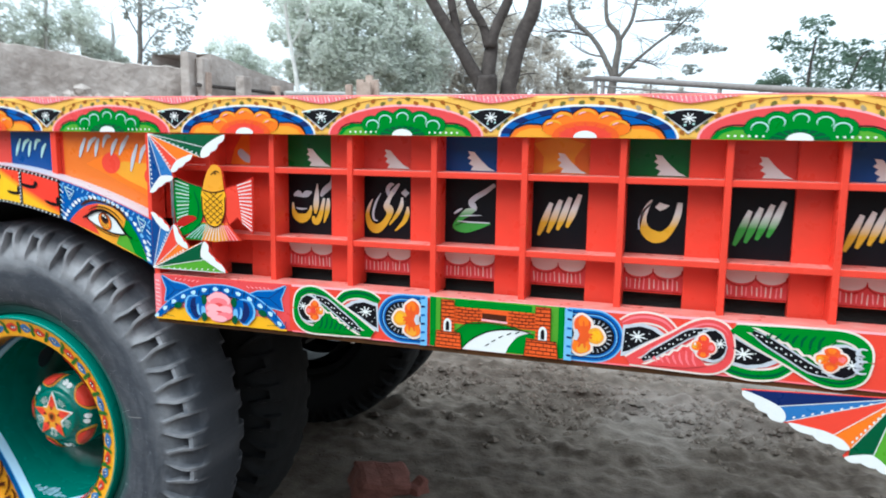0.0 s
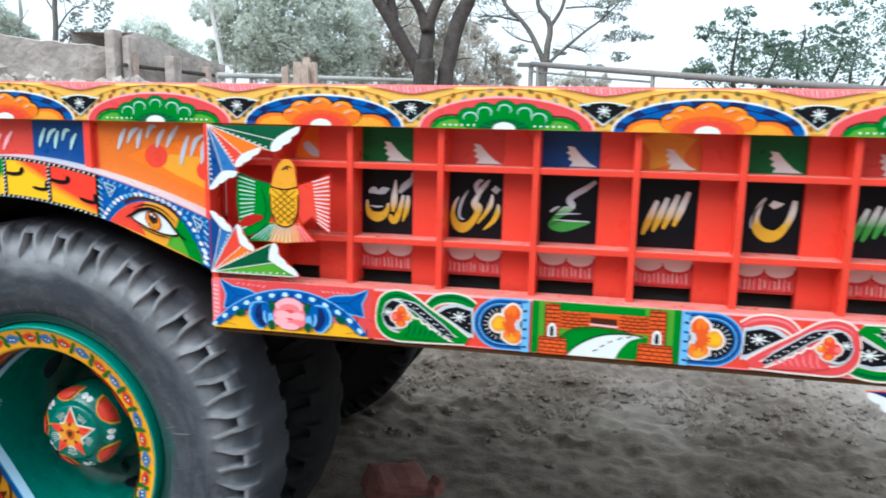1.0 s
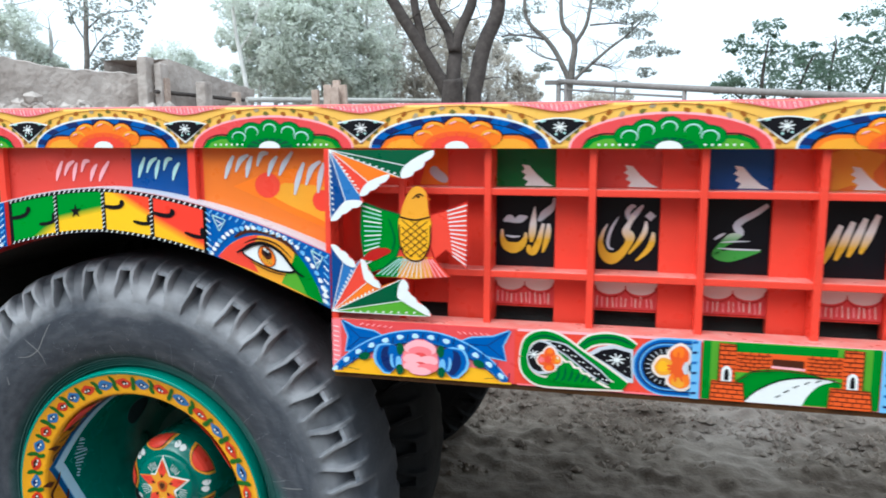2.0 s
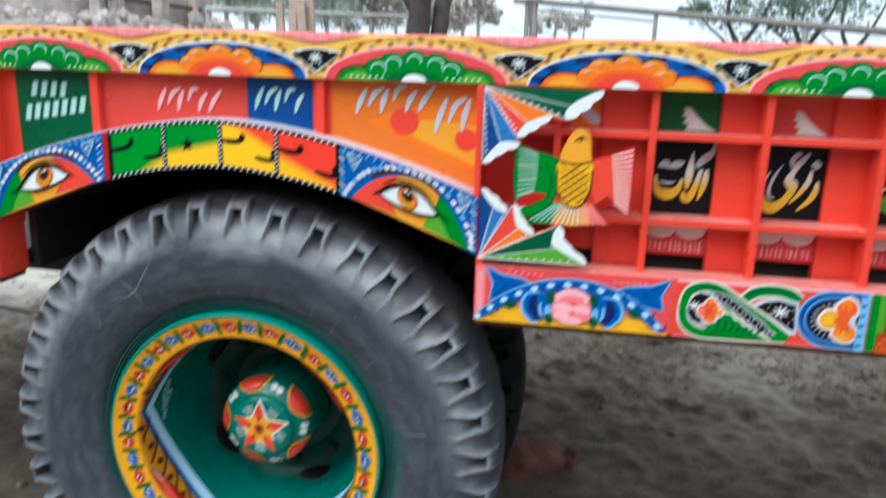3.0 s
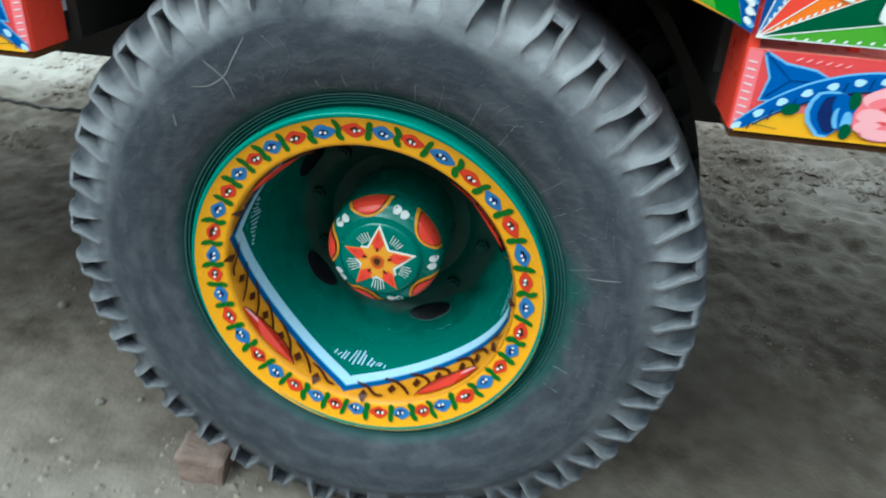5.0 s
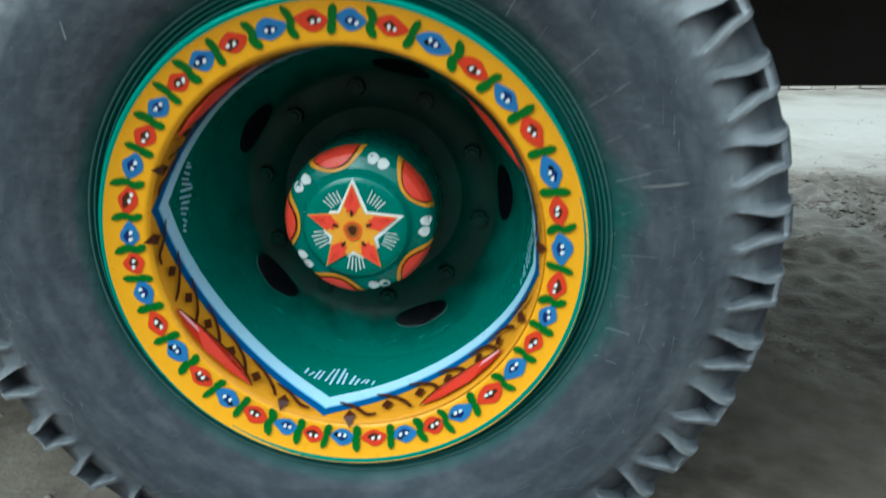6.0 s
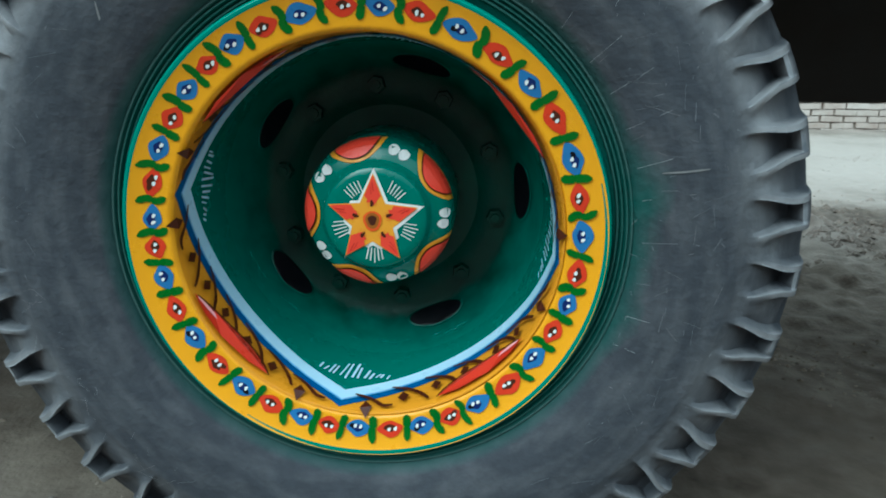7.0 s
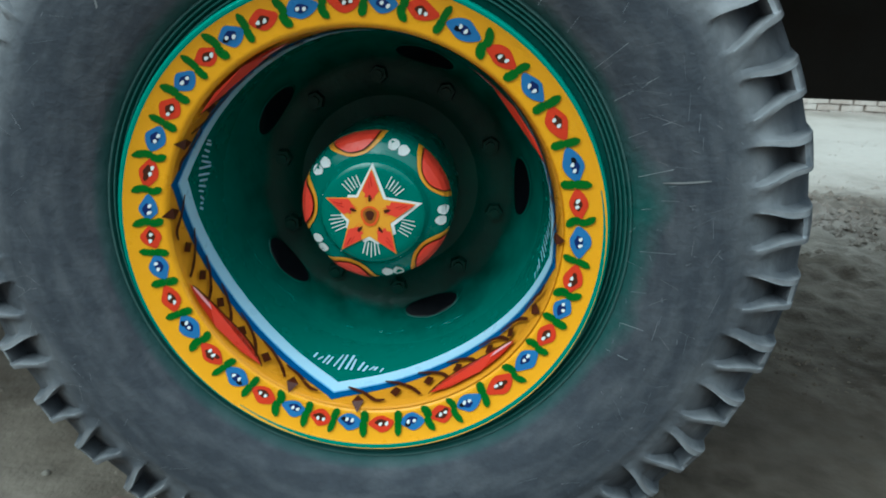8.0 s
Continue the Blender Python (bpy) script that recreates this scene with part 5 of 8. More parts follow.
# bird plate in the first bay
def bird():
    y = 0.0
    plate = bmesh.new()
    left = [(0.546, 1.179), (0.580, 1.167), (0.616, 1.158), (0.620, 1.112), (0.610, 1.084), (0.586, 1.062), (0.560, 1.052), (0.549, 1.078), (0.544, 1.120)]
    right = [(0.737, 1.183), (0.704, 1.168), (0.671, 1.158), (0.668, 1.112), (0.680, 1.082), (0.700, 1.098), (0.718, 1.082), (0.735, 1.066), (0.739, 1.120)]
    tail = [(0.612, 1.084), (0.676, 1.084), (0.690, 1.066), (0.706, 1.050), (0.676, 1.049), (0.645, 1.044), (0.610, 1.046), (0.566, 1.045), (0.590, 1.064)]
    head = [(0.617, 1.150), (0.622, 1.172), (0.632, 1.194), (0.642, 1.206), (0.654, 1.207), (0.664, 1.198), (0.667, 1.184), (0.669, 1.165), (0.672, 1.150)]
    outline = left[:3] + head[1:-1] + right[2::-1] + right[:2:-1] + [(0.676, 1.084), (0.690, 1.066), (0.706, 1.050), (0.645, 1.044), (0.566, 1.045), (0.590, 1.064)] + left[6:]
    face = plate.faces.new([plate.verts.new((u, y + 0.004, v)) for u, v in outline])
    out = bmesh.ops.extrude_face_region(plate, geom=[face])
    for v in out["geom"]:
        if isinstance(v, bmesh.types.BMVert):
            v.co.y += 0.004
    ob = part("bird_plate", plate, RED, trailer, "cut-out plate of a bird with green and red wings")
    p = Paint(flat(y + 0.0035))
    p.poly(tail, GOLD, 0.8)
    p.poly([(0.566, 1.045), (0.610, 1.046), (0.622, 1.084), (0.600, 1.080), (0.586, 1.062)], GREEN, 1.2)
    p.poly([(0.706, 1.050), (0.676, 1.049), (0.666, 1.084), (0.680, 1.082), (0.690, 1.066)], RED, 1.2)
    p.poly(left, GREEN, 1.6)
    p.poly(right, RED, 1.6)
    p.stroke(left + left[:1], 0.0022, DARK_GREEN, 2, 1, 0)
    p.stroke(right + right[:1], 0.0022, DEEP_RED, 2, 1, 0)
    # feathers fan out along the wings' outer edges
    for k in range(13):
        t = k / 12
        tilt = 0.012 - 0.030 * t
        u, v = 0.547 + 0.004 * math.sin(3 * t), 1.172 - 0.108 * t
        p.stroke([(u, v), (u + 0.036 - 0.010 * t, v - tilt * 0.9)], 0.0062, SILVER if k % 3 else WHITE, 2.6, 0.35, 0)
        u, v = 0.736, 1.176 - 0.104 * t
        p.stroke([(u, v), (u - 0.034 + 0.010 * t, v - tilt * 0.9)], 0.0062, WHITE, 2.6, 0.35, 0)
    for k in range(15):
        f = k / 14
        p.stroke([(0.616 + 0.058 * f, 1.080), (0.574 + 0.126 * f, 1.050 - 0.004 * math.sin(math.pi * f))], 0.0046, SILVER if k < 5 else WHITE if k < 10 else LIGHT_PINK, 2.8, 0.4, 0)
    p.poly(smooth_line([(0.548, 1.078), (0.566, 1.094), (0.590, 1.098), (0.600, 1.092), (0.584, 1.082), (0.566, 1.074)], 4, True), DEEP_RED, 3.2)
    p.stroke([(0.596, 1.150), (0.606, 1.118), (0.602, 1.090)], 0.0022, DARK_GREEN, 3, 0.6)
    body = smooth_line([(0.616, 1.152), (0.617, 1.110), (0.626, 1.086), (0.645, 1.078), (0.662, 1.086), (0.671, 1.110), (0.672, 1.152), (0.645, 1.158)], 4, True)
    p.poly(body, YELLOW, 3.8)
    p.poly(smooth_line(head, 3), GOLD, 3.9)
    p.stroke(smooth_line([(0.616, 1.140), (0.617, 1.108), (0.627, 1.084), (0.645, 1.076), (0.661, 1.084), (0.671, 1.108), (0.672, 1.140)], 4), 0.0026, BROWN, 4.4, 1, 0)
    def within(u0, v0, u1, v1):
        """The stretch of a line that lies on the breast."""
        spots = [(u0 + (u1 - u0) * j / 24, v0 + (v1 - v0) * j / 24) for j in range(25)]
        return [(u, v) for u, v in spots if 0.619 < u < 0.6695 and 1.082 + 11 * (u - 0.645) ** 2 < v < 1.152]

    for k in range(9):
        for rise in (1, -1):
            line = within(0.612, 1.168 - 0.0125 * k - (0.052 if rise > 0 else 0), 0.678, 1.168 - 0.0125 * k + (0.0 if rise > 0 else -0.052))
            if len(line) > 3:
                p.stroke([line[0], line[-1]], 0.0019, BROWN, 4.8, 0.8, 0)
    p.stroke([(0.616, 1.154), (0.645, 1.149), (0.672, 1.155)], 0.0026, BLACK, 5, 0.8)
    p.stroke([(0.640, 1.186), (0.652, 1.194), (0.661, 1.190)], 0.0024, BLACK, 5, 0.5)
    p.blob(0.651, 1.189, 0.0026, 0.0022, BLACK, 5.4, n=8)
    p.stroke([(0.664, 1.190), (0.672, 1.184)], 0.0045, ORANGE, 5, 0.3, 0)
    p.done("painted_plumage", ob)


bird()


# bays: coloured square with a white wing, dark panel with lettering, white swags
def letter_alif_lam(q, ink, pale):
    """The first word of the side, right to left: a madda, two uprights on a joined foot, a bowl with two dots."""
    q.brush([(0.72, 0.63, 0.006), (0.80, 0.72, 0.013), (0.90, 0.79, 0.013), (0.96, 0.86, 0.008), (0.985, 0.95, 0.007)], pale, 2.0)
    q.brush([(0.885, 0.60, 0.005), (0.880, 0.50, 0.010), (0.850, 0.36, 0.010), (0.790, 0.20, 0.003)], ink, 2.4)
    q.brush([(0.65, 0.83, 0.002), (0.635, 0.66, 0.010), (0.615, 0.48, 0.013), (0.60, 0.34, 0.005)], ink, 2.8)
    q.brush([(0.555, 0.30, 0.005), (0.575, 0.23, 0.012), (0.640, 0.21, 0.013), (0.720, 0.34, 0.011), (0.770, 0.50, 0.008), (0.800, 0.60, 0.006)], ink, 3.2)
    q.brush([(0.105, 0.51, 0.004), (0.115, 0.38, 0.009), (0.180, 0.285, 0.016), (0.300, 0.255, 0.020), (0.420, 0.290, 0.015), (0.490, 0.375, 0.009), (0.510, 0.47, 0.004)], ink, 3.6)
    q.brush([(0.17, 0.425, 0.002), (0.29, 0.408, 0.004), (0.41, 0.418, 0.002)], pale, 4.0)
    q.brush([(0.13, 0.625, 0.004), (0.23, 0.660, 0.014), (0.315, 0.630, 0.008), (0.42, 0.660, 0.014), (0.53, 0.690, 0.003)], pale, 4.4)


def letter_zar(q, ink, pale):
    """The second word: two slanting strokes, one dotted, and a hooked head running into a deep bowl."""
    q.brush([(0.905, 0.52, 0.004), (0.895, 0.40, 0.010), (0.820, 0.27, 0.009), (0.650, 0.13, 0.003)], ink, 2.0)
    q.brush([(0.790, 0.66, 0.004), (0.775, 0.53, 0.009), (0.680, 0.38, 0.008), (0.530, 0.22, 0.003)], ink, 2.4)
    q.poly([(0.77, 0.73), (0.85, 0.80), (0.94, 0.735), (0.86, 0.665)], pale, 2.8)
    q.brush([(0.735, 0.875, 0.004), (0.650, 0.79, 0.009), (0.560, 0.70, 0.011), (0.520, 0.70, 0.008), (0.495, 0.78, 0.009), (0.560, 0.855, 0.008), (0.625, 0.855, 0.003)], pale, 3.2)
    q.brush([(0.600, 0.74, 0.008), (0.520, 0.62, 0.009), (0.475, 0.52, 0.014), (0.535, 0.455, 0.018), (0.520, 0.36, 0.012), (0.400, 0.215, 0.014), (0.255, 0.150, 0.020), (0.130, 0.215, 0.015), (0.075, 0.36, 0.009), (0.110, 0.50, 0.006), (0.180, 0.615, 0.002)], ink, 3.6)
    q.brush([(0.360, 0.72, 0.001), (0.255, 0.57, 0.005), (0.195, 0.40, 0.005), (0.215, 0.30, 0.004), (0.290, 0.275, 0.002)], pale, 4.0)


def letter_kay(q, ink, pale):
    """The third word: a long slanting head over a swept-back green foot."""
    q.brush([(0.95, 0.905, 0.007), (0.78, 0.80, 0.010), (0.60, 0.71, 0.011), (0.505, 0.63, 0.012), (0.560, 0.555, 0.012), (0.590, 0.50, 0.004)], pale, 2.0)
    q.brush([(0.580, 0.51, 0.004), (0.450, 0.475, 0.016), (0.330, 0.40, 0.012), (0.230, 0.305, 0.010), (0.225, 0.245, 0.014), (0.400, 0.235, 0.020), (0.620, 0.265, 0.014), (0.875, 0.315, 0.003)], ink, 2.4)
    q.brush([(0.28, 0.41, 0.001), (0.45, 0.425, 0.003), (0.71, 0.435, 0.001)], pale, 2.8)
    q.brush([(0.24, 0.335, 0.001), (0.50, 0.325, 0.003), (0.87, 0.325, 0.002)], pale, 3.0)
    q.brush([(0.18, 0.445, 0.003), (0.26, 0.495, 0.005), (0.34, 0.53, 0.002)], pale, 3.2)


def letter_nun(q, ink, pale):
    """A lone letter: a wide bowl with one dot in it."""
    q.brush([(0.420, 0.765, 0.003), (0.330, 0.64, 0.009), (0.285, 0.48, 0.012), (0.330, 0.335, 0.018), (0.480, 0.245, 0.023), (0.640, 0.265, 0.018), (0.770, 0.39, 0.012), (0.850, 0.55, 0.012), (0.885, 0.74, 0.009)], ink, 2.0)
    q.brush([(0.405, 0.72, 0.002), (0.290, 0.60, 0.004), (0.235, 0.46, 0.006), (0.225, 0.34, 0.003)], pale, 1.6)
    q.poly([(0.475, 0.665), (0.545, 0.735), (0.625, 0.715), (0.72, 0.695), (0.640, 0.645), (0.560, 0.615)], ink, 3.4)


INK_GOLD = graded("white_to_gold", (226, 220, 214), (214, 166, 40), (0, 1.138), (0, 1.110))
INK_GREEN = graded("white_to_green", (222, 226, 222), (70, 150, 60), (0, 1.14), (0, 1.115))
TOPS = [None] + [SQUARE_GREEN, SQUARE_RED, SQUARE_BLUE, SQUARE_ORANGE] * 3
WORDS = [None, (letter_alif_lam, INK_GOLD), (letter_zar, INK_GOLD), (letter_kay, INK_GREEN), (None, INK_GOLD), (letter_nun, INK_GOLD), (None, INK_GREEN), (None, INK_GOLD), (None, INK_GREEN), (None, INK_GOLD), (None, INK_GREEN)]
rng = random.Random(8)
for k, (sheet, x0, cut) in enumerate(sheets):
    a, b = x0 + 0.006, min(cut, BACK - 0.01)
    w = b - a
    if w < 0.05:
        continue
    p = Paint(flat(Y_SHEET))
    if k == 0:
        # the first bay is plain red with a small white wing
        p.poly([(0.630, 1.206), (0.684, 1.206), (0.684, 1.27), (0.66, 1.27), (0.64, 1.24)], ORANGE, 1)
        p.stroke([(0.652, 1.238), (0.662, 1.226), (0.682, 1.213)], 0.018, GREY_WHITE, 2, 0.4)
        p.done("painted_wing", sheet)
        continue
    p.poly([(a, 1.204), (b, 1.204), (b, 1.272), (a, 1.272)], TOPS[k], 1)
    if TOPS[k] == SQUARE_ORANGE:
        p.poly(star_points(a + w * 0.45, 1.245, 0.052, 0.6), GOLD, 1.6)
    wing = [(a + 0.38 * w, 1.252), (a + 0.52 * w, 1.250), (a + 0.66 * w, 1.232), (a + 0.84 * w, 1.214), (a + 0.99 * w, 1.2055), (a + 0.44 * w, 1.206), (a + 0.50 * w, 1.216), (a + 0.40 * w, 1.222), (a + 0.46 * w, 1.230),
            (a + 0.37 * w, 1.236), (a + 0.43 * w, 1.242)]
    wing = [(a + 0.10 * w + (u - a) * 0.86, 1.2058 + (v - 1.2055) * 0.82) for u, v in wing]
    p.poly(wing, WHITE, 2.4)
    p.done("painted_wing", sheet, "white wing on a coloured square")
    p = Paint(flat(Y_SHEET))
    p.poly([(a, 1.0605), (b, 1.0605), (b, 1.1915), (a, 1.1915)], BLACK, 1)
    p.done("painted_panel", sheet, "black panel")
    word, ink = WORDS[k]
    if word:
        q = Paint(lambda u, v, coat, a=a, w=w: (a + w * u, Y_SHEET - 0.0006 * coat, 1.0605 + 0.131 * v), w, 0.131)
        word(q, ink, GREY_WHITE)
        q.done("lettering", sheet, "hand-painted lettering")
    else:
        for j in range(4):
            u = a + w * (0.12 + 0.17 * j)
            q = Paint(flat(Y_SHEET))
            q.brush([(u, 1.084 + 0.006 * j, 0.006), (u + w * 0.10, 1.112 + 0.006 * j, 0.013), (u + w * 0.22, 1.148 + 0.006 * j, 0.008)], ink, 2 + 0.03 * j)
            q.done("lettering_bar", sheet, "slanting painted bar")
    # swags with a fringe
    p = Paint(flat(Y_SHEET))
    p.poly([(a, 0.988), (b, 0.988), (b, 1.047), (a, 1.047)], DEEP_RED, 1)
    p.poly([(a, 0.990), (b, 0.990), (b, 1.022), (a, 1.022)], ROSE, 1.5)
    for j in range(2):
        c = a + w * (0.26 + 0.48 * j)
        p.poly([(c - w * 0.26, 1.047)] + [(c + w * 0.26 * math.cos(t), 1.035 - 0.019 * math.sin(-t)) for t in np.linspace(-math.pi, 0, 12)] + [(c + w * 0.26, 1.047)], WHITE, 2)
    for j in range(2):          # a dark red line under each swag
        c = a + w * (0.26 + 0.48 * j)
        p.stroke([(c + w * 0.245 * math.cos(t), 1.032 + 0.021 * math.sin(t)) for t in np.linspace(-math.pi, 0, 10)], 0.0022, DEEP_RED, 2.2, 0.7, 0)
    for j in range(12):
        u = a + w * (0.05 + 0.078 * j) + rng.uniform(-0.001, 0.001)
        p.stroke([(u, 1.0115 + rng.uniform(-0.002, 0.003)), (u + rng.uniform(-0.001, 0.002), 0.9925 + rng.uniform(-0.001, 0.003))], rng.uniform(0.0024, 0.0038), (CREAM, LIGHT_PINK, CREAM)[j % 3], 2.6, 0.6, 0)
    p.done("painted_swag", sheet, "white swags with a pink fringe")
# added dark board, stands for the unlit inside behind the slots
part("slot_dark_board", box(RIGHT - 0.012, BACK, 0.118, 0.130, BEAM_TOP - 0.06, RAIL_TOP - 0.02), STEEL_DARK, trailer, "added dark board that blackens the slots")


# sheet above the arch: coloured squares with plain bars where lettering stands
def arch_panels():
    floor_at = lambda x: arch_high(x) + 0.001

    def square(x0, x1, mat, coat=1):
        us = [x0 + (x1 - x0) * k / 8 for k in range(9)]
        p = Paint(flat(Y_ARCH))
        p.poly([(u, floor_at(u)) for u in us] + [(x1, 1.271), (x0, 1.271)], mat, coat)
        return p

    def bar(u, v, du, dv, t, mat):
        t *= 1.35
        Paint(flat(Y_ARCH)).poly([(u - t / 2, v), (u + t / 2, v), (u + du + t / 2, v + dv), (u + du - t / 2, v + dv)] if abs(dv) > abs(du) else [(u, v - t / 2), (u + du, v + dv - t / 2), (u + du, v + dv + t / 2), (u, v + t / 2)],
                                 mat, 3.5).done("painted_bar", panel)

    p = square(-0.412, -0.246, DARK_GREEN)
    for k in range(4):
        bar(-0.375 + 0.020 * k, 1.222, 0.007, 0.028, 0.008, SILVER)
    for k in range(7):
        bar(-0.392 + 0.019 * k, 1.176 + 0.003 * k, 0.007, 0.030, 0.008, SILVER)
    p.done("painted_square", panel, "green square with two rows of white bars")
    def script(u0, u1, v0, v1, count, mat, tilt=0.0):
        """A row of slanting brush bars of uneven height."""
        step = (u1 - u0) / count
        for k in range(count):
            lift = (0.0, 0.55, 0.15, 0.9, 0.3)[k % 5] * (v1 - v0) * 0.5
            a, z = u0 + step * k, v0 + tilt * k + (lift if k % 2 else 0)
            q = Paint(flat(Y_ARCH))
            lean = (0.85, 1.25, 0.55, 1.05)[k % 4] * step
            q.brush([(a, z, 0.16 * step), (a + 0.40 * lean, z + 0.50 * (v1 - v0), 0.46 * step), (a + lean, z + (v1 - v0) - lift, 0.22 * step)], mat, 3.5 + 0.03 * k)
            q.done("painted_bar", panel)

    p = square(-0.236, 0.052, SQUARE_RED)
    p.done("painted_square", panel, "red square with pale bars")
    script(-0.120, 0.000, 1.206, 1.246, 6, LIGHT_PINK)
    p = square(0.054, 0.178, SQUARE_BLUE)
    p.done("painted_square", panel, "blue square with pale bars")
    script(0.070, 0.164, 1.214, 1.254, 5, SILVER, -0.001)
    p = square(0.212, 0.476, SQUARE_ORANGE)
    p.poly([(0.275, 1.200), (0.33, 1.178), (0.39, 1.152), (0.474, 1.12), (0.474, 1.225), (0.40, 1.235), (0.33, 1.222)], ORANGE, 1.3)
    p.poly([(0.34, 1.190), (0.39, 1.165), (0.43, 1.150), (0.474, 1.13), (0.474, 1.20), (0.43, 1.205), (0.38, 1.208)], GOLD, 1.6)
    p.blob(0.345, 1.203, 0.026, 0.024, RED, 2)
    p.blob(0.455, 1.176, 0.020, 0.020, RED, 2)
    p.done("painted_square", panel, "orange square with pale bars and red discs")
    script(0.258, 0.392, 1.214, 1.258, 6, GREY_WHITE, 0.0015)
    script(0.400, 0.470, 1.186, 1.246, 3, GREY_WHITE, 0.002)


arch_panels()
for x in (-0.241, 0.195):
    part("arch_rib", box(x - 0.008, x + 0.008, Y_ARCH - 0.014, Y_ARCH - 0.0005, arch_high(x) - 0.002, RAIL_LOW + 0.001, 0.002), RED, trailer)


# arch band: two eyes, and the year in four blocks
def band_place(u, v, coat):
    lo = arch_low(u)
    return u, -0.0006 * coat, lo + (arch_high(u) - lo) * v


def rows(u0, u1, v, n=8):
    return [(u0 + (u1 - u0) * k / n, v) for k in range(n + 1)]


def year_blocks():
    edges = [-0.196, -0.088, 0.020, 0.125, 0.238]
    paints = [graded("block_one", (10, 138, 30), (240, 190, 20), (-0.118, 1.118), (-0.108, 1.104)), graded("block_two", (14, 134, 30), (246, 190, 16), (-0.036, 1.152), (-0.033, 1.138)),
              graded("block_three", (238, 66, 36), (246, 190, 14), (0.086, 1.176), (0.078, 1.162)), graded("block_four", (234, 58, 40), (246, 182, 16), (0.166, 1.130), (0.158, 1.114))]
    p = Paint(band_place, 1, 0.09)
    p.poly(rows(edges[0] - 0.004, edges[-1] + 0.004, 0.0, 24) + rows(edges[-1] + 0.004, edges[0] - 0.004, 1.0, 24), BLACK, 1)
    for (a, b), mat in zip(zip(edges, edges[1:]), paints):
        p.poly(rows(a + 0.005, b - 0.004, 0.06) + rows(b - 0.004, a + 0.005, 0.92), mat, 2)
    for k, (a, b) in enumerate(zip(edges, edges[1:])):
        w = b - a
        if k == 1:
            p.poly([(u, v) for u, v in ((a + w * 0.42 + 0.014 * math.cos(radians(90 + 36 * j)) * (1 if j % 2 == 0 else 0.4), 0.50 + 0.17 * math.sin(radians(90 + 36 * j)) * (1 if j % 2 == 0 else 0.4)) for j in range(10))], BLACK, 3)
        else:
            p.stroke([(a + 0.001, 0.60), (a + w * 0.20, 0.58), (a + w * 0.36, 0.62), (a + w * 0.41, 0.74)], 0.0085, BLACK, 3, 0.6)
            p.stroke([(b - 0.001, 0.34), (a + w * 0.80, 0.30), (a + w * 0.62, 0.32)], 0.0075, BLACK, 3, 0.5)
            p.blob(a + w * 0.405, 0.70, 0.0052, 0.075, BLACK, 3.4)
            p.blob(b - w * 0.05, 0.42, 0.005, 0.12, BLACK, 3.4)
    for v in (0.03, 0.965):
        for k in range(38):
            u = edges[0] + (edges[-1] - edges[0]) * (k + 0.5) / 38
            p.stroke([(u - 0.002, v - 0.03), (u + 0.002, v + 0.03)], 0.0034, WHITE, 4, 0.7, 0)
    for e in edges[1:-1]:
        for k in range(9):
            p.stroke([(e - 0.0025, 0.10 + 0.095 * k), (e + 0.0035, 0.15 + 0.095 * k)], 0.0026, WHITE, 4, 0.7, 0)
    p.done("painted_year", arch, "year in green, yellow and red blocks")


rng_eye = random.Random(17)


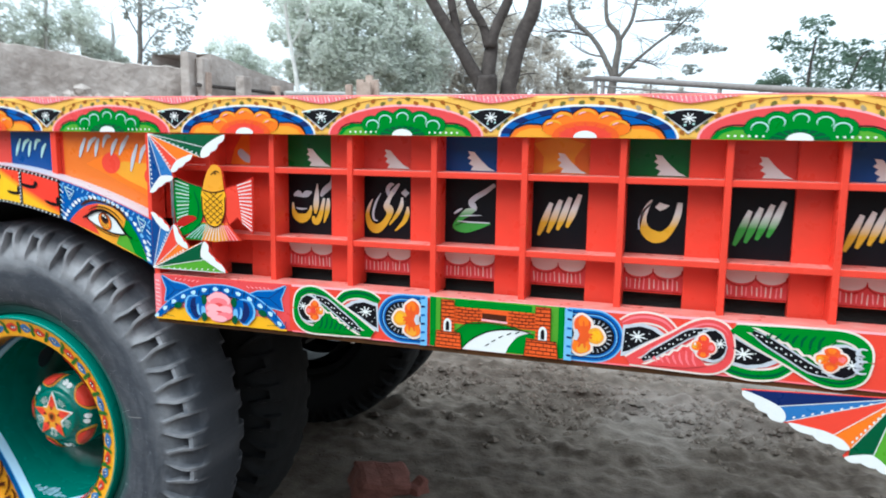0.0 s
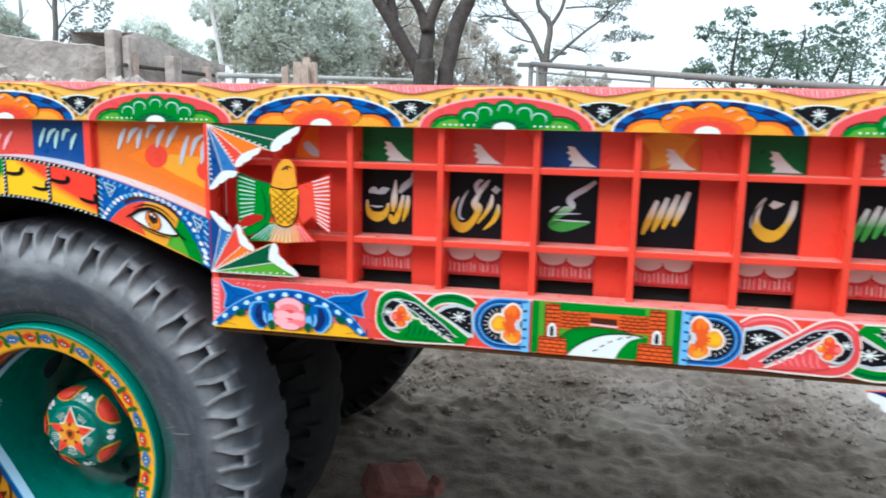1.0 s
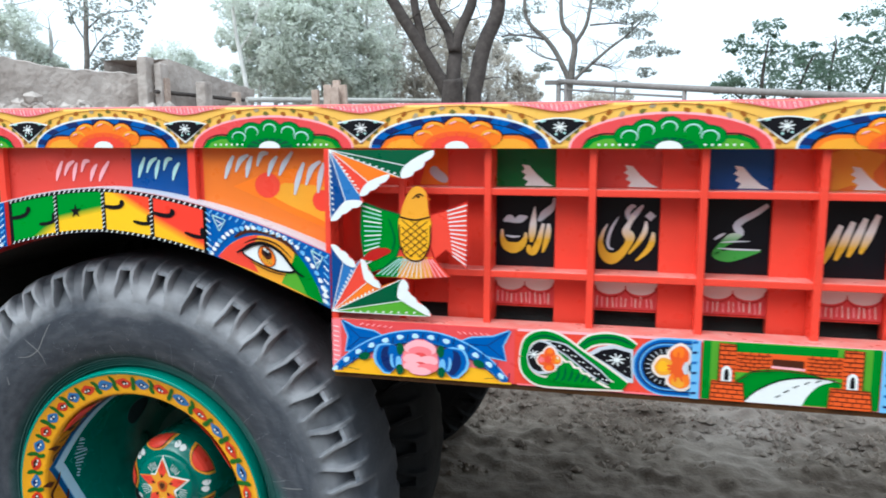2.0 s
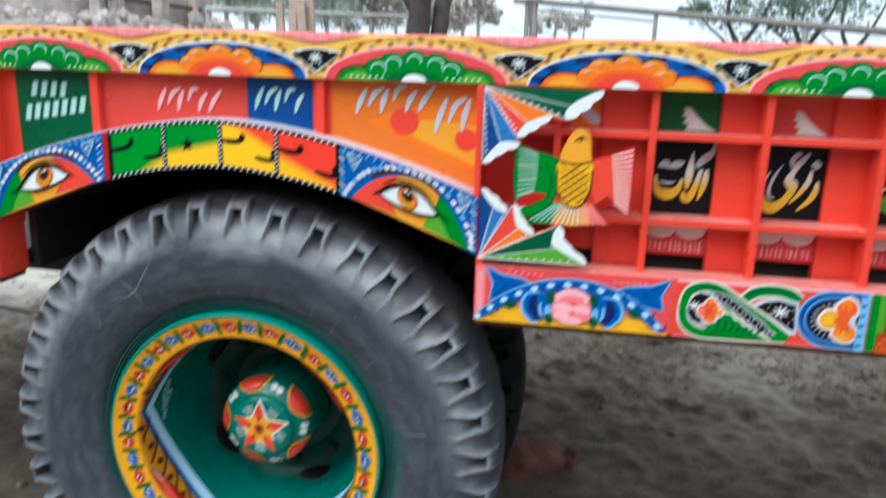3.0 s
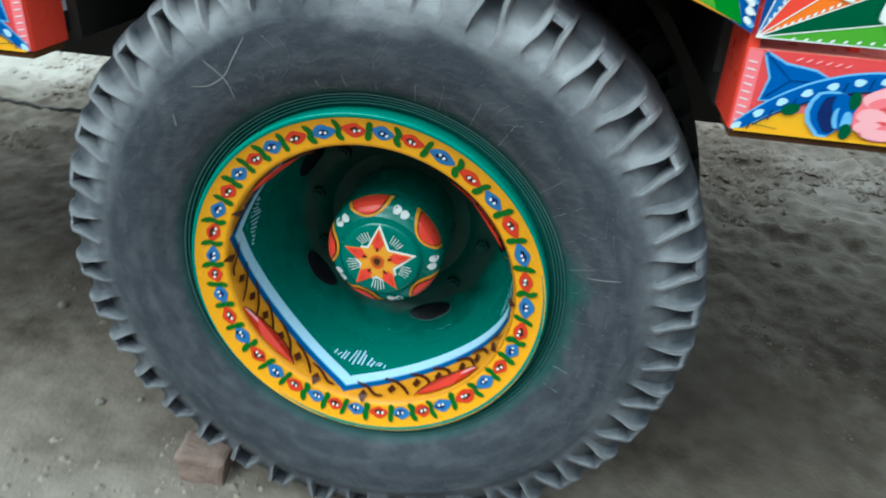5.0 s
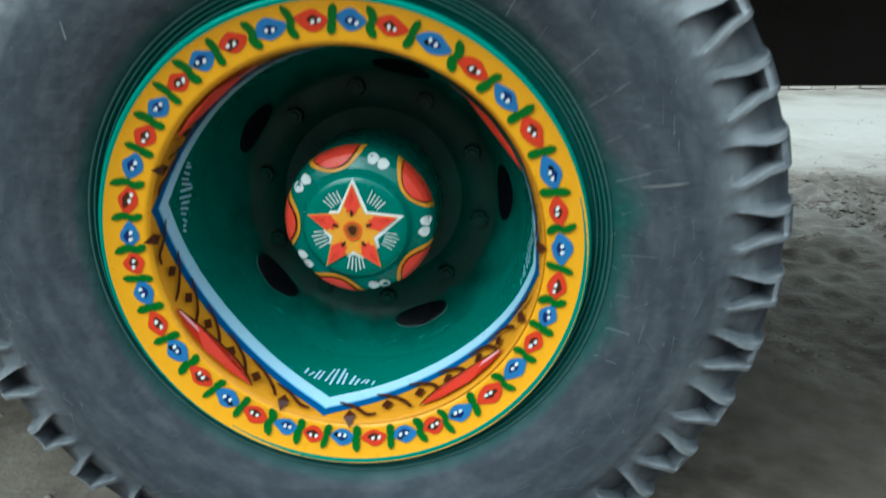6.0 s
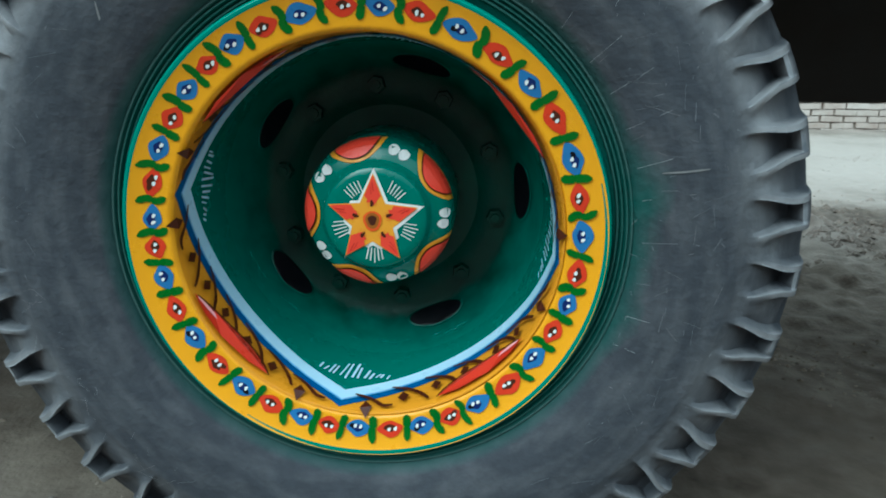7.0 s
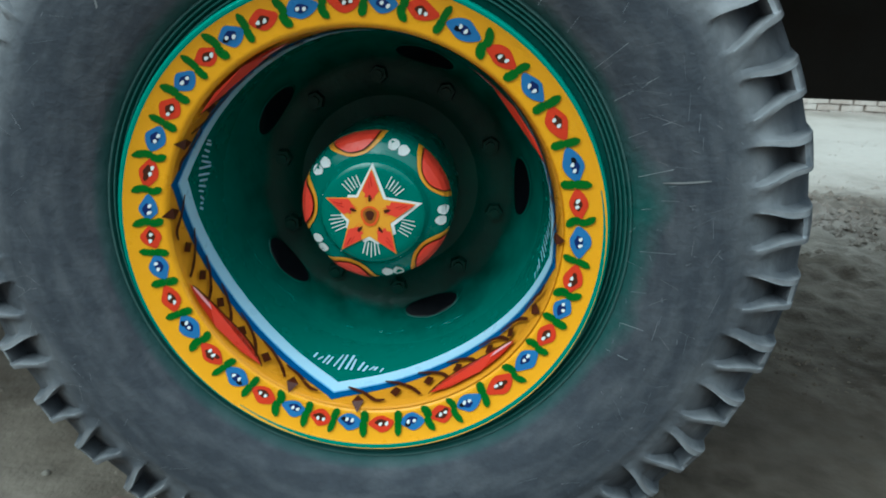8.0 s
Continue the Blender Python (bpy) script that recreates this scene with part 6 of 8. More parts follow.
def eye(s):
    """The eye beside the year; s = -1 mirrors it."""
    p = Paint(lambda u, v, coat: band_place(MIDDLE + s * (u - MIDDLE), v, coat), 1, 0.09)
    p.poly(rows(0.239, 0.4855, 0.0) + rows(0.4855, 0.239, 1.0), BLUE, 1)
    inner = smooth_line([(0.262, 0.02), (0.285, 0.34), (0.315, 0.62), (0.352, 0.80), (0.395, 0.82), (0.432, 0.62), (0.458, 0.32), (0.472, 0.02)], 5)
    p.poly(inner, GOLD, 2)
    p.poly([(0.262, 0.02)] + smooth_line([(0.285, 0.34), (0.315, 0.62), (0.345, 0.78)], 5) + smooth_line([(0.338, 0.60), (0.322, 0.44), (0.330, 0.25), (0.345, 0.02)], 4), RED, 2.6)
    p.poly(smooth_line([(0.398, 0.02), (0.405, 0.30), (0.415, 0.60), (0.420, 0.74), (0.440, 0.56), (0.458, 0.32), (0.472, 0.02)], 4), GREEN, 2.6)
    p.poly(smooth_line([(0.390, 0.02), (0.398, 0.22), (0.412, 0.42), (0.430, 0.20), (0.440, 0.02)], 4), LIGHT_GREEN, 3)
    p.stroke([(0.298, 0.56), (0.325, 0.80), (0.362, 0.90), (0.398, 0.87), (0.424, 0.70)], 0.0085, BROWN, 3.4, 0.3)
    p.stroke([(0.318, 0.52), (0.345, 0.71), (0.382, 0.75), (0.412, 0.60)], 0.0032, BROWN, 3.4, 0.3)
    white = smooth_line([(0.314, 0.32), (0.332, 0.52), (0.358, 0.65), (0.388, 0.61), (0.416, 0.39), (0.396, 0.27), (0.370, 0.22), (0.338, 0.23)], 4, True)
    p.poly(white, WHITE, 4)
    p.stroke(white + white[:1], 0.0034, BLACK, 5, 1, 0)
    p.blob(0.363, 0.435, 0.0182, 0.205, BROWN, 5.4)
    p.blob(0.363, 0.425, 0.0165, 0.185, ORANGE, 5.6)
    p.blob(0.363, 0.36, 0.0115, 0.095, GOLD, 6)
    for k in range(7):
        p.stroke([(0.352 + 0.0036 * k, 0.27 + 0.01 * abs(k - 3)), (0.355 + 0.0027 * k, 0.38)], 0.0014, BROWN, 6.2, 0.5, 0)
    p.blob(0.363, 0.49, 0.0105, 0.115, BROWN, 6.4)
    p.blob(0.363, 0.51, 0.0062, 0.075, BLACK, 6.8)
    p.blob(0.360, 0.56, 0.0030, 0.028, WHITE, 7.2)
    p.blob(0.366, 0.54, 0.0018, 0.022, WHITE, 7.2)
    p.stroke([(0.303, 0.27), (0.318, 0.40), (0.334, 0.55), (0.360, 0.675), (0.390, 0.635), (0.418, 0.40), (0.436, 0.36)], 0.0062, BLACK, 7.4, 0.4)
    p.stroke([(0.330, 0.20), (0.366, 0.165), (0.402, 0.23)], 0.0024, BROWN, 7.4, 0.4)
    # white dashes and triangles round it
    ring = smooth_line([(0.250, 0.06), (0.270, 0.40), (0.300, 0.72), (0.345, 0.92), (0.400, 0.94), (0.442, 0.74), (0.468, 0.42), (0.480, 0.08)], 5)
    for u, v, a in along([(u, v * 0.1) for u, v in ring], 0.0125):
        p.blob(u, v * 10, 0.0050, 0.046, WHITE if rng_eye.random() > 0.3 else LIGHT_BLUE, 4, turn=0, n=8, wobble=0.10)
    for u, v, a in along([(MIDDLE + (u - MIDDLE) * 1.0, v * 0.1) for u, v in rows(0.252, 0.482, 0.93, 6)], 0.0135):
        p.stroke([(u - 0.004, v * 10 - 0.04), (u + 0.002, v * 10 + 0.05)], 0.0042, LIGHT_BLUE, 3.8, 0.6, 0)
    for k in range(7):
        p.stroke([(0.474, 0.86 - 0.12 * k), (0.4835, 0.80 - 0.12 * k)], 0.0046, WHITE if k % 2 else LIGHT_BLUE, 3.8, 0.6, 0)
        p.stroke([(0.2405, 0.90 - 0.13 * k), (0.2500, 0.84 - 0.13 * k)], 0.0046, WHITE if k % 2 else LIGHT_BLUE, 3.8, 0.6, 0)
    for cu, cv, w in ((0.268, 0.76, 0.013), (0.462, 0.80, 0.011)):
        tri3 = [(cu - w, cv + 0.12), (cu + w, cv + 0.10), (cu, cv - 0.17)]
        p.stroke(tri3 + tri3[:1], 0.0032, SILVER, 4.6, 1, 0)
        p.stroke([(cu - 0.006, cv + 0.04), (cu + 0.006, cv), (cu - 0.002, cv - 0.08)], 0.003, WHITE, 4.6, 0.6, 0)
    for k in range(3):
        p.blob(0.476, 0.30 - 0.10 * k, 0.005, 0.04, WHITE, 4.6, n=8)
    p.done("painted_eye", arch, "painted eye in gold, red and green on blue")


year_blocks()
eye(1)
eye(-1)
ledge = part("arch_ledge", curved_plate(lambda x: arch_high(x) - 0.001, lambda x: arch_high(x) + 0.0025, 0.004, Y_ARCH - 0.0005), GREY_WHITE, arch, "dusty pale top edge")


# ---- wheel paint ----
def on_ring(u, v, coat):
    return u, ring_y(math.hypot(u, v)) - 0.0006 * coat, v


WALL_UNIT = 0.0039        # metres to a degree on the dish wall


def on_wall(deg, y, coat):
    r = wall_r(y) - 0.0007 * coat
    return r * math.cos(radians(deg)), y, r * math.sin(radians(deg))


def on_hub(u, v, coat):
    return u, hub_y(math.hypot(u, v)) - 0.0008 * coat, v


rng = random.Random(2)
# the painter's uneven spacing round the ring, in degrees
SPACING = (1, 11, 21, 33, 43, 53.5, 64.5, 75.5, 84.7, 93.6, 104.5, 114, 123, 131, 139.5, 147.8, 156.5, 166, 176.2, 183.7, 192.4, 202.3, 211.5, 221.6, 231.3, 240.4, 250.3, 258, 266.5, 275.9, 285, 293.8, 302, 313, 323.7, 333, 341.6, 350)


def polar(p_r, deg, along_r=0.0, along_t=0.0):
    """A spot on the ring: radius and angle, then steps outwards and round."""
    t = radians(deg)
    return (p_r + along_r) * math.cos(t) - along_t * math.sin(t), (p_r + along_r) * math.sin(t) + along_t * math.cos(t)


def petal(deg, r, out, back, fore, skew):
    """A flower's outline: pointed towards its neighbours, fuller outwards."""
    pts = [(0, -back), (out * 0.62, -back * 0.52), (out, -0.05 * back), (out * 0.72, fore * 0.55), (skew, fore), (-out * 0.70, fore * 0.50), (-out * 0.95, 0.05 * fore), (-out * 0.68, -back * 0.55)]
    return [polar(r, deg, a, b) for a, b in smooth_line(pts, 3, True)]


for k, a in enumerate(SPACING):
    red = k % 2 == 1
    nxt = SPACING[(k + 1) % len(SPACING)] + (360 if k == len(SPACING) - 1 else 0)
    prev = SPACING[k - 1] - (360 if k == 0 else 0)
    mid = 0.2615 + 0.006 * max(0.0, math.sin(radians(a))) + rng.uniform(-0.0012, 0.0012)
    out = rng.uniform(0.0112, 0.0130)
    back, fore = radians(a - prev) * 0.264 * 0.5 - 0.0040, radians(nxt - a) * 0.264 * 0.5 - 0.0040
    skew = rng.uniform(-0.004, 0.004)
    p = Paint(on_ring)
    p.poly(petal(a, mid, out, back, fore, skew), FLOWER_RED if red else FLOWER_BLUE, 2)
    lean = rng.uniform(-0.002, 0.002)
    p.poly(petal(a, mid + lean, 0.0052, 0.0085 + rng.uniform(-0.0015, 0.0015), 0.0075, lean), BROWN if red else NAVY, 3)
    if rng.random() < 0.5:          # a second dark dab
        p.blob(*polar(mid, a, rng.uniform(-0.004, 0.004), rng.choice((-1, 1)) * 0.007), 0.0030, 0.0042, BROWN if red else BLACK, 3.4, turn=a, n=8, wobble=0.1)
    u, v = polar(mid, a, rng.uniform(-0.002, 0.001), rng.uniform(-0.003, 0.003))
    gap = rng.uniform(0.0034, 0.0044)
    for j in (-1, 1):          # two white glints
        tilt = radians(a + 90 + rng.uniform(-25, 25))
        p.blob(u + j * gap * math.cos(tilt), v + j * gap * math.sin(tilt), 0.0030 * rng.uniform(0.8, 1.15), 0.0021, WHITE, 4, turn=rng.uniform(30, 80), n=8, wobble=0.1)
    p.done("painted_flower", wheel, "red flower" if red else "blue flower")
    # a pair of green leaves between two flowers
    p = Paint(on_ring)
    h = (a + nxt) / 2
    bend, off = rng.uniform(-0.006, 0.006), rng.uniform(-0.002, 0.002)
    p.stroke([polar(mid, h, -0.0165, off - bend), polar(mid, h, -0.008, off + 0.001), polar(mid, h, 0.001, off)], rng.uniform(0.0085, 0.0110), LEAF_GREEN, 3, 0.30, 4)
    p.stroke([polar(mid, h, -0.003, off), polar(mid, h, 0.006, off - 0.001), polar(mid, h, 0.0165 + rng.uniform(-0.002, 0.003), off + bend)], rng.uniform(0.0080, 0.0105), LEAF_GREEN, 3.4, 0.25, 4)
    if k % 3 == 0:
        p.stroke([polar(mid, h, -0.010, off + 0.002), polar(mid, h, 0.004, off + 0.003)], 0.0026, DARK_GREEN, 3.8, 0.2, 0)
    p.done("painted_leaf", wheel)

# inside wall: yellow field with a pale blue line that comes to four points
TIPS = (79, 169, 260, 352)


def border(deg):
    d = min(abs((deg - t + 180) % 360 - 180) for t in TIPS)
    f = min(1.0, d / 45.5)
    return 0.0935 + 0.0635 * math.sin(f * math.pi / 2) ** 0.85


degs = list(range(0, 361, 3)) + list(TIPS)
degs = sorted(degs)
LEVELS = (0.0846, 0.0875, 0.0915, 0.098, 0.110, 0.125, 0.140, 0.156)


def wall_strip(name, low, high, mat, coat, label):
    """A band of paint round the wall, between two heights that follow the border."""
    p = Paint(on_wall, WALL_UNIT)
    for a, b in zip(degs, degs[1:]):
        if a == b:
            continue
        A, B = border(a), border(b)
        la, lb = (LEVELS[0], LEVELS[0]) if low is None else (max(LEVELS[0], A + low), max(LEVELS[0], B + low))
        cuts = [0.0] + [f for f in ((v - la) / (A + high - la) for v in LEVELS[1:]) if 0.03 < f < 0.97] + [1.0]
        for f, g in zip(cuts, cuts[1:]):
            p.poly([(a, la + (A + high - la) * f), (b, lb + (B + high - lb) * f), (b, lb + (B + high - lb) * g), (a, la + (A + high - la) * g)], mat, coat, lift=coat)
    p.done(name, wheel, label)


wall_strip("painted_field", None, 0.002, WALL_GOLD, 1.2, "gold band inside the dish")
wall_strip("painted_line", -0.003, 0.013, LINE_BLUE, 2.2, "blue line in four points")
wall_strip("painted_line", 0.010, 0.038, LIGHT_BLUE, 3.2, "pale blue line in four points")
wall_strip("painted_line", 0.0125, 0.0365, PALE_BLUE, 4.2, "white-blue line in four points")
for n_tip, tip in enumerate(TIPS):
    nxt = tip + 45
    p = Paint(on_wall, WALL_UNIT)
    # red lance with a pale edge, below a row of dark diamonds and a scalloped vine
    lo, hi = (nxt - 13, nxt + 20) if tip < 200 else (nxt + 20, nxt - 12)
    at = lambda f: lo + (hi - lo) * f
    p.poly([(at(-0.03), 0.0885), (at(0.20), 0.1060), (at(0.45), 0.1165), (at(0.72), 0.1180), (at(0.90), 0.1070), (at(1.04), 0.0920), (at(0.8), 0.0895), (at(0.45), 0.0880), (at(0.18), 0.0880)], LANCE_RED, 9)
    p.stroke([(at(0.02), 0.0915), (at(0.20), 0.0990), (at(0.45), 0.1055), (at(0.72), 0.1065), (at(0.88), 0.0990)], 0.0052, LIGHT_PINK, 10, 0.5)
    p.stroke([(at(0.0), 0.0915), (at(0.20), 0.1060), (at(0.45), 0.1165), (at(0.72), 0.1180), (at(0.90), 0.1070), (at(1.04), 0.0900)], 0.0036, BROWN, 10, 0.5)
    p.done("painted_lance", wheel, "red lance with a pale edge")
    p = Paint(on_wall, WALL_UNIT)
    for k in range(7):
        d = nxt - 34 + 11.3 * k + rng.uniform(-1, 1)
        edge = border(d) - 0.004
        if edge < 0.116:
            continue
        y, m = edge - 0.026, d - 2.2
        p.poly([(m - 1.9, y - 0.002), (m + 0.4, y - 0.0125), (m + 1.9, y + 0.002), (m - 0.4, y + 0.0125)], BROWN, 9)
        p.stroke([(d - 6.6, edge + 0.002), (d - 1.5, edge - 0.006), (d + 3.0, edge - 0.022), (d + 6.4, max(0.094, edge - 0.050))], 0.0058, BROWN, 9, 0.6)
    p.done("painted_vine", wheel, "dark brown scalloped vine with diamonds", "stuff")
    q = Paint(on_wall, WALL_UNIT)
    for k in range(13):
        swell = math.exp(-((k - 5) / 3.2) ** 2)
        h = (0.008 + 0.021 * swell) * rng.uniform(0.75, 1.2)
        d, foot = tip - 11 + 2.0 * k + rng.uniform(-0.35, 0.35), 0.1745 + rng.uniform(-0.003, 0.003) - 0.3 * h
        q.stroke([(d - rng.uniform(0.2, 0.9), foot), (d + rng.uniform(0.3, 1.3), foot + 1.3 * h)], rng.uniform(0.0046, 0.0070), PALE_BLUE, 2.4, 0.5, 0)
    q.done("painted_brushwork", wheel, kind="stuff")

# scuffs where the disc bends into the wall
p = Paint(on_wall, WALL_UNIT)
for k in range(60):
    d, y = rng.uniform(196, 306), 0.280 + rng.uniform(-0.0035, 0.0035)
    if noise.noise((d * 0.09, 3, 1)) > -0.05:
        p.stroke([(d, y), (d + rng.uniform(0.8, 3.4), y + rng.uniform(-0.002, 0.002))], rng.uniform(0.0010, 0.0026), SILVER, 1, 0.2, 0)
p.done("scuffing", wheel, "pale scuffs where the dish bends", "stuff")

# hub: five-pointed star, rays, half discs and white spots round the side
rays = Paint(on_hub)
p = Paint(on_hub)
p.poly(star_points(-0.0024, -0.0028, 0.0710, 0.475, 5, 88.5), WHITE, 3)
p.poly(star_points(-0.003, -0.002, 0.0635, 0.455, 5, 88.5), GOLD, 3.7)
for k in range(5):
    a = radians(88.5 + 72 * k)
    c, s = math.cos(a), math.sin(a)

    def arm(r, side):
        """A spot on an arm of the star: out along it, then across."""
        return -0.003 + r * c - side * s, -0.002 + r * s + side * c

    p.poly([arm(0.0610, 0), arm(0.044, 0.0072), arm(0.033, 0.0112), arm(0.029, 0.0070), arm(0.0245, 0.0085), arm(0.025, 0.002), arm(0.021, -0.002), arm(0.028, -0.0065), arm(0.034, -0.0108), arm(0.045, -0.0068)], RED, 4.3)
    for j in range(4):          # dry brush marks into the gold
        w = -0.006 + 0.004 * j
        p.stroke([arm(0.030, w), arm(0.0185 + rng.uniform(-0.003, 0.003), w * 0.8)], 0.0022, RED if j % 2 else BRICK_RED, 4.5, 0.2, 0)
    p.stroke([arm(0.052, 0.001), arm(0.040, -0.001)], 0.0032, DEEP_RED, 4.7, 0.3, 0)
    p.stroke([arm(0.046, 0.003), arm(0.036, 0.002)], 0.0024, DEEP_RED, 4.7, 0.3, 0)
    p.blob(*arm(0.0235, 0.001), 0.0048, 0.0024, BROWN, 4.9, turn=math.degrees(a), n=8, wobble=0.15)
    h = a + radians(36)
    for j in range(-2, 3):
        g = h + 0.10 * j
        far = 0.059 - 0.002 * abs(j) + rng.uniform(-0.003, 0.003)
        rays.stroke([(0.040 * math.cos(g), 0.040 * math.sin(g)), (far * math.cos(g), far * math.sin(g))], rng.uniform(0.0028, 0.0038), WHITE, 2.4, 0.4, 0)
p.blob(-0.003, -0.002, 0.0125, 0.0140, BRICK_RED, 5, wobble=0.06)
p.blob(-0.003, -0.0015, 0.0092, 0.0108, OCHRE, 5.5, wobble=0.05)
p.blob(-0.003, -0.001, 0.0058, 0.0068, BROWN, 6, wobble=0.1)
p.done("painted_star", wheel, "red and gold star with white edges")
rays.done("painted_brushwork", wheel, "white rays round the star", "stuff")


for k in range(5):
    a = 106 + 72 * k
    p = Paint(on_hub)
    for w, depth, mat, coat in ((24, 0.0770, GOLD, 1.2), (19.5, 0.0815, BROWN, 2.2), (18, 0.0832, RED, 3.2)):
        inner = [(radians(a - w + 2 * w * j / 24), depth + (0.1035 - depth) * (abs(j - 12) / 12) ** 2.4) for j in range(25)]
        for (t0, r0), (t1, r1) in zip(inner, inner[1:]):
            for f0, f1 in ((0, 0.2), (0.2, 0.4), (0.4, 0.55), (0.55, 0.7), (0.7, 0.8), (0.8, 0.9), (0.9, 1)):
                q = [(t, r + (0.1038 - r) * f) for t, r, f in ((t0, r0, f0), (t1, r1, f0), (t1, r1, f1), (t0, r0, f1))]
                p.poly([(r * math.cos(t), r * math.sin(t)) for t, r in q], mat, coat)
    p.done("painted_petal", wheel, "red half disc with a gold edge")
    p = Paint(on_hub)
    for da, r in ((-4.6, 0.0905), (4.8, 0.0925)):
        t = radians(a + 36 + da)
        p.blob(r * math.cos(t), r * math.sin(t), 0.0078, 0.0070, WHITE, 2, n=10, wobble=0.06)
    p.done("painted_spot", wheel)


# pale scratches and mould marks on the tyre's outer face
def on_tyre(u, v, coat):
    r = math.hypot(u, v)
    prof = ((0.315, 0.068), (0.328, 0.0525), (0.34, 0.046), (0.36, 0.038), (0.38, 0.033), (0.40, 0.030), (0.42, 0.030), (0.46, 0.036))
    y = prof[-1][1]
    for (r0, y0), (r1, y1) in zip(prof, prof[1:]):
        if r0 <= r <= r1:
            y = y0 + (y1 - y0) * (r - r0) / (r1 - r0)
            break
    return u, y + 0.018 - 0.0008, v


p = Paint(on_tyre)
for k in range(46):
    a = radians(360 * k / 46 + rng.uniform(-1, 1))
    r0, r1 = 0.331, 0.345 + rng.random() * 0.045
    p.stroke([(r0 * math.cos(a), r0 * math.sin(a)), (r1 * math.cos(a + 0.01), r1 * math.sin(a + 0.01))], rng.uniform(0.0008, 0.0015), (EDGE_DUST, MOULD_LINE, MOULD_LINE)[k % 3], 1, 0.3, 0)
for k in range(250):
    a, r = rng.uniform(0, 2 * math.pi), rng.uniform(0.32, 0.44)
    b, n = a + rng.uniform(-0.07, 0.07), r + rng.uniform(-0.03, 0.03)
    n = max(0.32, min(0.445, n))
    p.stroke([(r * math.cos(a), r * math.sin(a)), (n * math.cos(b), n * math.sin(b))], rng.uniform(0.0005, 0.0013), (DUST, EDGE_DUST, EDGE_DUST)[k % 3], 1, 0.2, 0)
for k in range(150):          # short nicks and flecks
    a, r = rng.uniform(0, 2 * math.pi), rng.uniform(0.325, 0.445)
    t, d = rng.uniform(0, math.pi), rng.uniform(0.002, 0.007)
    u, v = r * math.cos(a), r * math.sin(a)
    p.stroke([(u, v), (u + d * math.cos(t), v + d * math.sin(t))], rng.uniform(0.0009, 0.0018), EDGE_DUST, 1, 0.2, 0)
for line in ([(-0.165, 0.395), (-0.185, 0.36), (-0.20, 0.335), (-0.225, 0.318), (-0.25, 0.315)], [(-0.23, 0.355), (-0.20, 0.33), (-0.19, 0.30)], [(-0.285, 0.27), (-0.283, 0.25), (-0.281, 0.235)], [(0.345, 0.085), (0.37, 0.088), (0.395, 0.092)]):
    p.stroke(line, 0.0022, DUST, 1, 0.4)
p.done("scuffing", wheel, "pale scratches", "stuff")


# ---- ground ----
def spaced(lo, hi, fine, far):
    """Even steps inside lo..hi, then ever longer ones out to far."""
    mid = list(np.arange(lo, hi, fine))
    step, a, left = fine, lo, []
    while a > -far:
        step *= 1.22
        a -= step
        left.append(a)
    step, b, right = fine, mid[-1], []
    while b < far:
        step *= 1.22
        b += step
        right.append(b)
    return left[::-1] + mid + right


def ground_z(x, y):
    near = math.exp(-((x / 9) ** 2 + ((y - 1) / 9) ** 2))
    churn = 0.28 + 0.85 * max(0.0, min(1.0, (y - 1.1) / 0.8)) * max(0.15, min(1.0, (3.3 - y) / 0.6))        # broken to clods under the trailer, smoother before it and behind
    lump = 0.030 * noise.noise((x * 0.9, y * 0.9, 0)) + 0.014 * noise.noise((x * 3.1, y * 3.1, 4))
    lump += churn * (0.055 * max(0, noise.noise((x * 5.2, y * 7.0, 9)) - 0.03) + 0.022 * noise.noise((x * 13, y * 16, 2)) + 0.018 * abs(noise.noise((x * 25, y * 27, 5))))
    calm = 1 - 0.8 * math.exp(-((x / 0.5) ** 2 + ((y - 0.2) / 0.35) ** 2))
    slope = -0.040 * max(0.0, min(2.5, x - 0.2)) * (1 - 0.3 * max(0, min(1, y / 6)))
    rise = 0.020 * math.exp(-((x / 0.55) ** 2 + ((y - 0.15) / 0.45) ** 2))
    return -0.036 + rise + near * (lump * calm + slope) + (1 - near) * 0.25 * noise.noise((x * 0.06, y * 0.06, 7)) * min(1, math.hypot(x, y) / 20)


gx, gy = spaced(-2.4, 3.6, 0.021, 600), spaced(-0.6, 4.0, 0.021, 600)
gverts = [(x, y, ground_z(x, y)) for y in gy for x in gx]
w = len(gx)
gfaces = [(j * w + i, j * w + i + 1, (j + 1) * w + i + 1, (j + 1) * w + i) for j in range(len(gy) - 1) for i in range(w - 1)]
gme = bpy.data.meshes.new("ground")
gme.from_pydata(gverts, [], gfaces)
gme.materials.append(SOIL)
gme.polygons.foreach_set("use_smooth", [True] * len(gfaces))
gme.update()
tagged(new("ground", gme), "bare trodden grey-brown soil with small clods", "ground", kind="structure")


def rock(radius, seed, flat_z=0.6, detail=2):
    bm = bmesh.new()
    bmesh.ops.create_icosphere(bm, subdivisions=detail, radius=1)
    for v in bm.verts:
        f = 1 + 0.35 * noise.noise(v.co * 1.3 + Vector((seed, 0, 0))) + 0.15 * noise.noise(v.co * 3.1 + Vector((0, seed, 0)))
        v.co = Vector((v.co.x * f, v.co.y * f * 0.85, v.co.z * f * flat_z)) * radius
    return bm


